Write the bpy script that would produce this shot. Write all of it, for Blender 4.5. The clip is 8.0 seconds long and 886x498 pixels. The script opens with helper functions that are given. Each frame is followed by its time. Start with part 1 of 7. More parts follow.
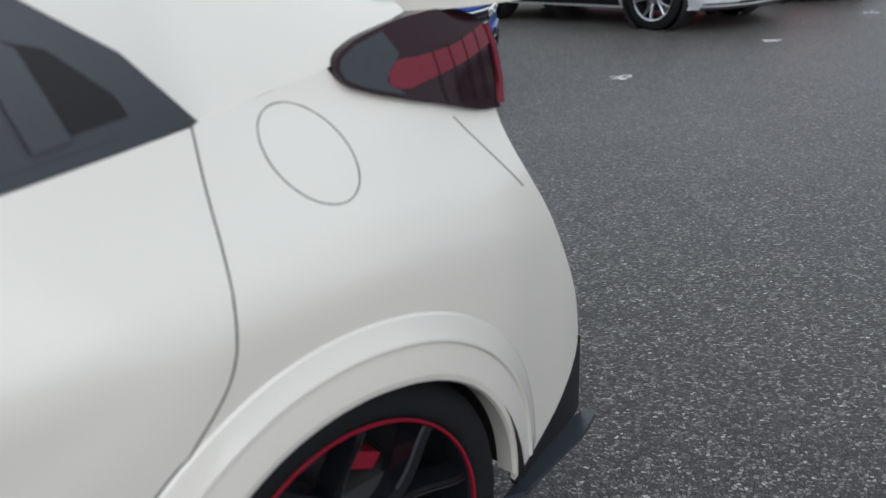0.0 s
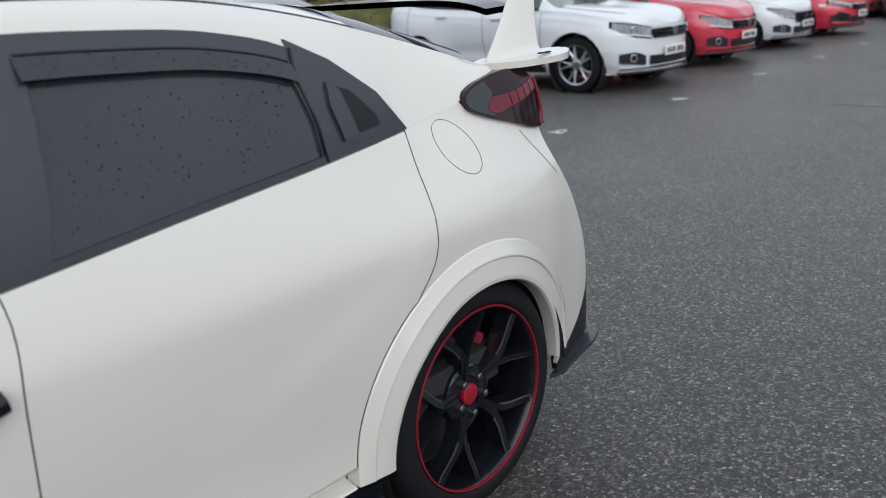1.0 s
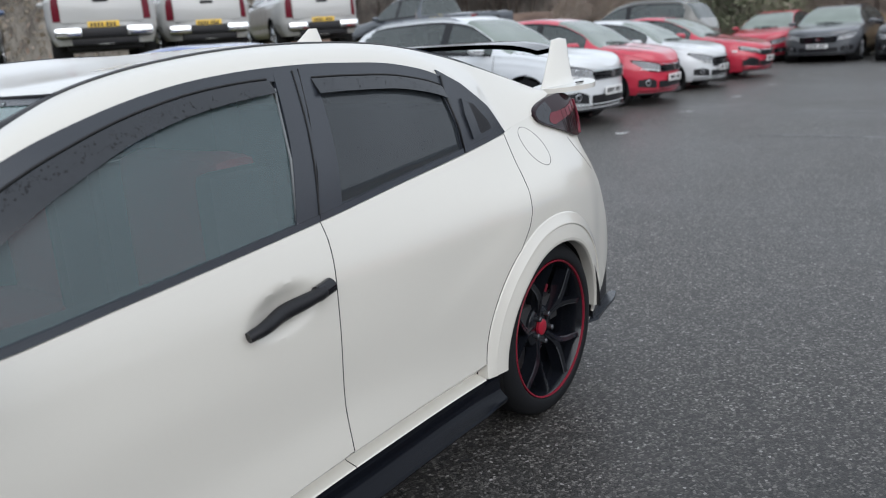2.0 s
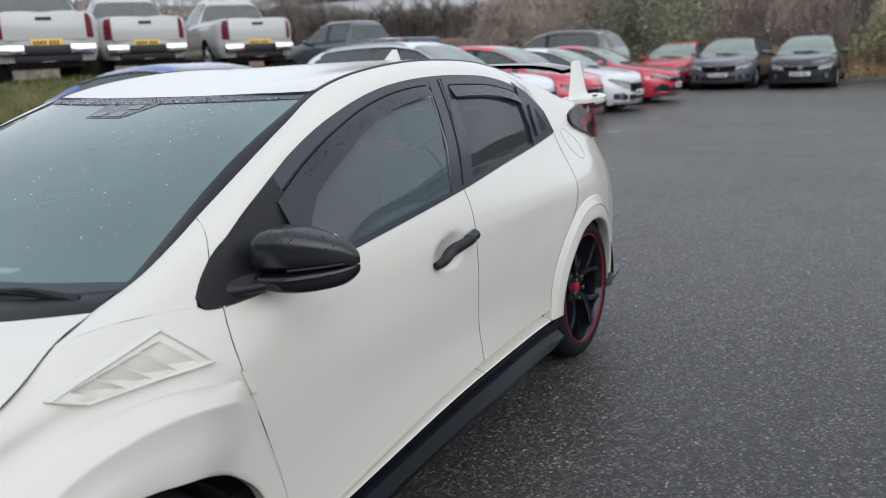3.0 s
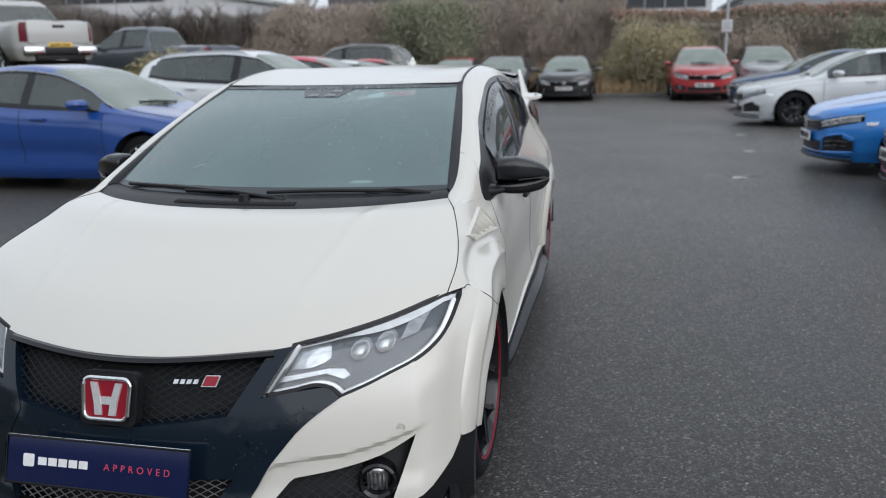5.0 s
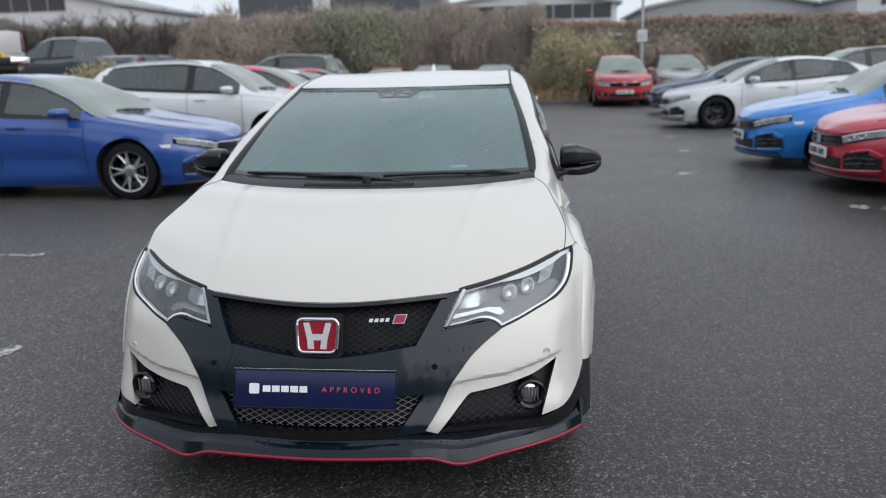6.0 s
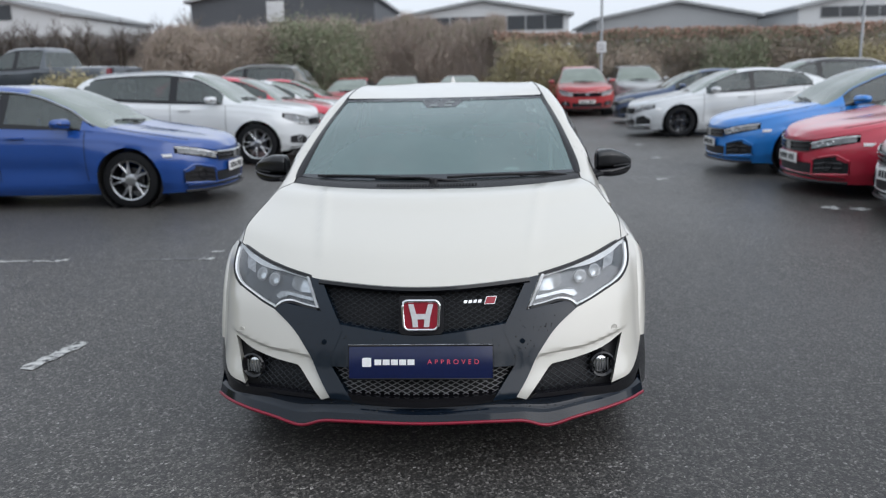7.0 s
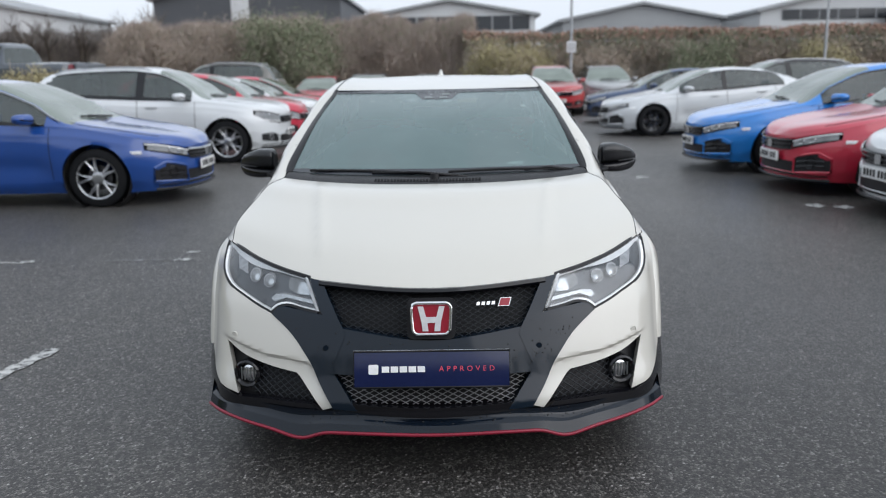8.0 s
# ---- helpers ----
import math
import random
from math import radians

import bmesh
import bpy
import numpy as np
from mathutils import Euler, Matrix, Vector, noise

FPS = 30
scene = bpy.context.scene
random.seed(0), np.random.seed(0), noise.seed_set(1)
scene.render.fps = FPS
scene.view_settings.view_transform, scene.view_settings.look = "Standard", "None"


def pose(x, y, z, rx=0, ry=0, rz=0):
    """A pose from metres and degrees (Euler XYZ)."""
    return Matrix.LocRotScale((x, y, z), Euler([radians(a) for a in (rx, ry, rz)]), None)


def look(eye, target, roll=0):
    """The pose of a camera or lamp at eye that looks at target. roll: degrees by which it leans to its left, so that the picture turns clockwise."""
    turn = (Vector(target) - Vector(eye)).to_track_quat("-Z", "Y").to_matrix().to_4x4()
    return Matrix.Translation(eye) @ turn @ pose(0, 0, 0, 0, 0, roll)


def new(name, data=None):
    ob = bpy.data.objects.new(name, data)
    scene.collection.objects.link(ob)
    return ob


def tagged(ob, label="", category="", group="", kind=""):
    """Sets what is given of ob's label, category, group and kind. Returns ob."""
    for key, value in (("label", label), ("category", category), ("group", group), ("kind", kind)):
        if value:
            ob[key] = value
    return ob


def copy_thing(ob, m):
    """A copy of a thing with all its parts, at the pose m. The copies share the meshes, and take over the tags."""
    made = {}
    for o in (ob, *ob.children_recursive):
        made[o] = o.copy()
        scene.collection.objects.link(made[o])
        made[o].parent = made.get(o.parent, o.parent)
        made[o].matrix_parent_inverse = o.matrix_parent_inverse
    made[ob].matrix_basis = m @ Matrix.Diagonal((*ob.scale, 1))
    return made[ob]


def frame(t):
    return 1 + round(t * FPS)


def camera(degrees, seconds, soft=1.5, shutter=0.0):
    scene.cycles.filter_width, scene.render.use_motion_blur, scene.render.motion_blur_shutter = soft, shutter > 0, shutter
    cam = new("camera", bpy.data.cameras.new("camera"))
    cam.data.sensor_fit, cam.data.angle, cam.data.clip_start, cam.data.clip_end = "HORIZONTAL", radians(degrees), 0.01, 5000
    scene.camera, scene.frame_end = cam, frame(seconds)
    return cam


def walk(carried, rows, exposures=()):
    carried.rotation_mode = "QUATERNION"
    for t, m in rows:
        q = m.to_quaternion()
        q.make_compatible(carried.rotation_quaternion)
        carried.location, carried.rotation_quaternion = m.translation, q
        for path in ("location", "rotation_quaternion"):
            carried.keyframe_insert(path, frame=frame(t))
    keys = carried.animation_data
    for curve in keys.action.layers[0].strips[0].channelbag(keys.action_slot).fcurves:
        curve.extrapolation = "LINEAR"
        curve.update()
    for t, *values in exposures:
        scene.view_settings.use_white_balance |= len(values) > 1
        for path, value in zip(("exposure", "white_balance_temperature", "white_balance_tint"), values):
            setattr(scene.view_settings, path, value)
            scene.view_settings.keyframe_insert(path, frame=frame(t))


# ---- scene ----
cam = camera(57.3, 8.0, soft=1.0)
cam.data.dof.use_dof, cam.data.dof.focus_distance, cam.data.dof.aperture_fstop = True, 2.4, 3.2
PATH = [
    (0, (1.64, 2.062, 1.253), (0.245, 3.283, 0.502), -3.2),
    (0.5, (1.866, 1.646, 1.306), (0.513, 2.98, 0.683), -3.5),
    (1, (2.023, 1.157, 1.335), (0.727, 2.555, 0.73), -3.8),
    (1.5, (2.107, 0.681, 1.347), (0.86, 2.14, 0.784), -3.7),
    (2, (2.151, 0.195, 1.366), (0.98, 1.734, 0.854), -3.8),
    (3.3, (1.943, -1.054, 1.387), (1.029, 0.662, 0.921), -2.1),
    (3.5, (1.869, -1.225, 1.373), (1.007, 0.518, 0.907), -1.6),
    (4, (1.719, -1.682, 1.388), (0.992, 0.122, 0.922), -1.1),
    (4.5, (1.526, -2.129, 1.405), (0.95, -0.27, 0.942), -0.8),
    (5.8, (0.832, -3.139, 1.408), (0.568, -1.208, 0.96), -1.6),
    (6, (0.697, -3.256, 1.401), (0.467, -1.319, 0.96), -1.4),
    (6.5, (0.433, -3.53, 1.418), (0.265, -1.584, 0.988), -1.5),
    (7, (0.255, -3.682, 1.424), (0.139, -1.73, 1.004), -1.4),
    (7.5, (0.104, -3.612, 1.393), (0.034, -1.658, 0.975), -1.2),
    (8, (0.089, -3.489, 1.377), (0.056, -1.534, 0.956), -1.1),
]
EXPOSURES = [(0, 0.03, 6330, 12), (1, 0.06, 6330, 12), (2, 0.14, 6350, 12), (3.5, 0.05, 6400, 12), (4.5, -0.04, 6400, 12), (6, 0.03, 6380, 12), (8, 0.11, 6380, 12)]
walk(cam, [(t, look(eye, target, roll)) for t, eye, target, roll in PATH], EXPOSURES)

# ---- sky and light ----
world = bpy.data.worlds.new("overcast_sky")
scene.world = world
world.use_nodes = True
wn, wl = world.node_tree.nodes, world.node_tree.links
sky = wn.new("ShaderNodeTexSky")
sky.sky_type = "NISHITA"
sky.sun_disc = False
sky.sun_elevation = radians(27)
sky.sun_rotation = radians(122)
sky.air_density, sky.dust_density, sky.ozone_density = 1.0, 3.0, 1.0
grey = wn.new("ShaderNodeHueSaturation")
grey.inputs["Saturation"].default_value = 0.12
cloud = wn.new("ShaderNodeMix")
cloud.data_type = "RGBA"
cloud.inputs["Factor"].default_value = 0.75
# an overcast dome: brighter overhead than at the horizon
dome_at, dome_z, dome = wn.new("ShaderNodeTexCoord"), wn.new("ShaderNodeSeparateXYZ"), wn.new("ShaderNodeValToRGB")
dome.color_ramp.elements[0].position, dome.color_ramp.elements[0].color = 0.0, (8.3, 9.1, 9.9, 1)
dome.color_ramp.elements[1].position, dome.color_ramp.elements[1].color = 1.0, (9.7, 10.8, 11.8, 1)
wl.new(dome_at.outputs["Generated"], dome_z.inputs[0])
wl.new(dome_z.outputs["Z"], dome.inputs["Fac"])
wl.new(dome.outputs["Color"], cloud.inputs["B"])
wl.new(sky.outputs["Color"], grey.inputs["Color"])
wl.new(grey.outputs["Color"], cloud.inputs["A"])
wl.new(cloud.outputs["Result"], wn["Background"].inputs["Color"])
wn["Background"].inputs["Strength"].default_value = 0.110
sun = new("sun", bpy.data.lights.new("sun", "SUN"))
sun.data.energy, sun.data.angle, sun.data.color = 1.42, radians(80), (1.0, 0.99, 0.975)
sun.matrix_world = look((0, 0, 11), (-17.5, 11, 0))


# ---- materials ----
def nodes_of(name):
    m = bpy.data.materials.new(name)
    m.use_nodes = True
    nt = m.node_tree
    return m, nt, nt.nodes["Principled BSDF"]


def noise_node(nt, scale, detail=3.0, coords="Object"):
    tc = nt.nodes.new("ShaderNodeTexCoord")
    nz = nt.nodes.new("ShaderNodeTexNoise")
    nz.inputs["Scale"].default_value, nz.inputs["Detail"].default_value = scale, detail
    nt.links.new(tc.outputs[coords], nz.inputs["Vector"])
    return nz


def ramp(nt, source, stops):
    r = nt.nodes.new("ShaderNodeValToRGB")
    el = r.color_ramp.elements
    while len(el) < len(stops):
        el.new(0.5)
    for e, (p, c) in zip(el, stops):
        e.position, e.color = p, (*c, 1) if len(c) == 3 else c
    nt.links.new(source, r.inputs["Fac"])
    return r


def surface(name, col, rough=0.5, metal=0.0, var=0.08, scale=4.0, fine=60.0, bump=0.0, coat=0.0, spec=0.5, rvar=0.1):
    """A plain painted, plastic, rubber or metal surface with large and fine unevenness."""
    m, nt, p = nodes_of(name)
    big, small = noise_node(nt, scale, 4), noise_node(nt, fine, 2)
    mix = nt.nodes.new("ShaderNodeMath")
    mix.operation = "MULTIPLY_ADD"
    nt.links.new(small.outputs["Fac"], mix.inputs[0])
    mix.inputs[1].default_value = 0.5
    half = nt.nodes.new("ShaderNodeMath")
    half.operation = "MULTIPLY"
    half.inputs[1].default_value = 0.5
    nt.links.new(big.outputs["Fac"], half.inputs[0])
    nt.links.new(half.outputs[0], mix.inputs[2])
    dark, light = [c * (1 - var) for c in col], [min(1, c * (1 + var)) for c in col]
    r = ramp(nt, mix.outputs[0], [(0.35, dark), (0.65, light)])
    nt.links.new(r.outputs["Color"], p.inputs["Base Color"])
    rr = nt.nodes.new("ShaderNodeMapRange")
    rr.inputs["To Min"].default_value, rr.inputs["To Max"].default_value = rough * (1 - rvar), min(1, rough * (1 + rvar))
    nt.links.new(big.outputs["Fac"], rr.inputs["Value"])
    nt.links.new(rr.outputs["Result"], p.inputs["Roughness"])
    p.inputs["Metallic"].default_value = metal
    p.inputs["Specular IOR Level"].default_value = spec
    p.inputs["Coat Weight"].default_value, p.inputs["Coat Roughness"].default_value = coat, 0.04
    if bump:
        b = nt.nodes.new("ShaderNodeBump")
        b.inputs["Strength"].default_value, b.inputs["Distance"].default_value = bump, 0.002
        nt.links.new(small.outputs["Fac"], b.inputs["Height"])
        nt.links.new(b.outputs["Normal"], p.inputs["Normal"])
    return m


def paint(name, col, rough=0.35, coat=1.0, metal=0.0):
    m = surface(name, col, rough, metal, 0.015, 1.3, 900.0, 0.0, coat)
    m.node_tree.nodes["Principled BSDF"].inputs["Coat Roughness"].default_value = 0.12
    return m


def pane_glass(name, tint, gloss=0.02, mist=0.0, mist_col=(0.66, 0.76, 0.75)):
    """Thin window glass: tinted see-through with a Fresnel sheen, and a film of fine drizzle (mist)."""
    m, nt, p = nodes_of(name)
    nt.nodes.remove(p)
    clear, shine = nt.nodes.new("ShaderNodeBsdfTransparent"), nt.nodes.new("ShaderNodeBsdfGlossy")
    clear.inputs["Color"].default_value = (*tint, 1)
    shine.inputs["Roughness"].default_value = gloss
    fr = nt.nodes.new("ShaderNodeFresnel")
    fr.inputs["IOR"].default_value = 1.55
    nz = noise_node(nt, 3.0, 3)
    scale = nt.nodes.new("ShaderNodeMapRange")
    scale.inputs["To Min"].default_value, scale.inputs["To Max"].default_value = 1.45, 1.62
    nt.links.new(nz.outputs["Fac"], scale.inputs["Value"])
    nt.links.new(scale.outputs["Result"], fr.inputs["IOR"])
    mix = nt.nodes.new("ShaderNodeMixShader")
    # both faces of the pane reflect, the far one dimmed by the tint that its light crosses twice
    share = nt.nodes.new("ShaderNodeMath")
    share.operation, share.use_clamp = "MULTIPLY", True
    share.inputs[1].default_value = 1.0 + (sum(tint) / 3) ** 2
    nt.links.new(fr.outputs["Fac"], share.inputs[0])
    nt.links.new(share.outputs[0], mix.inputs["Fac"])
    if mist:
        film, wetted = nt.nodes.new("ShaderNodeBsdfDiffuse"), nt.nodes.new("ShaderNodeMixShader")
        film.inputs["Color"].default_value = (*mist_col, 1)
        spread, amount = noise_node(nt, 2.2, 5), nt.nodes.new("ShaderNodeMapRange")
        amount.inputs["To Min"].default_value, amount.inputs["To Max"].default_value = mist * 0.75, mist * 1.25
        nt.links.new(spread.outputs["Fac"], amount.inputs["Value"])
        nt.links.new(amount.outputs["Result"], wetted.inputs["Fac"])
        nt.links.new(clear.outputs[0], wetted.inputs[1])
        nt.links.new(film.outputs[0], wetted.inputs[2])
        clear = wetted
    nt.links.new(clear.outputs[0], mix.inputs[1])
    nt.links.new(shine.outputs[0], mix.inputs[2])
    nt.links.new(mix.outputs[0], nt.nodes["Material Output"].inputs["Surface"])
    return m


def tarmac_material():
    """Damp asphalt: stone chips in dark binder, two sizes, with open pits between them and paler worn patches."""
    m, nt, p = nodes_of("tarmac")
    tc = nt.nodes.new("ShaderNodeTexCoord")
    warp = noise_node(nt, 30.0, 2)
    bent = nt.nodes.new("ShaderNodeVectorMath")
    bent.operation = "MULTIPLY_ADD"
    bent.inputs[1].default_value = (0.012, 0.012, 0.012)
    nt.links.new(warp.outputs["Color"], bent.inputs[0])
    nt.links.new(tc.outputs["Object"], bent.inputs[2])
    chips, edges, grit = (nt.nodes.new("ShaderNodeTexVoronoi") for _ in range(3))
    edges.feature = "DISTANCE_TO_EDGE"
    for v, k in ((chips, 98.0), (edges, 98.0), (grit, 190.0)):
        v.inputs["Scale"].default_value = k
        nt.links.new(bent.outputs[0], v.inputs["Vector"])
    chip_col = ramp(nt, chips.outputs["Color"], [(0.0, (0.019, 0.0175, 0.016)), (0.40, (0.054, 0.050, 0.046)), (0.70, (0.140, 0.131, 0.120)), (0.88, (0.265, 0.250, 0.232)), (1.0, (0.58, 0.555, 0.53))])
    pits = ramp(nt, edges.outputs["Distance"], [(0.0, (0.20, 0.20, 0.20)), (0.16, (1.0, 1.0, 1.0))])
    specks = ramp(nt, grit.outputs["Color"], [(0.0, (0.72, 0.72, 0.72)), (0.6, (1.0, 1.0, 1.0)), (1.0, (1.35, 1.34, 1.32))])
    patches, blotch = noise_node(nt, 0.35, 5), noise_node(nt, 6.0, 4)
    shade = ramp(nt, patches.outputs["Fac"], [(0.3, (0.90, 0.90, 0.91)), (0.7, (1.10, 1.09, 1.08))])
    shade2 = ramp(nt, blotch.outputs["Fac"], [(0.3, (0.84, 0.84, 0.84)), (0.75, (1.12, 1.12, 1.12))])
    col = chip_col.outputs["Color"]
    # darker within a few metres of (2.3, 0.2), with a noise-broken edge
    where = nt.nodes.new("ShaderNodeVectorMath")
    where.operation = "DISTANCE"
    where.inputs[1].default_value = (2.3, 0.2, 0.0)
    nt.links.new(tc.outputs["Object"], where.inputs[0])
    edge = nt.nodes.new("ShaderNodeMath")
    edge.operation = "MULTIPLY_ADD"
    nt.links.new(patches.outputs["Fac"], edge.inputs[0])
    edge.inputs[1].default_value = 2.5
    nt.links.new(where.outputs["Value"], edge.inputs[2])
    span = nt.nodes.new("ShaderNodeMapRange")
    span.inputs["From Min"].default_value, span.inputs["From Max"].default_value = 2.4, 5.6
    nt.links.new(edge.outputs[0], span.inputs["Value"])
    darkened = ramp(nt, span.outputs["Result"], [(0.0, (0.66, 0.66, 0.68)), (1.0, (1.04, 1.04, 1.04))])
    for s in (pits, specks, shade, shade2, darkened):
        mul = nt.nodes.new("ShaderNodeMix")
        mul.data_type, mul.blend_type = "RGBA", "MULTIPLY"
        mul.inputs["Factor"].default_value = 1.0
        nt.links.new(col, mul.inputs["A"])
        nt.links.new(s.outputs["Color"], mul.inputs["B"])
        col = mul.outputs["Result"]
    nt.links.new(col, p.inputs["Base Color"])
    wet = ramp(nt, patches.outputs["Fac"], [(0.35, (0.50,) * 3), (0.6, (0.66,) * 3)])
    nt.links.new(wet.outputs["Color"], p.inputs["Roughness"])
    p.inputs["Specular IOR Level"].default_value = 0.4
    p.inputs["Coat Weight"].default_value, p.inputs["Coat Roughness"].default_value, p.inputs["Coat IOR"].default_value = 0.55, 0.42, 1.33
    # height: rounded chips of uneven level, with grit on them
    level = nt.nodes.new("ShaderNodeMath")
    level.operation = "MULTIPLY_ADD"
    nt.links.new(chips.outputs["Color"], level.inputs[0])
    level.inputs[1].default_value = 0.45
    nt.links.new(pits.outputs["Color"], level.inputs[2])
    b = nt.nodes.new("ShaderNodeBump")
    b.inputs["Strength"].default_value, b.inputs["Distance"].default_value = 0.95, 0.005
    nt.links.new(level.outputs[0], b.inputs["Height"])
    b2 = nt.nodes.new("ShaderNodeBump")
    b2.inputs["Strength"].default_value, b2.inputs["Distance"].default_value = 0.5, 0.0015
    nt.links.new(grit.outputs["Distance"], b2.inputs["Height"])
    nt.links.new(b.outputs["Normal"], b2.inputs["Normal"])
    nt.links.new(b2.outputs["Normal"], p.inputs["Normal"])
    return m


def mottled(name, stops, scale=6.0, rough=0.9, islands=False, bump=0.0):
    """Ground, leaves and bark: a colour ramp over noise, or over the single leaves."""
    m, nt, p = nodes_of(name)
    if islands:
        g = nt.nodes.new("ShaderNodeNewGeometry")
        src = g.outputs["Random Per Island"]
    else:
        src = noise_node(nt, scale, 6).outputs["Fac"]
    r = ramp(nt, src, stops)
    nt.links.new(r.outputs["Color"], p.inputs["Base Color"])
    p.inputs["Roughness"].default_value = rough
    p.inputs["Specular IOR Level"].default_value = 0.2
    if bump:
        nz = noise_node(nt, scale * 12, 4)
        b = nt.nodes.new("ShaderNodeBump")
        b.inputs["Strength"].default_value, b.inputs["Distance"].default_value = bump, 0.02
        nt.links.new(nz.outputs["Fac"], b.inputs["Height"])
        nt.links.new(b.outputs["Normal"], p.inputs["Normal"])
    return m


WHITE = paint("pearl_white_paint", (0.604, 0.583, 0.530))
BLACK_GLOSS = surface("gloss_black_plastic", (0.006, 0.006, 0.008), 0.07, fine=700, rvar=0.25, spec=0.45)
MIRROR_BLACK = surface("satin_black_mirror_shell", (0.010, 0.011, 0.013), 0.24, fine=500, rvar=0.2, spec=0.55)
BLACK = surface("satin_black_plastic", (0.012, 0.012, 0.014), 0.38, bump=0.3, fine=500, spec=0.28)
GAP = surface("panel_gap", (0.01, 0.01, 0.011), 0.8)
RUBBER = surface("tyre_rubber", (0.009, 0.0095, 0.011), 0.7, bump=0.4, fine=220, spec=0.18)
RED = surface("red_accent_paint", (0.29, 0.007, 0.022), 0.3)
CHROME = surface("chrome", (0.75, 0.76, 0.77), 0.12, 1.0)
SILVER = surface("machined_alloy", (0.50, 0.51, 0.53), 0.28, 1.0)
DARK_ALLOY = surface("black_alloy", (0.007, 0.008, 0.011), 0.14, spec=0.5)
DISC = surface("brake_disc_steel", (0.14, 0.14, 0.15), 0.38, 1.0)
GLASS = pane_glass("windscreen_glass", (0.34, 0.47, 0.46), mist=0.225, mist_col=(0.50, 0.74, 0.74))
GLASS_SIDE = pane_glass("side_glass", (0.34, 0.42, 0.43), mist=0.115, mist_col=(0.50, 0.70, 0.74))
GLASS_DARK = pane_glass("privacy_glass", (0.06, 0.07, 0.08), mist=0.055, mist_col=(0.58, 0.68, 0.76))
LENS = pane_glass("lamp_cover", (0.93, 0.95, 0.97))
LENS_RED = surface("red_lamp_lens", (0.125, 0.008, 0.018), 0.2, spec=0.3)
LENS_SMOKE = surface("smoked_lamp_lens", (0.016, 0.005, 0.008), 0.15, spec=0.25)
CABIN = surface("dark_cabin_cloth", (0.02, 0.02, 0.022), 0.85)
SEAT_RED = surface("red_seat_suede", (0.35, 0.015, 0.025), 0.9)
TARMAC = tarmac_material()
FAINT = mottled("ghost_white_line", [(0.42, (0.10, 0.10, 0.10)), (0.55, (0.20, 0.20, 0.20)), (0.75, (0.36, 0.36, 0.36))], 14.0, 0.45)
LINE = mottled("worn_white_line", [(0.38, (0.07, 0.07, 0.07)), (0.5, (0.42, 0.42, 0.41)), (0.7, (0.62, 0.62, 0.60))], 22.0, 0.7)


# ---- building helpers ----
def put_mesh(name, verts, faces, material, parent=None, label="", smooth=True):
    me = bpy.data.meshes.new(name)
    me.from_pydata([tuple(v) for v in verts], [], faces)
    me.materials.append(material)
    if smooth:
        me.shade_smooth()
    ob = new(name, me)
    if parent:
        ob.parent = parent
    if label:
        tagged(ob, label)
    return ob


def part(name, bm, material, parent, label="", smooth=True):
    me = bpy.data.meshes.new(name)
    bm.to_mesh(me)
    bm.free()
    me.materials.append(material)
    if smooth:
        me.shade_smooth()
        me.set_sharp_from_angle(angle=radians(38))
    ob = new(name, me)
    ob.parent = parent
    if label:
        tagged(ob, label)
    return ob


def root(name, label, category, group="", m=None):
    ob = new(name)
    ob.empty_display_size = 0.2
    if m is not None:
        ob.matrix_basis = m
    return tagged(ob, label, category, group)


def spline(points):
    """A smooth curve of t in 0..1 through some guide points, evenly by length."""
    P = np.array(points, float)
    d = np.r_[0, np.cumsum(np.linalg.norm(np.diff(P, axis=0), axis=1))]
    d /= d[-1]
    T = np.gradient(P, d, axis=0) if len(P) > 2 else np.repeat((P[1:] - P[:1]), 2, 0)

    def at(t):
        t = min(max(t, 0.0), 1.0)
        i = min(max(int(np.searchsorted(d, t, side="right")) - 1, 0), len(P) - 2)
        h = d[i + 1] - d[i]
        s = (t - d[i]) / h
        return ((2 * s**3 - 3 * s**2 + 1) * P[i] + (s**3 - 2 * s**2 + s) * h * T[i] + (-2 * s**3 + 3 * s**2) * P[i + 1] + (s**3 - s**2) * h * T[i + 1])
    return at


def graph(points):
    """A smooth function y(x) through some (x, y) pairs, straight on past the ends, never overshooting."""
    X, Y = (np.array(v, float) for v in zip(*points))
    h, s = np.diff(X), np.diff(Y) / np.diff(X)
    m = np.zeros(len(X))
    m[0], m[-1] = s[0], s[-1]
    for i in range(1, len(X) - 1):
        if s[i - 1] * s[i] > 0:
            a, b = 2 * h[i] + h[i - 1], h[i] + 2 * h[i - 1]
            m[i] = (a + b) / (a / s[i - 1] + b / s[i])

    def at(x):
        if x <= X[0]:
            return float(Y[0] + (x - X[0]) * m[0])
        if x >= X[-1]:
            return float(Y[-1] + (x - X[-1]) * m[-1])
        i = int(np.searchsorted(X, x, side="right")) - 1
        t = (x - X[i]) / h[i]
        return float((2 * t**3 - 3 * t**2 + 1) * Y[i] + (t**3 - 2 * t**2 + t) * h[i] * m[i] + (3 * t**2 - 2 * t**3) * Y[i + 1] + (t**3 - t**2) * h[i] * m[i + 1])
    return at


def grid(fn, nu, nv):
    """Corners and faces of a patch fn(u, v), u and v in 0..1."""
    verts = [fn(i / nu, j / nv) for j in range(nv + 1) for i in range(nu + 1)]
    w = nu + 1
    return verts, [(j * w + i, j * w + i + 1, (j + 1) * w + i + 1, (j + 1) * w + i) for j in range(nv) for i in range(nu)]


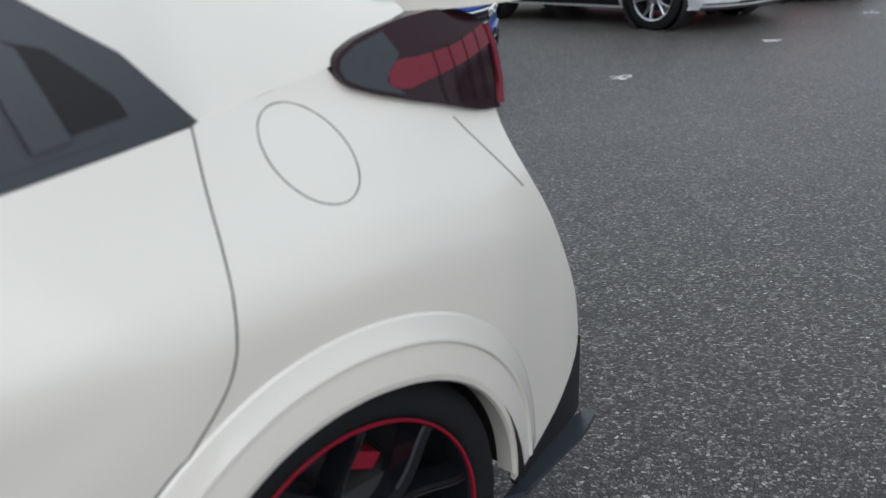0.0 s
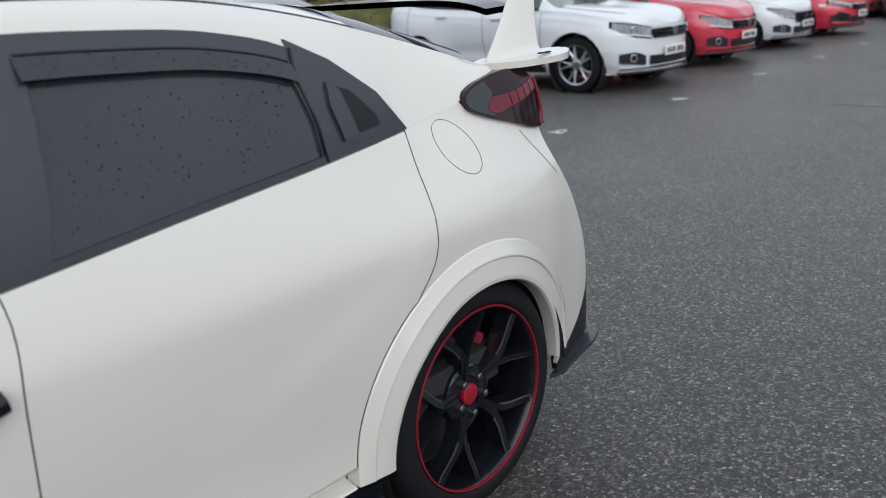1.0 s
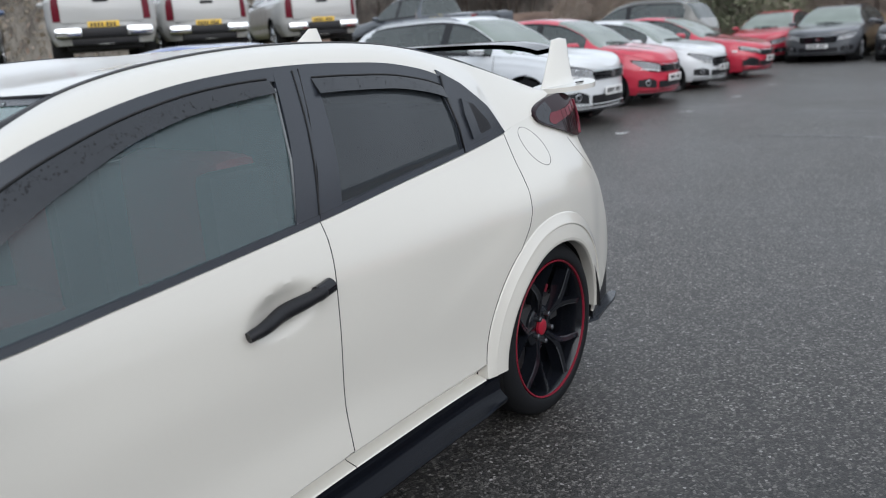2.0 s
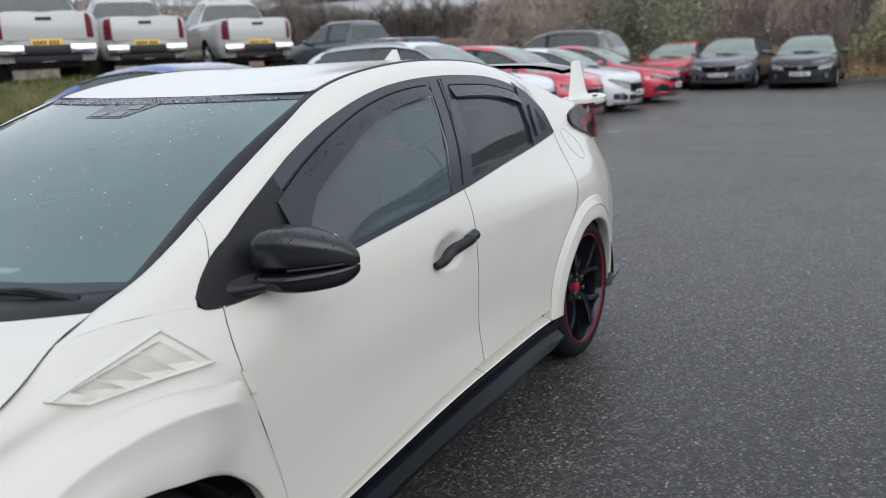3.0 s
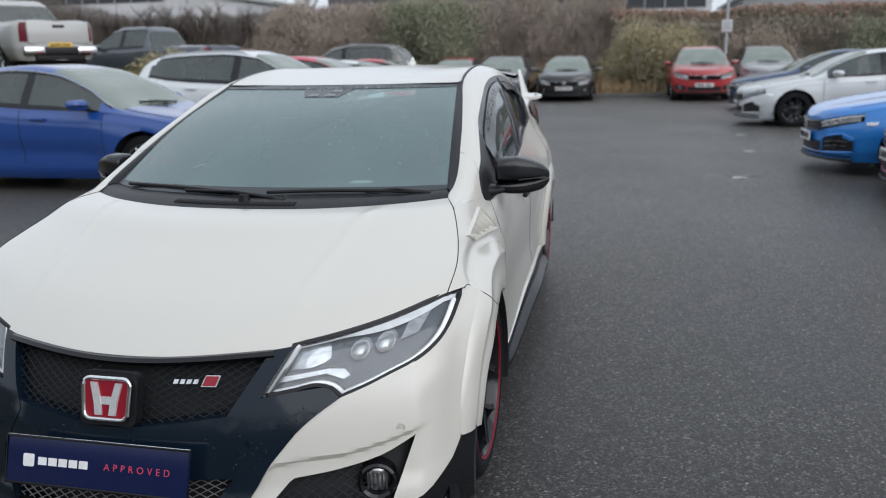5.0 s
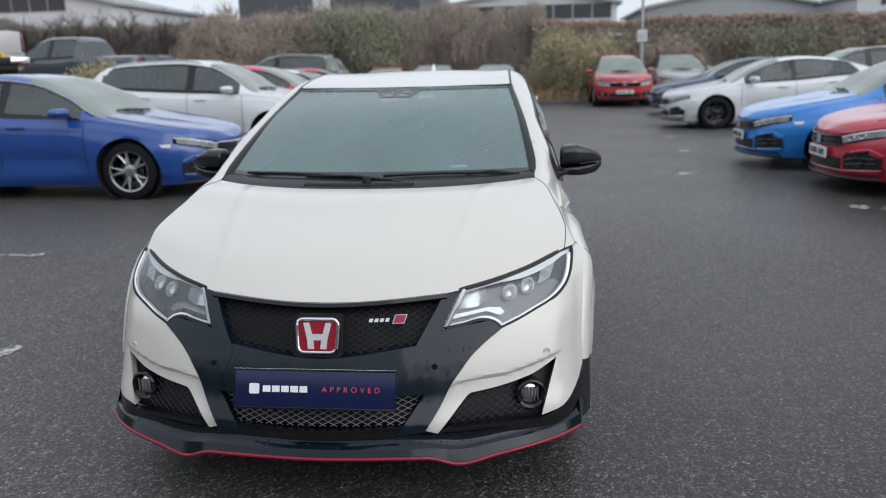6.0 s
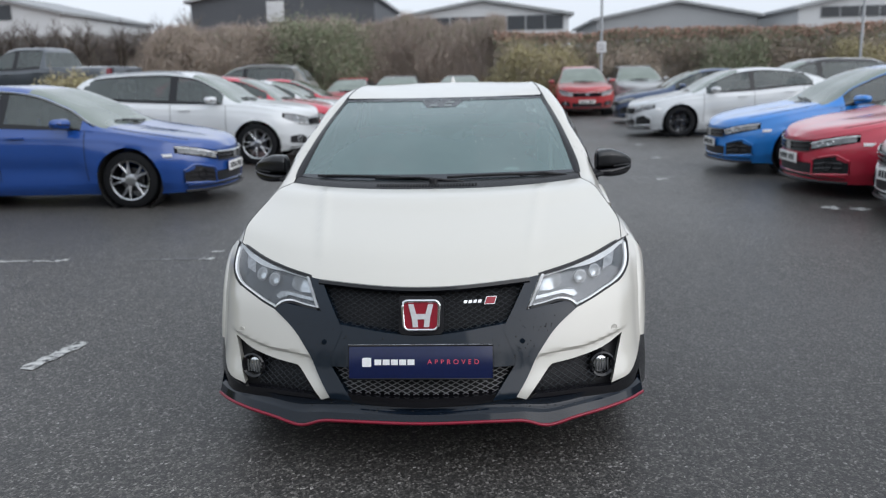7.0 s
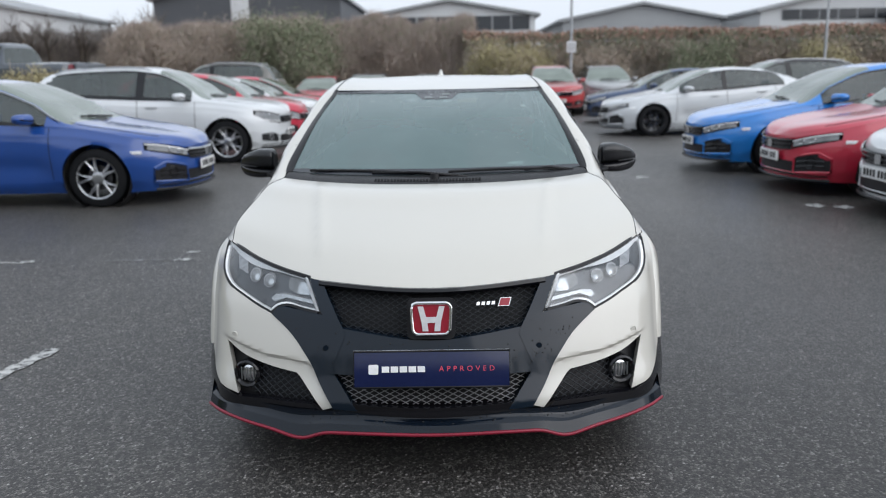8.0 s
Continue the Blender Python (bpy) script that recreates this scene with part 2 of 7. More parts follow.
def coons(bottom, top, left, right):
    """The patch between four edge curves; bottom and top run in u, left and right in v."""
    a, b, c, d = bottom(0), bottom(1), top(0), top(1)

    def at(u, v):
        return (1 - v) * bottom(u) + v * top(u) + (1 - u) * left(v) + u * right(v) - ((1 - u) * (1 - v) * a + u * (1 - v) * b + (1 - u) * v * c + u * v * d)
    return at


def join(*pieces):
    verts, faces = [], []
    for v, f in pieces:
        n = len(verts)
        verts += list(v)
        faces += [tuple(i + n for i in q) for q in f]
    return verts, faces


def flip(piece):
    return piece[0], [q[::-1] for q in piece[1]]


def mirrored(piece):
    return [(-v[0], v[1], v[2]) for v in piece[0]], [q[::-1] for q in piece[1]]


def tube(points, r, sides=6, closed=False):
    """A round rod along some points."""
    P = [Vector(p) for p in points]
    n, verts, faces = len(P), [], []
    for i, p in enumerate(P):
        a, b = (P[i - 1], P[(i + 1) % n]) if closed else (P[max(i - 1, 0)], P[min(i + 1, n - 1)])
        d = (b - a).normalized()
        side = d.cross(Vector((0, 0, 1)) if abs(d.z) < 0.9 else Vector((1, 0, 0))).normalized()
        up = side.cross(d)
        rad = r(i / max(n - 1, 1)) if callable(r) else r
        for k in range(sides):
            ang = 2 * math.pi * k / sides
            verts.append(p + rad * (math.cos(ang) * side + math.sin(ang) * up))
    for i in range(n if closed else n - 1):
        for k in range(sides):
            a, b = i * sides + k, i * sides + (k + 1) % sides
            c, d = ((i + 1) % n) * sides + (k + 1) % sides, ((i + 1) % n) * sides + k
            faces.append((a, b, c, d))
    if not closed:
        faces += [tuple(range(sides))[::-1], tuple(range((n - 1) * sides, n * sides))]
    return verts, faces


def lathe(profile, steps=48, axis="x"):
    """A turned form: profile is pairs (along the axis, radius)."""
    verts, faces, n = [], [], len(profile)
    for k in range(steps):
        a = 2 * math.pi * k / steps
        for h, r in profile:
            p = (h, r * math.cos(a), r * math.sin(a))
            verts.append(p if axis == "x" else (p[1], p[2], p[0]))
    for k in range(steps):
        q = (k + 1) % steps
        faces += [(k * n + i, q * n + i, q * n + i + 1, k * n + i + 1) for i in range(n - 1)]
    return verts, faces


def box(cx, cy, cz, sx, sy, sz, r=0.0):
    bm = bmesh.new()
    bmesh.ops.create_cube(bm, size=1.0, matrix=Matrix.Translation((cx, cy, cz)) @ Matrix.Diagonal((sx, sy, sz, 1)))
    if r:
        bmesh.ops.bevel(bm, geom=bm.edges[:], offset=r, segments=2, affect="EDGES", profile=0.6)
    v = [tuple(q.co) for q in bm.verts]
    bm.verts.index_update()
    f = [tuple(w.index for w in q.verts) for q in bm.faces]
    bm.free()
    return v, f


def slab(outline, fn, thick):
    """A closed plate: a flat outline (u, v) carried by fn(u, v, depth) to front and back."""
    n = len(outline)
    front, back = [fn(u, v, 0.0) for u, v in outline], [fn(u, v, thick) for u, v in outline]
    sides = [(i, (i + 1) % n, n + (i + 1) % n, n + i) for i in range(n)]
    return front + back, [tuple(range(n))[::-1], tuple(range(n, 2 * n))] + sides


def moved(piece, m):
    return [m @ Vector(v) for v in piece[0]], piece[1]


def put(name, piece, material, parent=None, label="", sharp=38):
    ob = put_mesh(name, piece[0], piece[1], material, parent, label)
    if sharp:
        ob.data.set_sharp_from_angle(angle=radians(sharp))
    return ob


# ---- ground ----
put_ground = grid(lambda u, v: (-400 + 800 * u, -300 + 800 * v, 0.0), 8, 8)
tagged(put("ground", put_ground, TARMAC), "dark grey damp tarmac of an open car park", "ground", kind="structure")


def step01(t):
    t = min(1.0, max(0.0, t))
    return t * t * (3 - 2 * t)


def bank_z(x, y):
    """Height of the grassed banks round the car park."""
    drop = step01((y - 16.2) / 2.4)
    west = (1.33 - 0.61 * drop) * step01((-8.2 - 2.0 * drop - x) / 2.4)
    north = 0.75 * step01((y - 26.6) / 4.0) + 1.1 * step01((y - 32) / 14)
    soil = 2.15 * step01((y - 24.5) / 9.0) * step01((-9.5 - x) / 5.0)
    high = max(west, north, soil)
    return high - 0.10 + 0.05 * noise.noise((x * 0.6, y * 0.6, 0)) * min(1, high * 3)


GRASS = mottled("rough_winter_grass", [(0.30, (0.045, 0.050, 0.018)), (0.48, (0.085, 0.085, 0.030)), (0.62, (0.12, 0.10, 0.045)), (0.8, (0.16, 0.12, 0.07))], 1.6, 0.95, bump=1.0)
SCRUB = mottled("dead_grass_and_litter", [(0.30, (0.06, 0.045, 0.028)), (0.5, (0.11, 0.075, 0.045)), (0.7, (0.17, 0.12, 0.07))], 2.2, 0.95, bump=1.0)
SOIL = mottled("red_brown_soil", [(0.30, (0.10, 0.062, 0.045)), (0.5, (0.155, 0.10, 0.075)), (0.7, (0.21, 0.15, 0.11))], 1.4, 0.95, bump=1.0)
west = grid(lambda u, v: (lambda x, y: (x, y, bank_z(x, y)))(-7.8 - 92 * u ** 2.2, -30 + 54.6 * v), 60, 60)
tagged(put("grass_bank", west, GRASS, sharp=0), "rough yellow-green grass bank beside the car park", "bank", kind="structure")
soil = grid(lambda u, v: (lambda x, y: (x, y, bank_z(x, y)))(-9.0 - 91 * u ** 1.8, 24.6 + 76 * v ** 1.6), 50, 50)
tagged(put("soil_bank", soil, SOIL, sharp=0), "bare red-brown soil bank under leafless trees", "bank", kind="structure")
north = grid(lambda u, v: (lambda x, y: (x, y, bank_z(x, y)))(-9.1 + 110 * u, 26.4 + 50 * v ** 1.6), 60, 34)
tagged(put("scrub_bank", north, SCRUB, sharp=0), "brown dead grass bank along the far edge", "bank", kind="structure")
KERB = surface("kerb_concrete", (0.16, 0.155, 0.145), 0.9, var=0.25, scale=3, bump=0.6, fine=90)
kerb = root("kerb", "weathered grey concrete kerb at the far edge", "kerb")
tagged(kerb, kind="structure")
stone = put("kerb_stone", box(0, 0, 0.05, 0.9, 0.13, 0.12, 0.012), KERB, kerb)
stone.location = (-9.0, 26.3, 0)
for i in range(1, 52):
    k = new("kerb_stone", stone.data)
    k.parent, k.location = kerb, (-9.0 + 0.915 * i, 26.3 + 0.006 * math.sin(i * 2.3), 0.004 * math.sin(i * 1.7))


def paint_mark(outline, label, material=None):
    """A worn painted mark, lying on the tarmac."""
    tagged(put("road_marking", sheet_flat(outline), material or LINE), label, "road marking", "worn bay marks", "structure")


def sheet_flat(outline):
    n = len(outline)
    return [(x, y, 0.004) for x, y in outline], [tuple(range(n))]


def strip(x0, y0, x1, y1, w, wob=0.012):
    d = Vector((x1 - x0, y1 - y0, 0))
    nrm = Vector((-d.y, d.x, 0)).normalized()
    a = [(x0 + d.x * t + nrm.x * (w / 2 + wob * math.sin(17 * t + x0)), y0 + d.y * t + nrm.y * (w / 2 + wob * math.sin(17 * t + x0))) for t in np.linspace(0, 1, 9)]
    b = [(x0 + d.x * t - nrm.x * (w / 2 + wob * math.sin(23 * t + y0)), y0 + d.y * t - nrm.y * (w / 2 + wob * math.sin(23 * t + y0))) for t in np.linspace(1, 0, 9)]
    return a + b


paint_mark(strip(-2.03, 0.55, -2.13, 0.12, 0.085), "worn white bay line on the tarmac")
paint_mark(strip(-2.00, 2.935, -2.10, 2.935, 0.06), "worn white bay corner on the tarmac")
paint_mark(strip(-1.99, 2.66, -2.11, 2.65, 0.075), "worn white bay line on the tarmac")
paint_mark(strip(-2.10, 2.65, -2.66, 2.655, 0.035), "faded remains of a white bay line", FAINT)
paint_mark(strip(-3.22, 2.67, -3.34, 2.63, 0.07), "worn white bay line on the tarmac")
paint_mark(strip(-3.33, 2.635, -3.95, 2.64, 0.045), "worn white bay line on the tarmac")
for x0, x1, y in ((-0.70, 1.65, 12.39), (-0.61, 2.23, 9.90), (2.16, 2.95, 7.38)):
    paint_mark(strip(x0, y, x1, y + 0.02, 0.06), "faded remains of a white bay line", FAINT)
for x, y in ((-2.29, 7.51), (-2.21, 9.82), (-2.24, 12.26), (-2.22, 14.52), (-2.23, 16.88), (-2.25, 19.2), (3.74, 4.72), (3.98, 4.60), (3.0, 9.9), (3.2, 12.4), (2.55, 7.2), (-0.9, 20.8)):
    paint_mark([(x + 0.085 * (1 + 0.3 * math.sin(5 * a + x)) * math.cos(a), y + 0.11 * (1 + 0.3 * math.cos(3 * a + y)) * math.sin(a)) for a in np.linspace(0, 2 * math.pi, 12, endpoint=False)], "small worn white spot of an old bay line")


# ---- the white hatchback: front axle at y = 0, nose towards -y, its left side towards +x ----
def curved(points, n=24):
    s = spline(points)
    return [tuple(float(c) for c in s(i / n)) for i in range(n + 1)]


def arc(cy, cz, r, a0, a1, n=30):
    """Points of a circle seen from the side, angles in degrees from straight ahead of the wheel, upward."""
    return [(cy - r * math.cos(radians(a0 + (a1 - a0) * i / n)), cz + r * math.sin(radians(a0 + (a1 - a0) * i / n))) for i in range(n + 1)]


def sheet(outline, step, carry, depth=0.012):
    """A panel: a flat outline cut into small cells, carried onto a surface, its rim folded inward by depth."""
    pts = [p for i, p in enumerate(outline) if math.dist(p, outline[i - 1]) > 1e-5]
    bm = bmesh.new()
    bm.faces.new([bm.verts.new((a, b, 0)) for a, b in pts])
    for k in (0, 1):
        lo, hi = min(p[k] for p in pts), max(p[k] for p in pts)
        no = Vector((1, 0, 0)) if k == 0 else Vector((0, 1, 0))
        v = lo + step * 0.53
        while v < hi:
            bmesh.ops.bisect_plane(bm, geom=bm.verts[:] + bm.edges[:] + bm.faces[:], dist=1e-6, plane_co=no * v, plane_no=no)
            v += step
    bm.verts.index_update()
    flat = [(v.co.x, v.co.y) for v in bm.verts]
    verts = [Vector(carry(a, b, 0.0)) for a, b in flat]
    faces = [tuple(v.index for v in f.verts) for f in bm.faces]
    if depth:
        low = {}
        for e in bm.edges:
            if len(e.link_faces) != 1:
                continue
            i, j = e.verts[0].index, e.verts[1].index
            for k in (i, j):
                if k not in low:
                    low[k] = len(verts)
                    verts.append(Vector(carry(*flat[k], depth)))
            faces.append((i, j, low[j], low[i]))
    bm.free()
    return verts, faces


SIDE_AHEAD = [
    (-0.36, [(0.30, 0.86), (0.45, 0.87), (0.60, 0.87), (0.70, 0.835), (0.746, 0.797)]),
    (-0.22, [(0.30, 0.865), (0.50, 0.88), (0.65, 0.885), (0.71, 0.872), (0.765, 0.838), (0.812, 0.802)]),
    (-0.10, [(0.30, 0.865), (0.50, 0.878), (0.65, 0.880), (0.74, 0.854), (0.79, 0.828), (0.83, 0.798), (0.853, 0.770)]),
    (0.05, [(0.30, 0.86), (0.50, 0.865), (0.66, 0.868), (0.74, 0.856), (0.80, 0.826), (0.85, 0.790), (0.89, 0.763), (0.920, 0.732)]),
    (0.20, [(0.30, 0.85), (0.50, 0.855), (0.66, 0.862), (0.76, 0.850), (0.82, 0.822), (0.87, 0.790), (0.93, 0.754)]),
    (0.45, [(0.26, 0.845), (0.45, 0.842), (0.62, 0.845), (0.75, 0.840), (0.83, 0.822), (0.93, 0.780)]),
    (0.90, [(0.26, 0.845), (0.38, 0.832), (0.50, 0.825), (0.65, 0.828), (0.79, 0.814), (0.88, 0.795), (0.94, 0.775)]),
]
SIDE_BEHIND = [
    (1.50, [(0.26, 0.842), (0.38, 0.826), (0.50, 0.813), (0.65, 0.816), (0.79, 0.807), (0.90, 0.780), (0.957, 0.757)]),
    (2.10, [(0.26, 0.820), (0.45, 0.803), (0.65, 0.808), (0.78, 0.806), (0.84, 0.793), (0.90, 0.768), (1.00, 0.712)]),
    (2.45, [(0.28, 0.818), (0.65, 0.820), (0.78, 0.818), (0.84, 0.805), (0.88, 0.783), (0.95, 0.738), (1.035, 0.690)]),
    (2.64, [(0.28, 0.812), (0.65, 0.819), (0.78, 0.815), (0.86, 0.792), (0.908, 0.763), (0.971, 0.722), (1.035, 0.678), (1.11, 0.650)]),
    (2.93, [(0.28, 0.776), (0.62, 0.786), (0.75, 0.780), (0.83, 0.757), (0.963, 0.694), (1.07, 0.668), (1.125, 0.640)]),
    (3.08, [(0.26, 0.738), (0.60, 0.748), (0.72, 0.744), (0.82, 0.722), (0.946, 0.668), (1.09, 0.640)]),
    (3.24, [(0.26, 0.700), (0.60, 0.708), (0.80, 0.680), (0.95, 0.600)]),
    (3.36, [(0.26, 0.645), (0.60, 0.655), (0.80, 0.615), (0.95, 0.500)]),
]
STATIONS = [(y, graph(k)) for y, k in SIDE_AHEAD + SIDE_BEHIND]


# radius of the front wheel-arch lip by angle
f_out = graph([(0, 0.505), (30, 0.503), (62, 0.498), (80, 0.494), (97, 0.502), (111, 0.527), (126, 0.570), (130, 0.587), (136, 0.565), (143, 0.533), (161, 0.503), (182, 0.490)])


def side_x(y, z):
    """Half-width of the body at y along it and height z."""
    i = sum(1 for k in STATIONS[1:-1] if k[0] <= y)
    near = range(max(0, i - 1), min(len(STATIONS), i + 3))
    x = graph([(STATIONS[i][0], STATIONS[i][1](z)) for i in near])(y)
    dish = ((y - 1.355) * 0.97 + (z - 0.785) * 0.14) / 0.125, ((z - 0.785) - (y - 1.355) * 0.14) / 0.058
    q = dish[0] ** 2 + dish[1] ** 2
    x -= 0.030 * (1 - q) ** 1.8 if q < 1 else 0
    if 1.55 < y < 2.50 and 0.30 < z < 0.95:
        fold = 0.54 + 0.29 * ((y - 1.55) / 0.90) ** 1.4
        x += 0.0045 * step01((y - 1.55) / 0.65) * step01((2.50 - y) / 0.16) * step01((fold + 0.02 - z) / 0.075) * step01((z - 0.30) / 0.26)
    if -0.36 < y < 0.42 and z > 0.6:
        r, a = math.hypot(y, z - 0.285), math.degrees(math.atan2(z - 0.285, -y))
        if 55 < a < 128:
            x -= 0.020 * math.exp(-((r - f_out(a) - 0.016) / 0.026) ** 2) * min(1, (128 - a) / 16) * min(1, (a - 55) / 12)
    return x


def side(y, z, d):
    return side_x(y, z) - d, y, z


nose_y = graph([(0.10, -0.90), (0.16, -0.938), (0.25, -0.938), (0.35, -0.90), (0.45, -0.865), (0.49, -0.850), (0.56, -0.820), (0.60, -0.793), (0.66, -0.745), (0.75, -0.60)])


def face_y(x, z):
    """The nose: how far ahead it lies at x across and height z."""
    return nose_y(z) + 0.40 * x * x + 7.0 * max(0.0, abs(x) - 0.74) ** 2


def front(x, z, d):
    return x, face_y(x, z) + d, z


crease = graph([(0.40, 0.385), (0.45, 0.403), (0.60, 0.412), (0.76, 0.446), (0.93, 0.50)])


def front_white(x, z, d):
    """The white bumper skin, stepped in under the crease."""
    s = min(1, max(0, (crease(abs(x)) - z) / 0.011))
    y = face_y(x, z)
    r, a = math.hypot(y, z - 0.285), math.degrees(math.atan2(z - 0.285, -y))
    hollow = 0.009 * math.exp(-((r - f_out(min(62, max(0, a))) - 0.038) / 0.030) ** 2) if y < 0 else 0
    return x, y + hollow + d + 0.014 * s * min(1, max(0, 0.80 - abs(x)) / 0.05), z


def bumper_x(y, z):
    """Half-width of the nose at y along the car and height z."""
    lo, hi = 0.3, 1.1
    for _ in range(26):
        m = (lo + hi) / 2
        lo, hi = (m, hi) if face_y(m, z) < y else (lo, m)
    return lo


belt_z = graph([(0.27, 0.912), (0.42, 0.884), (0.744, 0.890), (0.956, 0.905), (1.231, 0.924), (1.538, 0.946), (1.857, 0.972), (2.167, 0.996), (2.482, 1.03), (2.6, 1.045)])
belt_x = graph([(0.27, 0.782), (0.42, 0.80), (0.90, 0.787), (1.538, 0.758), (2.167, 0.704), (2.485, 0.69)])
lean = graph([(0.27, 0.66), (0.41, 0.58), (0.50, 0.50), (0.60, 0.485), (0.713, 0.468), (0.917, 0.390), (1.013, 0.374), (1.145, 0.364), (1.55, 0.356), (2.285, 0.340), (2.5, 0.31)])


def glass_x(y, z):
    h = z - belt_z(y)
    return belt_x(y) - h * lean(y) + 0.02 * math.sin(math.pi * min(1, max(0, h / 0.36)))


def house(y, z, d):
    return glass_x(y, z) - d, y, z


hero = root("hatchback", "pearl white sporty hatchback with black trim and red accents", "car")


def both(name, piece, material, label="", sharp=38):
    a = put(name, piece, material, hero, label, sharp)
    b = put(name, mirrored(piece), material, hero, label, sharp)
    return a, b


def seam(points, carry, r=0.0015, name="panel_gap"):
    both(name, tube([carry(a, b, 0.0002) for a, b in points], r, 5), GAP, sharp=0)


# arches and side panels
R_AXLE, F_AXLE, ARCH_Z = 2.60, 0.0, 0.285
door_front = curved([(0.400, 0.905), (0.387, 0.86), (0.382, 0.80), (0.386, 0.741), (0.426, 0.609), (0.470, 0.446), (0.489, 0.288)])
door_mid = curved([(1.541, 0.951), (1.544, 0.91), (1.528, 0.78), (1.513, 0.57), (1.512, 0.366)])
door_back = curved([(2.490, 1.032), (2.478, 0.97), (2.467, 0.905), (2.456, 0.85), (2.430, 0.756), (2.357, 0.6735)], 20)
door_arch = arc(R_AXLE, ARCH_Z, 0.4605, 58, 9)
sill = graph([(0.30, 0.262), (0.54, 0.271), (0.886, 0.289), (1.49, 0.312), (2.14, 0.298)])


def along(fn, y0, y1, n=24):
    return [(y0 + (y1 - y0) * i / n, fn(y0 + (y1 - y0) * i / n)) for i in range(n + 1)]


ledge_h = graph([(0.48, 0.016), (0.80, 0.030), (1.10, 0.044), (1.50, 0.052), (2.14, 0.060)])
door_crease = lambda y: sill(y) + ledge_h(y)
ledge = [(1.0, 0.0), (0.90, -0.004), (0.46, -0.034), (0.38, -0.036), (0.33, -0.032), (0.20, -0.002), (0.14, 0.002), (0.0, -0.008), (-0.08, -0.014)]


def door_foot(y0, y1):
    """The undercut and the bright ledge along the bottom of a door."""
    def at(u, v):
        y = y0 + (y1 - y0) * u
        i = min(int(v * (len(ledge) - 1) + 1e-9), len(ledge) - 2)
        t = v * (len(ledge) - 1) - i
        h, o = ledge[i][0] + (ledge[i + 1][0] - ledge[i][0]) * t, ledge[i][1] + (ledge[i + 1][1] - ledge[i][1]) * t
        return side_x(y, door_crease(y)) + o * min(1, 0.15 + (y - 0.46) / 0.40), y, sill(y) + h * ledge_h(y)
    return grid(at, 30, 2 * (len(ledge) - 1))


front_door_edge = along(belt_z, 0.400, 1.541) + door_mid[1:] + along(door_crease, 1.512, 0.489)[1:] + door_front[::-1][1:]
both("front_door", join(sheet(front_door_edge, 0.0115, side), door_foot(0.489, 1.5105)), WHITE, sharp=24)
rear_door_edge = along(belt_z, 1.541, 2.490) + door_back[1:] + door_arch[1:] + along(door_crease, 2.138, 1.512)[0:] + door_mid[::-1][1:]
both("rear_door", join(sheet(rear_door_edge, 0.022, side), door_foot(1.5135, 2.138)), WHITE, sharp=24)
both("door_tab", sheet([(0.376, 0.758), (0.392, 0.751), (0.414, 0.700), (0.394, 0.702)], 0.02, lambda y, z, d: side(y, z, d - 0.004 - 0.10 * (0.758 - z)), 0.01), WHITE)
seam(door_front, side), seam(door_mid, side), seam(door_back + door_arch[1:], side)

lamp_low = curved([(2.720, 1.062), (2.728, 1.046), (2.760, 1.030), (2.82, 1.010), (2.90, 0.988), (3.00, 0.960), (3.042, 0.955)])
lamp_top = curved([(2.720, 1.066), (2.728, 1.080), (2.760, 1.097), (2.82, 1.112), (2.89, 1.122), (3.005, 1.113), (3.046, 1.085)])
quarter = door_back[::-1] + curved([(2.50, 1.036), (2.62, 1.052), (2.716, 1.066)], 6)[1:] + lamp_low[1:] + curved([(3.042, 0.955), (3.046, 0.93), (3.066, 0.86), (3.113, 0.77), (3.172, 0.65), (3.222, 0.52), (3.228, 0.42), (3.17, 0.345), (3.08, 0.29), (2.975, 0.262)], 30)[1:] + arc(R_AXLE, ARCH_Z, 0.40, 175, 60)[0:]
both("rear_quarter_panel", sheet(quarter, 0.016, side), WHITE)
both("boot_gap", tube([side(y, z, 0) for y, z in curved([(2.926, 0.962), (2.98, 0.90), (3.05, 0.822)])], 0.0020, 5), surface("grey_gap", (0.33, 0.32, 0.30), 0.7), sharp=0)
both("fuel_flap_gap", tube([side(2.637 + 0.063 * math.cos(t) + 0.018 * math.sin(t), 0.970 - 0.034 * math.cos(t) + 0.057 * math.sin(t), 0.0004) for t in np.linspace(0, 2 * math.pi, 48, endpoint=False)], 0.0012, 5, True), GAP, sharp=0)


def flare(axle, rings, a0, a1, base, fade, n=90):
    """A wheel-arch lip: rings of (radius by angle, distance proud of the body) carried round the arch."""
    def at(u, v):
        a = a0 + (a1 - a0) * u
        k = int(round(v * (len(rings) - 1)))
        r, out = rings[k][0](a), rings[k][1]
        y, z = axle - r * math.cos(radians(a)), ARCH_Z + r * math.sin(radians(a))
        return base(y, max(z, 0.26), a, r) + out * (fade(a) if out > 0 else 1), y, z
    return grid(at, n, len(rings) - 1)


between = lambda a, b, t: (lambda g: a(g) + (b(g) - a(g)) * t)
less = lambda a, d: (lambda g: a(g) - d)
r_out, r_ridge, r_edge = (lambda a: 0.458), (lambda a: 0.417), (lambda a: 0.357)
rear_rings = [(less(r_out, -0.004), -0.035), (r_out, 0.0005), (less(r_out, 0.004), 0.0035), (between(r_out, r_ridge, 0.5), 0.009), (less(r_ridge, -0.004), 0.0165), (r_ridge, 0.0168), (less(r_ridge, 0.004), 0.0125), (between(r_ridge, r_edge, 0.5), 0.017), (less(r_edge, -0.010), 0.019), (r_edge, 0.017), (less(r_edge, 0.004), 0.010), (less(r_edge, 0.005), -0.028)]
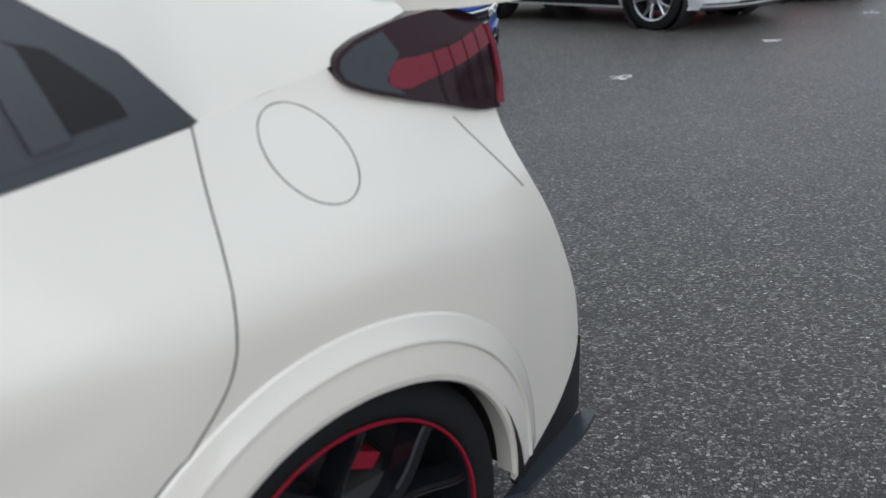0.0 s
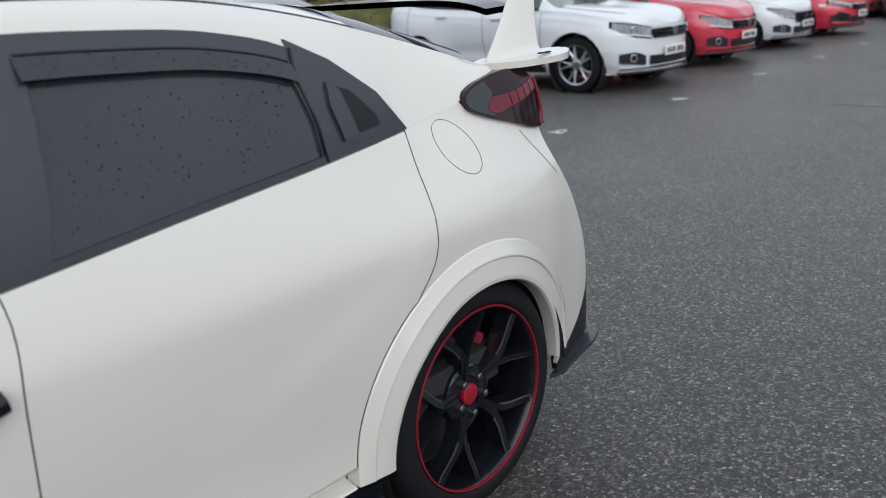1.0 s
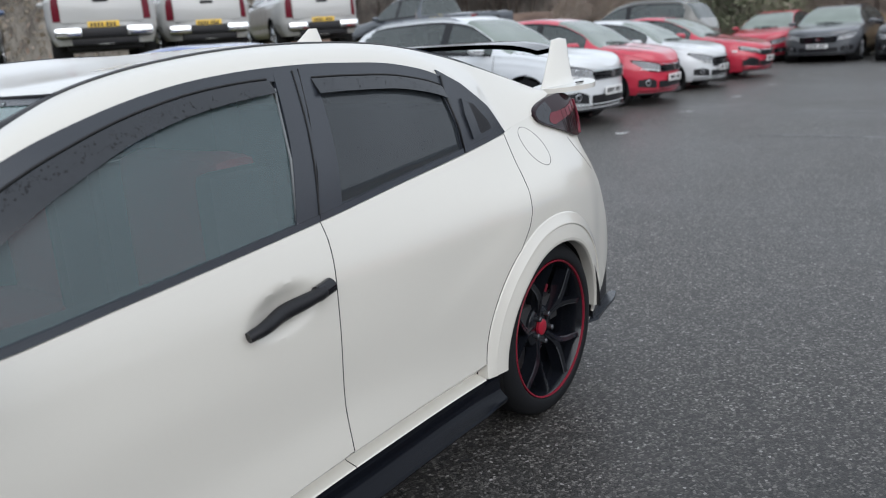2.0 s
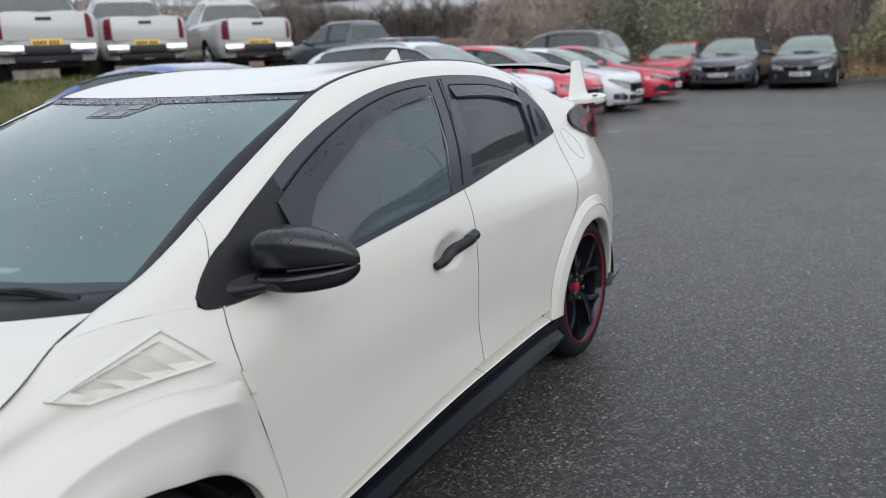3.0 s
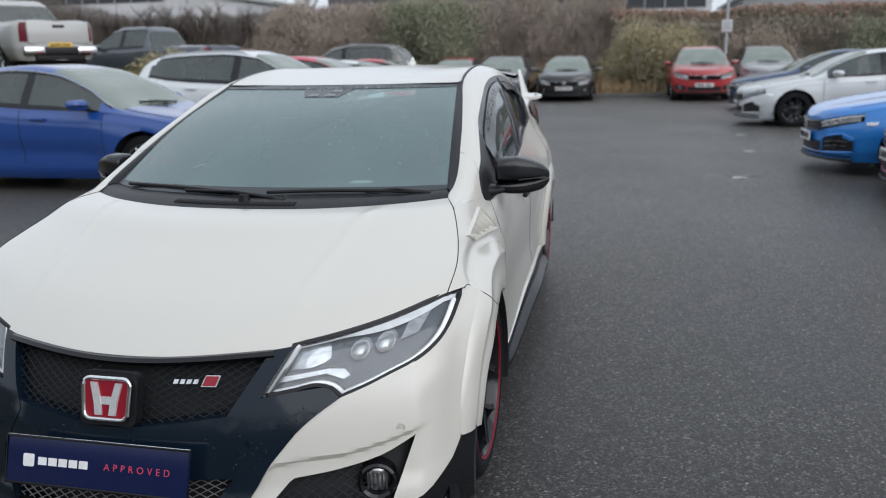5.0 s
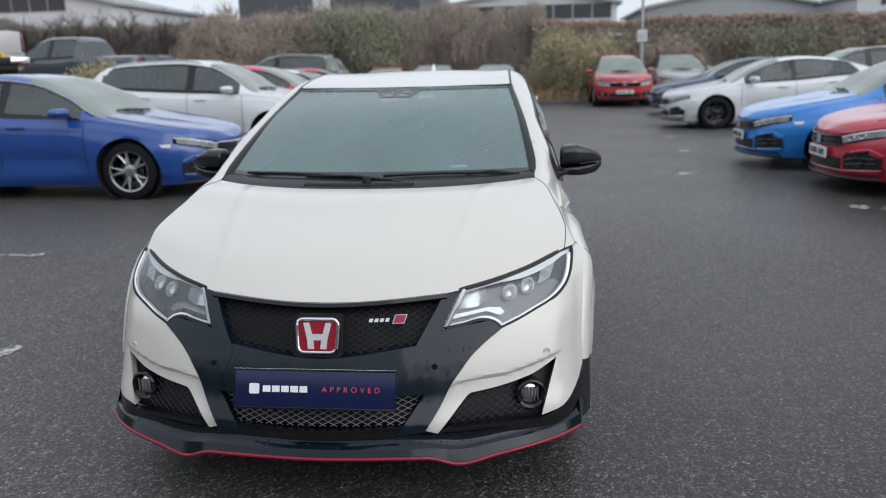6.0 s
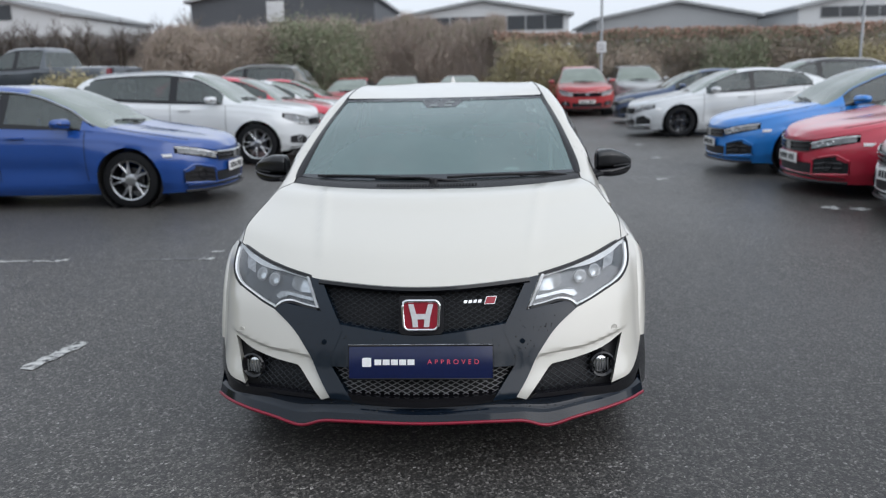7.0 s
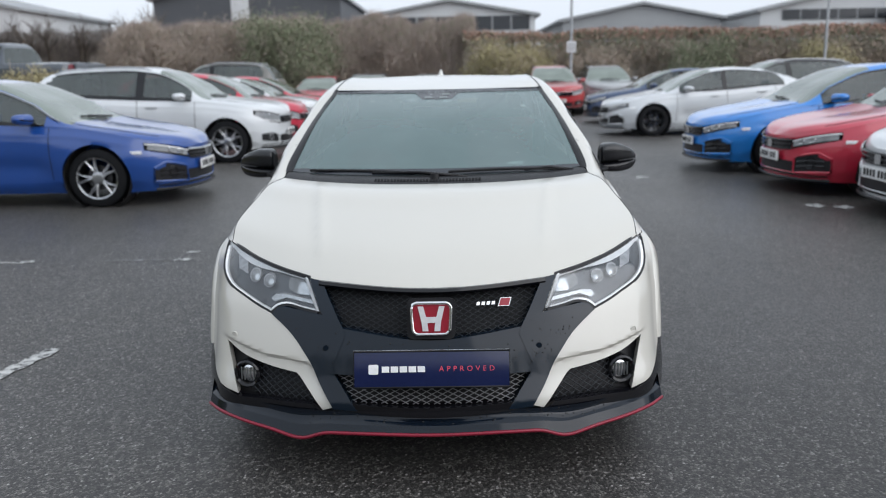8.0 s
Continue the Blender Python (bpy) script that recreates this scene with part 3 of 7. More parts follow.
both("rear_arch_flare", flare(R_AXLE, rear_rings, 3, 178, lambda y, z, a, r: side_x(y, z), lambda a: min(1, 0.45 + a / 40)), WHITE, sharp=15)
f_ridge = graph([(0, 0.430), (27, 0.430), (54, 0.440), (70, 0.440), (91, 0.452), (105, 0.473), (126, 0.528), (130, 0.543), (136, 0.530), (143, 0.506), (161, 0.490), (182, 0.478)])
f_edge = graph([(0, 0.378), (62, 0.368), (97, 0.362), (110, 0.364), (126, 0.385), (143, 0.418), (158, 0.437), (173, 0.434), (182, 0.430)])
front_rings = [(less(f_out, -0.006), -0.010), (f_out, 0.0), (less(f_out, 0.005), 0.0060), (between(f_out, f_ridge, 0.5), 0.0115), (less(f_ridge, -0.004), 0.0195), (f_ridge, 0.0212), (less(f_ridge, 0.006), 0.0185), (between(f_ridge, f_edge, 0.5), 0.0225), (less(f_edge, -0.010), 0.029), (f_edge, 0.027), (less(f_edge, 0.004), 0.018), (less(f_edge, 0.005), -0.022)]


def front_base(y, z, a, r):
    """The skin under the front arch lip: bumper ahead of the wheel, wing above it."""
    s = side_x(y, z)
    if a > 66:
        return s
    q = min(1, max(0, (f_out(a) - r) / (f_out(a) - f_ridge(a))))
    w = step01((66 - a) / 26) * (1 - q)
    return s + (bumper_x(y, z) - s) * w


front_fade = lambda a: 1 + 0.20 * min(1, max(0, (60 - a) / 15)) - 0.72 * step01((a - 118) / 24)
both("front_arch_flare", flare(F_AXLE, front_rings, 62, 182, front_base, front_fade), WHITE, sharp=50)
both("bumper_arch_flare", flare(F_AXLE, front_rings, 10, 62, front_base, front_fade, 44), WHITE, sharp=50)

bonnet_seam = [(0.797, -0.352, 0.746), (0.803, -0.25, 0.800), (0.788, -0.15, 0.836), (0.764, -0.05, 0.872), (0.732, 0.05, 0.915), (0.688, 0.164, 0.932)]
wing_edge = curved([(-0.352, 0.746), (-0.25, 0.800), (-0.15, 0.836), (-0.05, 0.872), (0.05, 0.915)], 16) + [(0.15, 0.920), (0.25, 0.914), (0.335, 0.904)] + along(belt_z, 0.35, 0.400, 4) + door_front[1:] + arc(F_AXLE, ARCH_Z, 0.445, 174, 132) + arc(F_AXLE, ARCH_Z, 0.472, 120, 66) + curved([(-0.20, 0.70), (-0.215, 0.711), (-0.255, 0.745)], 4)
vent = [(-0.031, 0.844), (0.043, 0.811), (0.325, 0.796), (0.234, 0.894)]


def in_vent(y, z):
    """How far a point of the wing lies inside the vent's outline."""
    least = 1.0
    for (a, b), (c, d) in zip(vent, vent[1:] + vent[:1]):
        least = min(least, ((c - a) * (z - b) - (d - b) * (y - a)) / math.hypot(c - a, d - b))
    return least


both("front_wing", sheet(wing_edge, 0.012, lambda y, z, d: side(y, z, d + 0.026 * step01((in_vent(y, z) - 0.010) / 0.012))), WHITE)
foot = coons(spline([side(0.05, 0.915, 0), side(0.15, 0.920, 0), side(0.25, 0.914, 0), side(0.335, 0.904, 0)]),
             spline([side(0.05, 0.915, 0), (0.688, 0.164, 0.934), (0.692, 0.27, 0.971), (0.684, 0.38, 1.019), (0.671, 0.465, 1.058)]),
             lambda t: np.array(side(0.05, 0.915, 0)),
             spline([side(0.335, 0.904, 0), (0.772, 0.350, 0.932), (0.754, 0.410, 0.983), (0.7405, 0.424, 1.010), (0.723, 0.438, 1.032), (0.6995, 0.452, 1.048), (0.671, 0.466, 1.058)]))
both("wing_foot", grid(foot, 16, 10), WHITE)
seam([(-0.288, 0.742), (-0.272, 0.746), (-0.255, 0.745), (-0.234, 0.725)], side)
across = [(62.0, 0.498, 0.0015), (63.0, 0.476, 0.0100), (64.6, 0.446, 0.0195), (65.0, 0.440, 0.0212), (65.6, 0.434, 0.0185), (68.0, 0.404, 0.0228), (71.0, 0.378, 0.0290), (72.0, 0.366, 0.0270)]
both("panel_gap", tube([(front_base(y, z, a, r) + o + 0.0006, y, z) for a, r, o in across for y, z in [(-r * math.cos(radians(a)), ARCH_Z + r * math.sin(radians(a)))]], 0.0010, 5), GAP, sharp=0)
both("wing_gutter", tube([np.array(p) + np.array((-0.009, 0, -0.0135)) for p in curved(bonnet_seam[3:] + [(0.690, 0.27, 0.952)], 24)], 0.010, 6), WHITE, sharp=0)
both("bonnet_gap", tube([np.array(p) for p in curved(bonnet_seam, 24)], 0.0016, 5), GAP, sharp=0)

# louvred vent on each front wing
def vent_skin(u, v):
    """A raised rim round a shallow bed with four slanted louvres."""
    A, B, C, D = vent
    y = (1 - u) * ((1 - v) * A[0] + v * B[0]) + u * ((1 - v) * D[0] + v * C[0])
    z = (1 - u) * ((1 - v) * A[1] + v * B[1]) + u * ((1 - v) * D[1] + v * C[1])
    edge = min(u * 0.29, (1 - u) * 0.29, v * 0.075 * (1 + 0.9 * u), (1 - v) * 0.075 * (1 + 0.9 * u))
    h = 0.0125 * step01(edge / 0.005) - 0.0080 * step01((edge - 0.007) / 0.006)
    if 0.14 < u < 0.90 and 0.20 < v < 0.86:
        k = (u - 0.14) / 0.19
        f = k - int(k)
        ends = step01((v - 0.20) / 0.05) * step01((0.86 - v) / 0.05)
        h += ends * (-0.0270 * step01(f / 0.05) * (1 - f) ** 0.8 + 0.002 * f)
    return side(y, z, 0.002 - h)


both("wing_vent", grid(vent_skin, 110, 56), WHITE, "louvred vent in the wing", sharp=0)

# bonnet
half_front = [(0, -0.753, 0.650), (0.20, -0.735, 0.654), (0.392, -0.680, 0.663), (0.548, -0.59, 0.684), (0.658, -0.50, 0.705), (0.797, -0.352, 0.746)]
half_rear = [(0, -0.088, 0.926), (0.28, -0.055, 0.926), (0.45, 0.005, 0.928), (0.56, 0.062, 0.930), (0.688, 0.164, 0.932)]
whole = lambda h: [(-x, y, z) for x, y, z in h[:0:-1]] + h
bon = coons(spline(whole(half_front)), spline(whole(half_rear)), spline([(-x, y, z) for x, y, z in bonnet_seam]), spline(bonnet_seam))


def bonnet(u, v):
    p = Vector(bon(u, v))
    p.z += 0.030 * math.sin(math.pi * v) ** 0.8 * (1 - abs(2 * u - 1) ** 3) * (1 - 0.35 * v)
    ridge = abs(abs(p.x) - (0.40 + 0.10 * v)) / 0.035
    p.z += 0.007 * max(0, 1 - ridge) * min(1, v * 3) * min(1, (1 - v) * 6) + 0.004 * (1 if abs(p.x) < 0.40 + 0.10 * v else 0) * min(1, (1 - v) * 4) * min(1, v * 4)
    return p


put("bonnet", grid(bonnet, 96, 48), WHITE, hero, sharp=0)
put("bonnet_lip", grid(lambda u, v: Vector(bonnet(u, 0)) + Vector((0, 0.03 * v, -0.03 * v)), 96, 2), BLACK, hero)

# bumper: white corners with struts, black mask
lamp_edge = [(0.58, 0.547), (0.640, 0.567), (0.693, 0.588), (0.745, 0.609), (0.778, 0.630), (0.799, 0.651), (0.814, 0.681), (0.820, 0.710), (0.824, 0.741)]
mask_edge = curved([(0.58, 0.547), (0.523, 0.508), (0.486, 0.476), (0.455, 0.438), (0.42, 0.391), (0.396, 0.344), (0.342, 0.262)], 18)
corner = curved(lamp_edge, 24) + [(bumper_x(-0.258, 0.745), 0.745)] + [(bumper_x(-f_out(a) * math.cos(radians(a)), ARCH_Z + f_out(a) * math.sin(radians(a))), ARCH_Z + f_out(a) * math.sin(radians(a))) for a in range(61, 9, -2)] + [(0.858, 0.362)] + curved([(0.845, 0.325), (0.80, 0.278), (0.714, 0.256)], 6) + [(0.764, 0.428)] + curved([(0.764, 0.428), (0.693, 0.393), (0.594, 0.371), (0.482, 0.359)], 10)[1:] + [(0.470, 0.350), (0.382, 0.248)] + mask_edge[::-1]
both("bumper_corner", sheet(corner, 0.008, front_white, 0.04), WHITE, sharp=26)
wedge = [(0.442, 0.668), (0.386, 0.560), (0.459, 0.569), (0.533, 0.575), (0.556, 0.570)] + mask_edge + [(0.258, 0.262), (0.340, 0.372), (0.345, 0.40), (0.300, 0.50), (0.312, 0.525), (0.392, 0.662)]
BLACK_MASK = surface("gloss_black_bumper", (0.005, 0.011, 0.020), 0.08, fine=700, rvar=0.25, spec=0.36)
both("grille_surround", sheet(wedge, 0.02, lambda x, z, d: front(x, z, d - 0.002), 0.05), BLACK_MASK)
bar = curved([(-0.312, 0.520), (0, 0.490), (0.312, 0.520)], 20) + [(0.300, 0.50), (0.345, 0.40), (0.340, 0.372), (-0.340, 0.372), (-0.345, 0.40), (-0.300, 0.50)]
put("bumper_bar", sheet(bar, 0.02, lambda x, z, d: front(x, z, d), 0.05), BLACK_MASK, hero)
both("bumper_foot", sheet([(0.858, 0.362), (0.888, 0.380), (0.890, 0.17), (0.80, 0.17), (0.45, 0.165), (0.352, 0.235), (0.384, 0.244), (0.42, 0.268), (0.60, 0.262), (0.714, 0.250), (0.80, 0.272), (0.845, 0.32)], 0.02, lambda x, z, d: front(x, z, d + 0.004), 0.03), BLACK_GLOSS)
both("fog_lamp_recess", sheet([(0.38, 0.25), (0.47, 0.37), (0.78, 0.45), (0.74, 0.24)], 0.03, lambda x, z, d: front(x, z, 0.055), 0), BLACK)
put("grille_bed", sheet([(-0.32, 0.49), (-0.42, 0.67), (0.42, 0.67), (0.32, 0.49)], 0.04, lambda x, z, d: front(x, z, 0.06), 0), GAP, hero)
put("lower_bed", sheet([(-0.35, 0.23), (-0.36, 0.40), (0.36, 0.40), (0.35, 0.23)], 0.04, lambda x, z, d: front(x, z, 0.07), 0), GAP, hero)
top_trim = [(x, face_y(x, z), z) for x, z in curved([(-0.40, 0.655), (0, 0.640), (0.40, 0.655)], 30)]
put("grille_trim", tube(top_trim, 0.012, 6), BLACK_GLOSS, hero)
put("grille_sill", sheet(curved([(-0.345, 0.262), (0, 0.245), (0.345, 0.262)], 16) + curved([(0.27, 0.283), (0, 0.278), (-0.27, 0.283)], 16), 0.03, lambda x, z, d: front(x, z, d), 0.05), BLACK_GLOSS, hero)


def lattice(inside, box4, dx, dz, carry, r):
    """Diamond mesh: two sets of slanting wires, clipped by a test."""
    x0, x1, z0, z1 = box4
    pieces = []
    for sgn in (1, -1):
        c = x0 - (z1 - z0) * dx / dz
        while c < x1 + (z1 - z0) * dx / dz:
            run = []
            for i in range(61):
                z = z0 + (z1 - z0) * i / 60
                x = c + sgn * (z - z0) * dx / dz
                if inside(x, z):
                    run.append(carry(x, z))
                else:
                    if len(run) > 2:
                        pieces.append(tube(run[::3] + [run[-1]], r, 4))
                    run = []
            if len(run) > 2:
                pieces.append(tube(run[::3] + [run[-1]], r, 4))
            c += dx
    return join(*pieces)


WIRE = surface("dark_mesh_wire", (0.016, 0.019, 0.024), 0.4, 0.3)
# the mesh wire again, its colour raised as if lit, for the lower grille
WIRE_LIT = surface("lit_mesh_wire", (0.30, 0.30, 0.31), 0.4, 0.7)
in_top = lambda x, z: abs(x) < 0.302 + (z - 0.505) * 0.63 and 0.492 + 0.16 * x * x < z < 0.640 and abs(x) > 0.07
both("grille_mesh", lattice(lambda x, z: x > 0 and in_top(x, z), (-0.42, 0.42, 0.485, 0.65), 0.033, 0.0175, lambda x, z: front(x, z, 0.022), 0.0017), WIRE, "dark diamond wire mesh", 0)
in_low = lambda x, z: abs(x) < 0.272 + (z - 0.283) * 0.72 and 0.283 < z < 0.372
put("lower_mesh", lattice(in_low, (-0.36, 0.36, 0.28, 0.38), 0.036, 0.0165, lambda x, z: front(x, z, 0.022), 0.0016), WIRE_LIT, hero, "diamond wire mesh in a lit grey", 0)
in_fog = lambda x, z: 0.40 + (z - 0.262) * -0.0 < x < 0.66 and 0.262 < z < 0.35 + 0.1 * (x - 0.45) and x > 0.405 + (z - 0.262) * 0.75
both("fog_mesh", lattice(in_fog, (0.40, 0.70, 0.262, 0.40), 0.030, 0.021, lambda x, z: front(x, z, 0.038), 0.0021), WIRE, "", 0)

# splitter with a red edge
LIP = surface("gloss_black_lip", (0.005, 0.009, 0.016), 0.09, fine=400, spec=0.36)
LIP_RED = surface("crimson_edging", (0.24, 0.010, 0.030), 0.35)
lip = [(0, -0.955, 0.198), (0.30, -0.942, 0.203), (0.365, -0.928, 0.199), (0.45, -0.900, 0.169), (0.57, -0.847, 0.180), (0.70, -0.775, 0.188), (0.80, -0.685, 0.187), (0.852, -0.615, 0.184)]
shelf = [(0, -0.945, 0.220), (0.30, -0.932, 0.224), (0.365, -0.917, 0.222), (0.45, -0.884, 0.205), (0.57, -0.830, 0.209), (0.70, -0.757, 0.213), (0.80, -0.668, 0.212), (0.848, -0.600, 0.212)]
back = [(0, -0.925, 0.262), (0.28, -0.905, 0.262), (0.35, -0.895, 0.258), (0.42, -0.870, 0.252), (0.52, -0.832, 0.248), (0.70, -0.725, 0.246), (0.80, -0.635, 0.250), (0.842, -0.575, 0.262)]
L, S2, B2 = (spline(whole(q)) for q in (lip, shelf, back))
put("front_splitter", join(grid(lambda u, v: L(u) * (1 - v) + S2(u) * v, 80, 2), grid(lambda u, v: S2(u) * (1 - v) + B2(u) * v + np.array((0, 0.012 * math.sin(math.pi * v), -0.004 * math.sin(math.pi * v))), 80, 5), grid(lambda u, v: L(u) + np.array((0, 0.12 * v, -0.012)), 80, 1)), LIP, hero)
both("splitter_end", join(grid(lambda u, v: Vector(lip[-1]).lerp(Vector((0.882, -0.39, 0.185)), u).lerp(Vector(back[-1]).lerp(Vector((0.880, -0.40, 0.372)), u ** 0.6), v), 12, 6)), BLACK_GLOSS)
put("splitter_edge", tube([L(i / 100) + np.array((0, -0.002, -0.006)) for i in range(101)], 0.0064, 6), LIP_RED, hero, "thin red edging", 0)
put("undertray", box(0, -0.30, 0.16, 1.2, 0.7, 0.03), GAP, hero)

# headlamps
HOUSING = surface("lamp_housing", (0.085, 0.095, 0.108), 0.28, 0.4, var=0.15, scale=25)
LAMP_WHITE = surface("white_light_guide", (0.93, 0.94, 0.95), 0.25)
LENS_BODY = surface("pale_lens", (0.42, 0.43, 0.45), 0.10, var=0.2, scale=60)
LENS_PALE = surface("pale_reflector", (0.60, 0.62, 0.63), 0.14, 0.6, var=0.22, scale=30, fine=120)
def rounded(w, h, r, n=5):
    out = []
    for cx, cz, a in ((w - r, h - r, 0), (-w + r, h - r, 90), (-w + r, -h + r, 180), (w - r, -h + r, 270)):
        out += [(cx + r * math.cos(radians(a + 90 * i / n)), cz + r * math.sin(radians(a + 90 * i / n))) for i in range(n + 1)]
    return out


lamp_out = [(0.824, 0.741)] + curved([(0.797, 0.743), (0.658, 0.7045), (0.548, 0.6835), (0.442, 0.668)], 14) + [(0.386, 0.560)] + curved([(0.386, 0.560), (0.459, 0.569), (0.520, 0.577), (0.555, 0.567), (0.58, 0.547)], 12)[1:] + curved(lamp_edge, 24)[1:-1]
mid_l = (sum(p[0] for p in lamp_out) / len(lamp_out), sum(p[1] for p in lamp_out) / len(lamp_out))
shrink = lambda k: [(mid_l[0] + (x - mid_l[0]) * k, mid_l[1] + (z - mid_l[1]) * k) for x, z in lamp_out]
lamp_at = lambda x, z, d: (x, face_y(x, z) + d + 0.004, z + 0.0)
for s, fn in ((1, lambda p: p), (-1, mirrored)):
    lamp = put("headlamp", fn(sheet(lamp_out, 0.02, lambda x, z, d: lamp_at(x, z, d + 0.045), 0)), HOUSING, hero, "clear headlamp with bright light guides")
    put("lamp_rim", fn(tube([lamp_at(x, z, 0.006) for x, z in lamp_out], 0.0085, 6, True)), BLACK, lamp)
    guide = shrink(0.94)
    put("light_guide", fn(tube([lamp_at(x, z, 0.010) for x, z in guide[15:]], 0.0088, 6)), LAMP_WHITE, lamp, "white light guide strip", 0)
    put("light_guide", fn(grid(lambda u, v: lamp_at(*(lambda p: (p[0], p[1] - 0.003 - 0.019 * v * (0.35 + 0.65 * math.sin(math.pi * min(1, u * 1.3 + 0.1)))))(guide[int(round(u * 15))]), 0.012 + 0.010 * v), 15, 4)), LAMP_WHITE, lamp, "white brow strip", 0)
    for x, z in ((0.605, 0.643), (0.665, 0.655)):
        face = [(x + a * 1.0, z + b) for a, b in rounded(0.019, 0.018, 0.0165)]
        put("lens_collar", fn(sheet([(x + a, z + b) for a, b in rounded(0.0235, 0.0215, 0.020)], 0.02, lambda q, w, d: lamp_at(q, w, d + 0.024), 0.02)), LENS_BODY, lamp, sharp=60)
        put("lamp_lens", fn(sheet(face, 0.008, lambda q, w, d, x=x, z=z: lamp_at(q, w, d + 0.022 - 0.010 * max(0, 1 - ((q - x) / 0.020) ** 2 - ((w - z) / 0.017) ** 2)), 0.004)), LENS_PALE, lamp)
    pod = curved([(0.430, 0.652), (0.452, 0.655), (0.540, 0.672), (0.548, 0.648), (0.535, 0.628), (0.500, 0.612), (0.440, 0.606), (0.408, 0.600)], 24)
    put("reflector", fn(sheet(pod, 0.010, lambda q, w, d: lamp_at(q, w, d + 0.030 + 6.0 * ((q - 0.48) ** 2 + (w - 0.63) ** 2)), 0.004)), LENS_PALE, lamp)
    put("lamp_step", fn(sheet([(0.412, 0.582), (0.53, 0.596), (0.575, 0.580), (0.59, 0.588), (0.575, 0.603), (0.535, 0.607), (0.418, 0.594)], 0.02, lambda x, z, d: lamp_at(x, z, d + 0.026), 0.02)), LENS_PALE, lamp)
    put("corner_reflector", fn(sheet([(0.700, 0.655), (0.742, 0.668), (0.762, 0.712), (0.712, 0.697)], 0.01, lambda x, z, d: lamp_at(x, z, d + 0.03), 0.01)), LENS_BODY, lamp)
    cover = put("lamp_cover", fn(sheet(lamp_out, 0.02, lambda x, z, d: lamp_at(x, z, d), 0)), LENS, lamp)
    cover.visible_shadow = False
    # fog lamp
    at = Matrix.Translation((0.676, face_y(0.676, 0.325) + 0.03, 0.325)) @ pose(0, 0, 0, -90) @ pose(0, 0, 0, 0, -14, 0)
    fog = put("fog_lamp", fn(moved(lathe([(0.03, 0.052), (-0.012, 0.052), (-0.018, 0.046), (-0.012, 0.038), (0.012, 0.034)], 28, "z"), at)), BLACK_GLOSS, hero)
    put("fog_lens", fn(moved(lathe([(-0.008, 0.0), (-0.006, 0.018), (0.002, 0.034)], 28, "z"), at)), CHROME, fog)
    for k in range(5):
        put("lens_rib", fn(moved(tube([(-0.024 + 0.012 * k, -0.024, -0.008), (-0.024 + 0.012 * k, 0.024, -0.008)], 0.003, 5), at)), SILVER, fog)
    put("parking_sensor", fn(moved(lathe([(0.002, 0.0125), (-0.003, 0.0125), (-0.003, 0.009), (-0.0015, 0.0085), (-0.0025, 0.0)], 20, "z"), Matrix.Translation(front(0.73, 0.4555, 0.001)) @ pose(0, 0, 0, -90) @ pose(0, 0, 0, 0, -27, 0))), WHITE, hero)
    put("parking_sensor", fn(moved(lathe([(0.002, 0.010), (-0.003, 0.010), (-0.003, 0.0)], 16, "z"), Matrix.Translation(front(0.37, 0.455, -0.003)) @ pose(0, 0, 0, -90))), BLACK_MASK, hero)

# badges and plate
badge_m = Matrix.Translation((0, -0.841, 0.565)) @ pose(0, 0, 0, -14)


flat = lambda m, y0: (lambda x, z, d: m @ Vector((x, y0 + d, z)))
put("badge_plinth", slab(rounded(0.082, 0.07, 0.02), flat(badge_m, 0.0), 0.03), BLACK, hero)
BADGE_SILVER = surface("bright_badge_metal", (0.78, 0.79, 0.80), 0.38, 0.55)
badge_shape = [(x * (1 + 0.9 * z), z) for x, z in rounded(0.0655, 0.0530, 0.020)]
badge = put("badge", slab(badge_shape, flat(badge_m, -0.008), 0.01), RED, hero, "red badge with a chrome rim")
put("badge_rim", tube([badge_m @ Vector((x, -0.009, z)) for x, z in badge_shape], 0.0062, 8, True), CHROME, badge, sharp=0)
for s in (-1, 1):
    put("badge_bar", slab([(s * 0.010, -0.042), (s * 0.030, -0.042), (s * 0.0335, -0.010), (s * 0.046, 0.042), (s * 0.027, 0.042), (s * 0.014, -0.006)][::s], flat(badge_m, -0.0135), 0.007), BADGE_SILVER, badge)
put("badge_bar", slab([(-0.022, -0.014), (0.022, -0.014), (0.024, 0.006), (-0.024, 0.006)], flat(badge_m, -0.0120), 0.006), BADGE_SILVER, badge)
mark_m = Matrix.Translation((0.205, face_y(0.2, 0.6) + 0.006, 0.598)) @ pose(0, 0, 0, -28, 0, 8)
small = put("model_badge", slab([(0.024, -0.014), (0.064, -0.014), (0.075, 0.016), (0.035, 0.016)], flat(mark_m, -0.003), 0.005), LENS_PALE, hero, "small red and chrome badge")
put("badge_bar", slab([(0.0275, -0.012), (0.0625, -0.012), (0.0715, 0.0135), (0.0365, 0.0135)], flat(mark_m, -0.0045), 0.003), RED, small)
for i in range(4):
    x0 = -0.052 + 0.0178 * i
    put("badge_bar", slab([(x0, -0.007), (x0 + 0.012, -0.007), (x0 + 0.0158, 0.005), (x0 + 0.0038, 0.005)], flat(mark_m, -0.003), 0.004), LENS_PALE, small)
NAVY = surface("navy_plate", (0.006, 0.012, 0.06), 0.2)
INK_WHITE, INK_RED = surface("white_print", (0.85, 0.85, 0.85), 0.5), surface("red_print", (0.65, 0.06, 0.12), 0.5)
plate_m = Matrix.Translation((0, -0.918, 0.413)) @ pose(0, 0, 0, -17)
plate = put("number_plate", moved(box(0, 0, 0, 0.52, 0.012, 0.118, 0.003), plate_m), NAVY, hero, "navy dealer plate with white and red print")
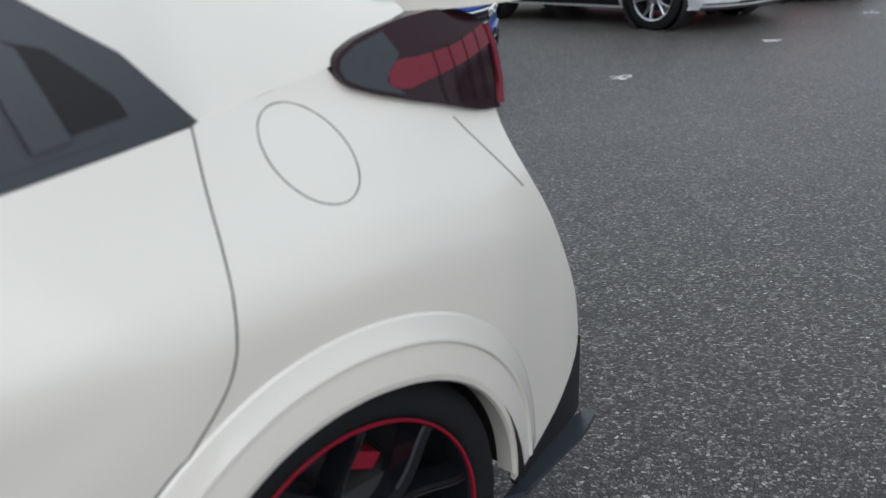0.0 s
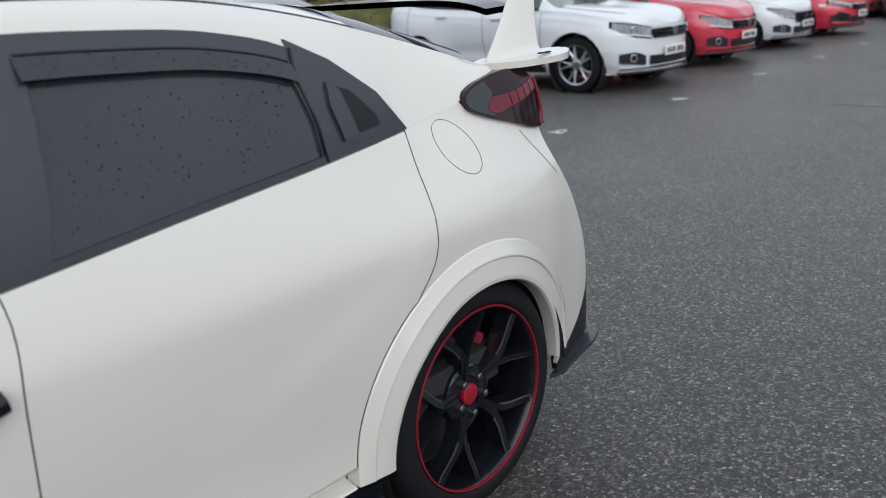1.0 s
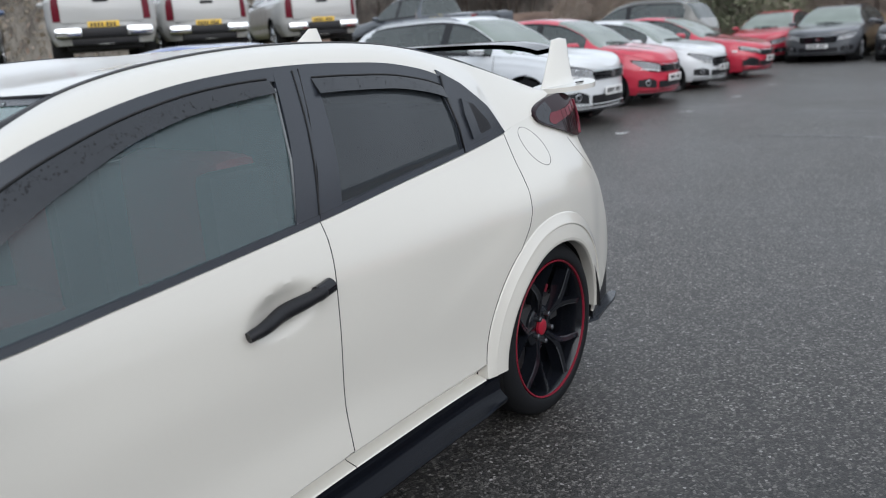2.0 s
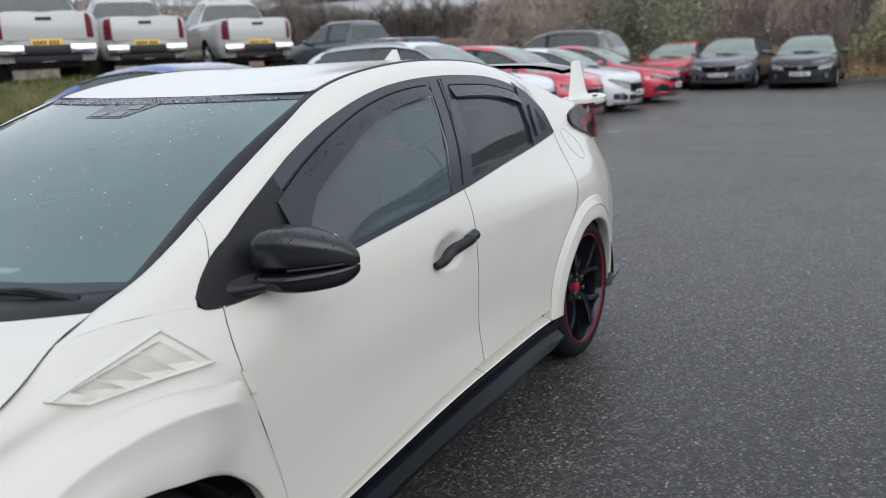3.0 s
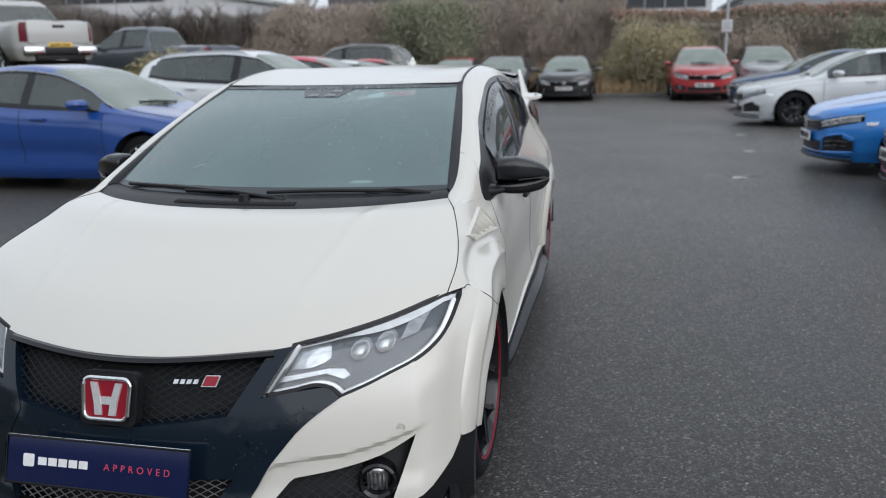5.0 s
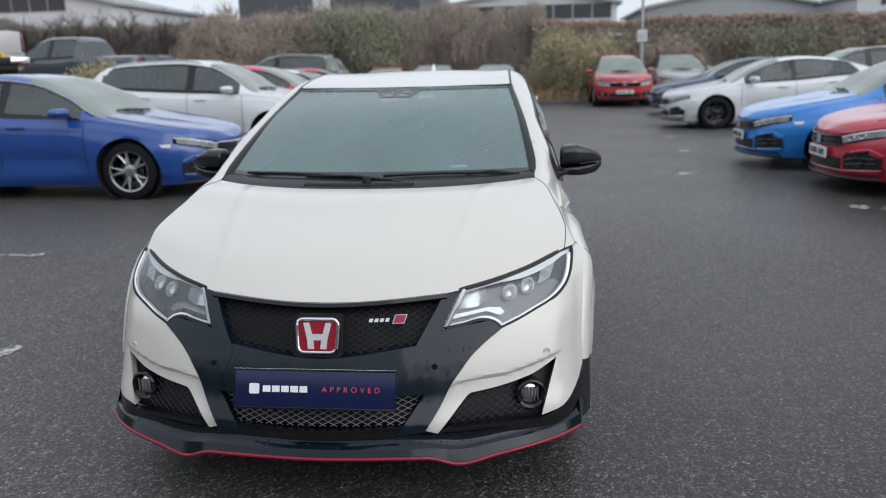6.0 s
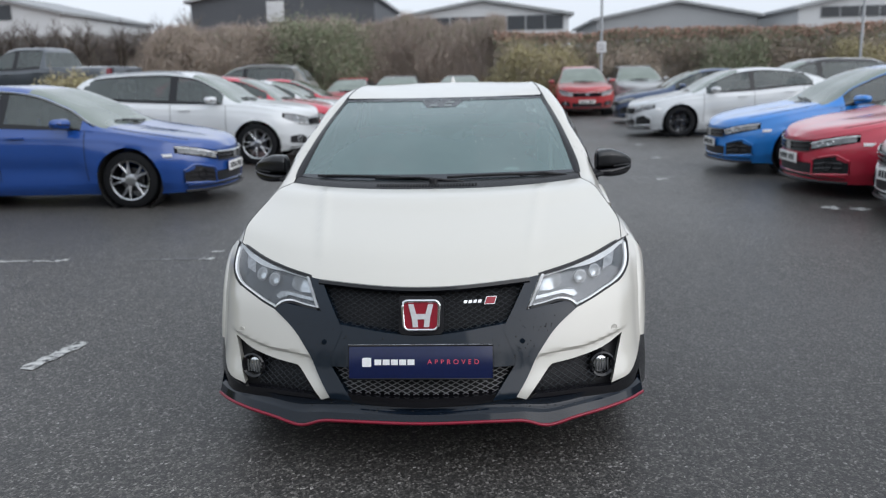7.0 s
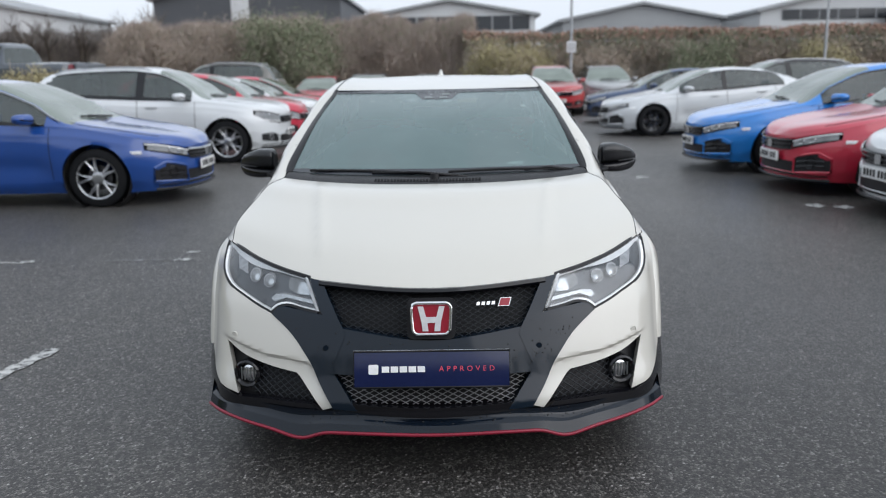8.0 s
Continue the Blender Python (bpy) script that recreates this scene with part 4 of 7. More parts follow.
put("plate_frame", tube([plate_m @ Vector((x, -0.006, z)) for x, z in ((-0.262, -0.060), (0.262, -0.060), (0.262, 0.060), (-0.262, 0.060))], 0.0035, 5, True), BLACK, plate, sharp=0)
put("plate_frame", tube([plate_m @ Vector((x, -0.004, 0.0605)) for x in (-0.262, 0.262)], 0.004, 5), CHROME, plate, sharp=0)
for i in range(5):
    put("plate_bar", slab([(-0.167 + 0.030 * i, -0.010), (-0.142 + 0.030 * i, -0.010), (-0.142 + 0.030 * i, 0.010), (-0.167 + 0.030 * i, 0.010)], flat(plate_m, -0.0068), 0.0005), INK_WHITE, plate)
put("plate_bar", slab(rounded(0.0165, 0.0165, 0.005), lambda x, z, d: plate_m @ Vector((x - 0.195, -0.0068 + d, z)), 0.0005), INK_WHITE, plate)
text = bpy.data.curves.new("plate_text", "FONT")
text.body, text.size, text.space_character, text.align_x, text.align_y, text.extrude = "APPROVED", 0.0245, 1.75, "CENTER", "CENTER", 0.0003
holder = bpy.data.objects.new("plate_text", text)
scene.collection.objects.link(holder)
bpy.context.view_layer.update()
letters = bpy.data.meshes.new_from_object(holder)
bpy.data.objects.remove(holder)
letters.transform(plate_m @ Matrix.Translation((0.118, -0.0072, 0)) @ pose(0, 0, 0, 90))
letters.materials.clear()
letters.materials.append(INK_RED)
word = new("plate_lettering", letters)
word.parent = plate

# greenhouse
dlo_top = curved([(0.41, 0.983), (0.525, 1.048), (0.622, 1.092), (0.713, 1.132), (0.811, 1.175), (0.917, 1.216), (1.013, 1.244), (1.145, 1.275), (1.285, 1.298), (1.443, 1.311), (1.622, 1.315), (1.826, 1.309), (2.058, 1.288), (2.205, 1.252), (2.30, 1.203), (2.41, 1.123), (2.47, 1.065), (2.490, 1.034)], 60)
top_z = graph(sorted(dlo_top))
inner = lambda y, d: top_z(y) - d


def band(y0, y1, lo, hi, n=20):
    return [(y0 + (y1 - y0) * i / n, lo(y0 + (y1 - y0) * i / n)) for i in range(n + 1)] + [(y1 + (y0 - y1) * i / n, hi(y1 + (y0 - y1) * i / n)) for i in range(n + 1)]


gap_d = graph([(0.6, 0.045), (0.95, 0.033), (1.145, 0.026), (1.40, 0.024), (1.55, 0.026), (1.65, 0.034), (2.3, 0.034)])
vis_d = graph([(0.66, 0.118), (0.80, 0.104), (0.95, 0.090), (1.145, 0.070), (1.40, 0.061), (1.54, 0.058)])
TRIM = surface("satin_window_trim", (0.027, 0.031, 0.039), 0.26, bump=0.15, fine=400, spec=0.6)
both("window_trim", sheet(band(0.60, 2.30, lambda y: inner(y, gap_d(y) + 0.006), lambda y: top_z(y)), 0.03, house, 0.012), TRIM)
both("belt_trim", sheet(band(0.60, 2.40, lambda y: belt_z(y) + 0.002, lambda y: belt_z(y) + 0.017), 0.03, lambda y, z, d: house(y, z, d - 0.004), 0.015), TRIM)
sail = curved([(0.372, 0.893), (0.345, 0.899), (0.338, 0.912), (0.358, 0.940), (0.405, 0.980), (0.520, 1.044), (0.600, 1.081), (0.690, 1.121)], 26) + [(0.700, 0.93), (0.700, 0.897), (0.50, 0.887)]
both("mirror_sail", sheet(sail, 0.012, lambda y, z, d: house(y, z, d + 0.0005 - 0.004 * min(1, max(0, (top_z(max(y, 0.41)) - z) / 0.03))), 0.012), BLACK)
pillar = [(1.462, 0.945), (1.632, 0.960), (1.655, 1.06), (1.695, 1.30), (1.560, 1.30), (1.520, 1.14)]
both("door_pillar", sheet(pillar, 0.03, lambda y, z, d: house(y, z, d - 0.001), 0.012), TRIM)
seam([(1.541, 0.953), (1.575, 1.06), (1.612, 1.19), (1.647, 1.305)], lambda y, z, d: house(y, z, d - 0.002))
tri = [(2.235, 1.003), (2.40, 1.020), (2.500, 1.036), (2.425, 1.130), (2.315, 1.213), (2.22, 1.262), (2.205, 1.19), (2.23, 1.09)]
both("quarter_trim", sheet(tri, 0.03, lambda y, z, d: house(y, z, d - 0.001), 0.012), TRIM)
both("door_handle", sheet([(2.305, 1.045), (2.415, 1.060), (2.405, 1.085), (2.345, 1.145), (2.30, 1.16)], 0.02, lambda y, z, d: house(y, z, d - 0.004), 0.006), BLACK, "hidden rear door handle")
both("handle_grip", sheet([(2.300, 1.040), (2.345, 1.046), (2.315, 1.150), (2.285, 1.168), (2.280, 1.120)], 0.02, lambda y, z, d: house(y, z, d - 0.009), 0.008), TRIM)
both("quarter_edge", tube([house(2.243, 1.005, -0.003), house(2.238, 1.09, -0.003), house(2.215, 1.19, -0.003), house(2.225, 1.243, -0.003)], 0.004, 5), BLACK, sharp=0)
front_glass = band(0.63, 1.535, lambda y: belt_z(y) + 0.010, lambda y: inner(y, 0.022))
for ob in both("front_window", sheet(front_glass, 0.05, lambda y, z, d: house(y, z, d + 0.006), 0), GLASS_SIDE):
    ob.visible_shadow = False
rear_glass = band(1.62, 2.24, lambda y: belt_z(y) + 0.010, lambda y: inner(y, 0.022))
both("rear_window", sheet(rear_glass, 0.05, lambda y, z, d: house(y, z, d + 0.006), 0), GLASS_DARK)
both("window_channel", tube([house(1.469, 0.955, 0.002), house(1.505, 1.10, 0.002), house(1.545, 1.265, 0.002)], 0.0036, 6), surface("grey_window_channel", (0.15, 0.16, 0.165), 0.4), sharp=0)
SMOKE = surface("smoked_acrylic", (0.016, 0.018, 0.022), 0.14, spec=0.55)
vis = band(0.66, 1.535, lambda y: inner(y, vis_d(y) + 0.080 * min(1, max(0, (0.80 - y) / 0.13)) ** 1.6), lambda y: inner(y, gap_d(y) + 0.003))
both("wind_deflector", sheet(vis, 0.04, lambda y, z, d: house(y, z, d - 0.004 - 0.014 * min(1, max(0, (inner(y, 0.036) - z) / 0.05))), 0.006), SMOKE)
vis = band(1.675, 2.215, lambda y: inner(y, 0.072), lambda y: inner(y, 0.036))
both("wind_deflector", sheet(vis, 0.04, lambda y, z, d: house(y, z, d - 0.004 - 0.014 * min(1, max(0, (inner(y, 0.036) - z) / 0.05))), 0.006), SMOKE)

both("window_gap", tube([house(0.70 + 0.83 * i / 24, inner(0.70 + 0.83 * i / 24, gap_d(0.70 + 0.83 * i / 24)), -0.0015) for i in range(25)], 0.0028, 5), GAP, sharp=0)
both("window_gap", tube([house(1.68 + 0.53 * i / 16, inner(1.68 + 0.53 * i / 16, 0.033), -0.0015) for i in range(17)], 0.0028, 5), GAP, sharp=0)
both("pillar_gap", tube([house(1.543 + 0.080 * t, 0.953 + 0.349 * t, -0.0022) for t in np.linspace(0, 1, 12)], 0.0024, 5), GAP, sharp=0)
low_rail = [Vector(house(y, z, 0)) for y, z in dlo_top if y < 0.411 or y > 0.45] + [Vector(side(2.60, 1.050, 0)), Vector(side(2.716, 1.067, 0)), Vector(side(2.80, 1.103, 0)), Vector(side(2.885, 1.126, 0))]
low_rail[0] = Vector((0.754, 0.410, 0.983))
ditch = [(0.671, 0.465, 1.058), (0.643, 0.65, 1.139), (0.605, 0.857, 1.223), (0.568, 1.065, 1.302), (0.557, 1.20, 1.331), (0.550, 1.35, 1.350), (0.543, 1.55, 1.363), (0.540, 1.80, 1.363), (0.536, 2.10, 1.343), (0.535, 2.35, 1.300), (0.550, 2.60, 1.235), (0.598, 2.885, 1.142)]
up_rail = spline(ditch)
lowspl = spline(low_rail)


def by_y(sp, y):
    lo, hi = 0.0, 1.0
    for _ in range(28):
        m = (lo + hi) / 2
        lo, hi = (m, hi) if sp(m)[1] < y else (lo, m)
    return sp((lo + hi) / 2)


def cant(u, v):
    a, b = Vector(by_y(lowspl, 0.411 + (2.884 - 0.411) * u)), Vector(by_y(up_rail, 0.466 + (2.884 - 0.466) * u))
    p = a.lerp(b, v)
    bulge = math.sin(math.pi * v)
    return p + Vector((0.010, 0, 0.010)) * bulge * (1 - 0.6 * u)


both("roof_rail", join(grid(cant, 110, 10), grid(lambda u, v: Vector(cant(u, 1)) + Vector((-0.012, 0, -0.012)) * v, 110, 1)), WHITE, sharp=30)
both("pillar_gap", tube([cant(0.0, v / 8) for v in range(9)], 0.0011, 5), GAP, sharp=0)
roof_edge = lambda u: by_y(up_rail, 1.05 + 1.45 * u) + np.array((-0.012, 0, 0.003))
half_r = lambda u: np.array((0, 0.955 + 1.585 * u, 1.298 + 0.084 * math.sin(math.pi * min(1, u * 1.12) / 2) - 0.045 * max(0, u - 0.55) ** 2 / 0.2))


def roof(u, v):
    e, c = roof_edge(v), half_r(v)
    x = (2 * u - 1)
    k = abs(x) ** 2.4
    return abs(x) ** 1.0 * e[0] * (1 if x > 0 else -1), c[1] + (e[1] - c[1]) * k, c[2] + (e[2] - c[2]) * k


put("roof", grid(roof, 48, 40), WHITE, hero, sharp=0)
both("roof_ditch", tube([by_y(up_rail, 1.05 + 1.45 * i / 60) + np.array((-0.008, 0, 0.0015)) for i in range(61)], 0.0042, 6), surface("grey_roof_moulding", (0.055, 0.056, 0.058), 0.5), sharp=0)
put("roof_edge_gap", tube([Vector(roof(i / 48, 0)) + Vector((0, -0.004, -0.003)) for i in range(49)], 0.0045, 6), BLACK, hero, sharp=0)


def fin(u, v):
    w = (1 - v) ** 0.8 * 0.022 * math.sin(math.pi * min(1, u * 0.9 + 0.1)) ** 0.6
    a = 2 * math.pi * u
    return 0.026 * (1 - v) ** 0.7 * math.sin(a), 2.31 + 0.03 * v + (0.075 - 0.055 * v) * math.cos(a), 1.352 + 0.062 * v


put("roof_antenna", join(grid(fin, 24, 8)), WHITE, hero, "shark fin antenna")

# tailgate, tail lamps, rear wing
LAMP_GREY = surface("smoked_grey_lens", (0.026, 0.028, 0.034), 0.2, spec=0.4)
tg_edge = lambda u: by_y(up_rail, 2.50 + 0.385 * u) + np.array((-0.015, 0, -0.004))
def hatch_glass(u, v):
    e = tg_edge(v)
    x = 2 * u - 1
    return x * e[0], e[1] + 0.18 * (1 - x * x) * v ** 0.7, e[2] + 0.075 * (1 - abs(x) ** 4) * (1 - 0.3 * v)
put("tail_window", grid(hatch_glass, 40, 16), GLASS_DARK, hero)
put("tailgate", join(grid(lambda u, v: ((2 * u - 1) * (0.54 + 0.02 * math.sin(math.pi * v)), 2.90 + 0.30 * v + 0.10 * math.sin(math.pi * u) * v + 0.06 * math.sin(math.pi * u), 1.135 - 0.25 * v + 0.03 * math.sin(math.pi * u)), 24, 12)), WHITE, hero)
put("rear_bumper", grid(lambda u, v: ((2 * u - 1) * (0.70 - 0.05 * v * v), 3.185 - 0.12 * v ** 1.5 + 0.15 * math.sin(math.pi * u) ** 0.7, 0.24 + 0.56 * v), 28, 10), WHITE, hero)
for s, fn in ((1, lambda p: p), (-1, mirrored)):
    lampb = put("tail_lamp", fn(sheet(lamp_top + lamp_low[::-1], 0.02, lambda y, z, d: side(y, z, d - 0.012), 0.04)), LENS_SMOKE, hero, "smoked red tail lamp")
    red = curved([(2.806, 1.042), (2.822, 1.060), (2.87, 1.064), (2.95, 1.072), (3.030, 1.094)], 14) + [(3.048, 1.070)] + curved([(3.035, 1.060), (2.95, 1.040), (2.87, 1.026), (2.825, 1.022), (2.806, 1.032)], 12)
    put("lamp_tip", fn(sheet([(2.727, 1.063), (2.733, 1.077), (2.762, 1.092), (2.82, 1.106), (2.838, 1.072), (2.804, 1.040), (2.832, 1.012), (2.762, 1.034), (2.733, 1.049)], 0.02, lambda y, z, d: side(y, z, d - 0.0135), 0.004)), LAMP_GREY, lampb, "smoked grey lamp tip")
    put("lamp_band", fn(sheet(red, 0.02, lambda y, z, d: side(y, z, d - 0.0145), 0.004)), LENS_RED, lampb, "red light band")
    for k in range(5):
        q = 2.90 + 0.034 * k
        put("lens_rib", fn(tube([side(q + 0.012 * t, 1.068 + 0.006 * k - (0.085 + 0.008 * k) * t, -0.0150) for t in np.linspace(0, 1, 6)], 0.0011, 4)), LENS_SMOKE, lampb)
    put("lamp_end", fn(tube([side(y, z, -0.011) for y, z in ((3.038, 1.092), (3.048, 1.05), (3.052, 1.00), (3.044, 0.962))], 0.009, 6)), LENS_RED, lampb)
    base = sheet(curved([(2.885, 0.61), (2.95, 0.655), (3.05, 0.690), (3.17, 0.695), (3.225, 0.655), (3.17, 0.575), (3.0, 0.53), (2.885, 0.56)], 28), 0.03, lambda y, x, d: (x, y, 1.142 - d + 0.05 * (y - 2.9) - 0.10 * max(0, x - 0.62)), 0.018)
    foot_w = put("rear_wing_upright", fn(base), WHITE, hero, "white upright of the rear wing")
    def upright(u, v):
        a = 2 * math.pi * u
        half, cen = 0.135 - 0.075 * v ** 0.8, 3.03 + 0.135 * v
        root_w = 0.030 * max(0.0, 1 - v / 0.16) ** 2
        return 0.600 - 0.060 * v + (root_w + 0.016 * (1 - 0.4 * v)) * math.sin(a), cen + half * math.cos(a), 1.140 + 0.012 * math.cos(a) * (1 - v) + 0.175 * v
    put("upright_fin", fn(join(grid(upright, 28, 16), grid(lambda u, v: Vector(upright(u, 1)).lerp(Vector((0.540, 3.165, 1.322)), v), 28, 3))), WHITE, foot_w, sharp=60)
    put("upright_slot", fn(moved(box(0, 0, 0, 0.008, 0.055, 0.004), Matrix.Translation((0.662, 3.10, 1.152)))), GAP, foot_w)
put("rear_wing_blade", grid(lambda u, v: ((2 * u - 1) * 0.53, 3.03 + 0.20 * (v if v <= 0.5 else 1 - v) * 2 - 0.02, 1.262 + 0.034 * (1 - abs(2 * u - 1) ** 5) + 0.02 * (v if v <= 0.5 else 1 - v) + (0.018 if v > 0.5 else 0)), 30, 8), BLACK_GLOSS, hero, "black blade of the rear wing")
both("rear_diffuser_end", sheet([(2.985, 0.268), (3.08, 0.296), (3.17, 0.340), (3.215, 0.39), (3.262, 0.43), (3.270, 0.25), (3.20, 0.235), (3.0, 0.225)], 0.03, lambda y, z, d: side(y, z, d + 0.006), 0.02), BLACK)
both("rear_lip_blade", sheet([(2.95, 0.0), (3.20, 0.0), (3.272, 0.026), (3.268, 0.054), (3.19, 0.056), (2.99, 0.034)], 0.02, lambda y, w, d: (side_x(y, 0.28) - 0.015 + w, y, 0.230 - d + 0.06 * (y - 2.95) + 0.12 * w), 0.012), TRIM)

# windscreen, cowl, wipers
ws_r = spline([(0.665, 0.255, 0.950), (0.607, 0.65, 1.153), (0.542, 1.055, 1.300)])
ws_l = lambda t: ws_r(t) * np.array((-1, 1, 1))
bs, cs = spline(whole([(0, 0.060, 0.945), (0.30, 0.095, 0.945), (0.52, 0.165, 0.946), (0.665, 0.255, 0.950)])), spline(whole([(0, 0.950, 1.296), (0.30, 0.975, 1.298), (0.542, 1.055, 1.300)]))
screen = coons(bs, cs, ws_l, ws_r)
scr = lambda u, v: Vector(screen(u, v)) + Vector((0, -0.008, 0.016)) * (math.sin(math.pi * v) * (1 - (2 * u - 1) ** 2))
ws = put("windscreen", grid(scr, 40, 24), GLASS, hero, sharp=0)
ws.visible_shadow = False
pillar_line = spline([(0.690, 0.205, 0.944), (0.692, 0.29, 0.978), (0.684, 0.38, 1.017), (0.671, 0.465, 1.056), (0.643, 0.65, 1.137), (0.605, 0.857, 1.221), (0.568, 1.065, 1.300)])
both("screen_trim", grid(lambda u, v: Vector(ws_r(u)).lerp(Vector(pillar_line(u)), v) + Vector((0, 0, 0.002 + 0.003 * math.sin(math.pi * v))), 40, 4), BLACK)
both("screen_border", grid(lambda u, v: Vector(scr(1 - 0.026 * v, u)) + Vector((0, 0.004, -0.003)), 30, 1), GAP)
put("screen_header", grid(lambda u, v: Vector(scr(u, 1 - 0.062 * v)) + Vector((0, -0.0008, 0.002)), 40, 1), TRIM, hero)
put("screen_foot", grid(lambda u, v: Vector(scr(u, 0.050 * v * (1 - 0.5 * abs(2 * u - 1) ** 4))) + Vector((0, -0.0008, 0.002)), 60, 2), TRIM, hero)
bon_rear = spline(whole([(0, -0.090, 0.914), (0.28, -0.057, 0.914), (0.45, 0.003, 0.917), (0.56, 0.060, 0.920), (0.69, 0.166, 0.926)]))
put("scuttle", join(grid(lambda u, v: bon_rear(u) * (1 - v) + bs(u) * v + np.array((0, 0, 0.010 * math.sin(math.pi * v))), 60, 6)), BLACK, hero, "black plastic scuttle panel")
vents = [tube([(x0, -0.045 + 0.42 * x0 * x0 + 0.012 * k, 0.9335 + 0.002 * k), (x0 + 0.010, -0.043 + 0.42 * x0 * x0 + 0.012 * k, 0.9335 + 0.002 * k)], 0.0025, 4) for k in range(3) for x0 in np.arange(-0.26, 0.20, 0.014)]
put("scuttle_grille", join(*vents), GAP, hero)


def wiper(name, pivot, tip_a, tip_b):
    w = put(name, tube([pivot, Vector(pivot).lerp(Vector(tip_a), 0.5) + Vector((0, -0.006, 0.012)), tip_a], lambda t: 0.009 - 0.004 * t, 6), BLACK, hero, "black wiper resting on the screen", 0)
    put("wiper_blade", tube([Vector(pivot).lerp(Vector(tip_b), t) + Vector((0, -0.004 - 0.01 * math.sin(math.pi * t), 0.004 + 0.008 * math.sin(math.pi * t))) for t in np.linspace(0.05, 1, 16)], 0.0065, 6), GAP, w, sharp=0)
wiper("wiper", (0.14, 0.020, 0.940), (-0.28, 0.098, 0.956), (-0.57, 0.196, 0.957))
wiper("wiper", (0.62, 0.185, 0.945), (0.40, 0.128, 0.957), (0.06, 0.062, 0.955))
put("wiper_spindle", lathe([(0.93, 0.0), (0.96, 0.018), (0.93, 0.022)], 12, "z"), BLACK, hero)

# door mirrors and handles
m_top = graph([(0, 1.022), (0.12, 1.032), (0.35, 1.033), (0.60, 1.021), (0.85, 0.999), (1.0, 0.980)])
m_cut = graph([(0, 0.938), (1.0, 0.946)])
m_low = graph([(0, 0.896), (0.5, 0.890), (0.85, 0.900), (1.0, 0.918)])
m_fore = graph([(0, 0.474), (0.3, 0.486), (0.7, 0.536), (1.0, 0.598)])


def mirror_shell(a, t, low, high, inset=0.0):
    """The mirror housing: rounded sections from the inner face (t = 0) to the tip (t = 1)."""
    y0, y1, z0, z1 = m_fore(t), 0.606 + 0.022 * t, low(t), high(t)
    k = (0.80 + 0.20 * math.sin(min(1, t / 0.05) * math.pi / 2)) * (0.50 + 0.50 * math.sqrt(max(0.0, 1 - ((t - 0.84) / 0.16) ** 2)) if t > 0.84 else 1)
    c, s = math.cos(a), math.sin(a)
    half = (z1 - z0) / 2
    mid = z0 + half * k if high is m_top else z1 - half * k
    return 0.803 + 0.194 * t, (y0 + y1) / 2 + ((y1 - y0) / 2 - inset) * k * math.copysign(abs(c) ** 0.6, c), mid + half * k * math.copysign(abs(s) ** 0.62, s)


def mirror_body(low, high, inset=0.0):
    ends = [0.0, 0.01, 0.03, 0.05] + [0.05 + 0.79 * i / 14 for i in range(1, 15)] + [0.88, 0.92, 0.95, 0.975, 0.99, 1.0]
    skin = grid(lambda u, v: mirror_shell(2 * math.pi * u, ends[int(round(v * (len(ends) - 1)))], low, high, inset), 44, len(ends) - 1)
    caps = []
    for t in (0.0, 1.0):
        mid = Vector(mirror_shell(0, t, low, high, inset)).lerp(Vector(mirror_shell(math.pi, t, low, high, inset)), 0.5)
        caps.append(grid(lambda u, v, t=t, mid=mid: Vector(mirror_shell(2 * math.pi * u, t, low, high, inset)).lerp(mid, v), 44, 2))
    return join(skin, *caps)


for s, fn in ((1, lambda p: p), (-1, mirrored)):
    mir = put("door_mirror", fn(mirror_body(m_cut, m_top)), MIRROR_BLACK, hero, "satin black door mirror", 50)
    put("mirror_base", fn(mirror_body(m_low, lambda t: m_cut(t) - 0.0015, 0.002)), BLACK_GLOSS, mir, sharp=50)
    put("turn_signal", fn(tube([(0.803 + 0.194 * t, m_fore(t) - 0.001, m_cut(t) + 0.006) for t in np.linspace(0.45, 0.93, 10)], 0.0028, 6)), BLACK, mir)
    put("mirror_arm", fn(grid(lambda u, v: (0.768 + 0.085 * v, 0.455 + 0.095 * v + (0.070 - 0.020 * v) * math.cos(2 * math.pi * u), 0.909 + 0.004 * v + (0.015 + 0.020 * (1 - v) ** 3) * math.copysign(abs(math.sin(2 * math.pi * u)) ** 0.8, math.sin(2 * math.pi * u))), 28, 10)), BLACK, mir)
    put("mirror_glass", fn(moved(slab(rounded(0.066, 0.033, 0.025), lambda x, z, d: (x, d, z), 0.004), Matrix.Translation((0.885, 0.612, 0.975)) @ pose(0, 0, 0, 0, 0, 6))), CHROME, mir)
    grip = [side(1.235, 0.766, -0.012), side(1.265, 0.772, -0.026), side(1.35, 0.785, -0.034), side(1.43, 0.797, -0.030), side(1.452, 0.801, -0.026), side(1.492, 0.807, -0.012)]
    sp = spline(grip)
    hd = put("door_handle", fn(tube([sp(i / 24) for i in range(25)], lambda t: 0.019 * (0.66 + 0.34 * math.sin(math.pi * t)) + 0.002 * (t > 0.8), 12)), BLACK, hero, "black pull door handle")
    put("handle_cap", fn(tube([side(1.448, 0.800, -0.024), side(1.498, 0.808, -0.014)], 0.0195, 12)), BLACK_GLOSS, hd)

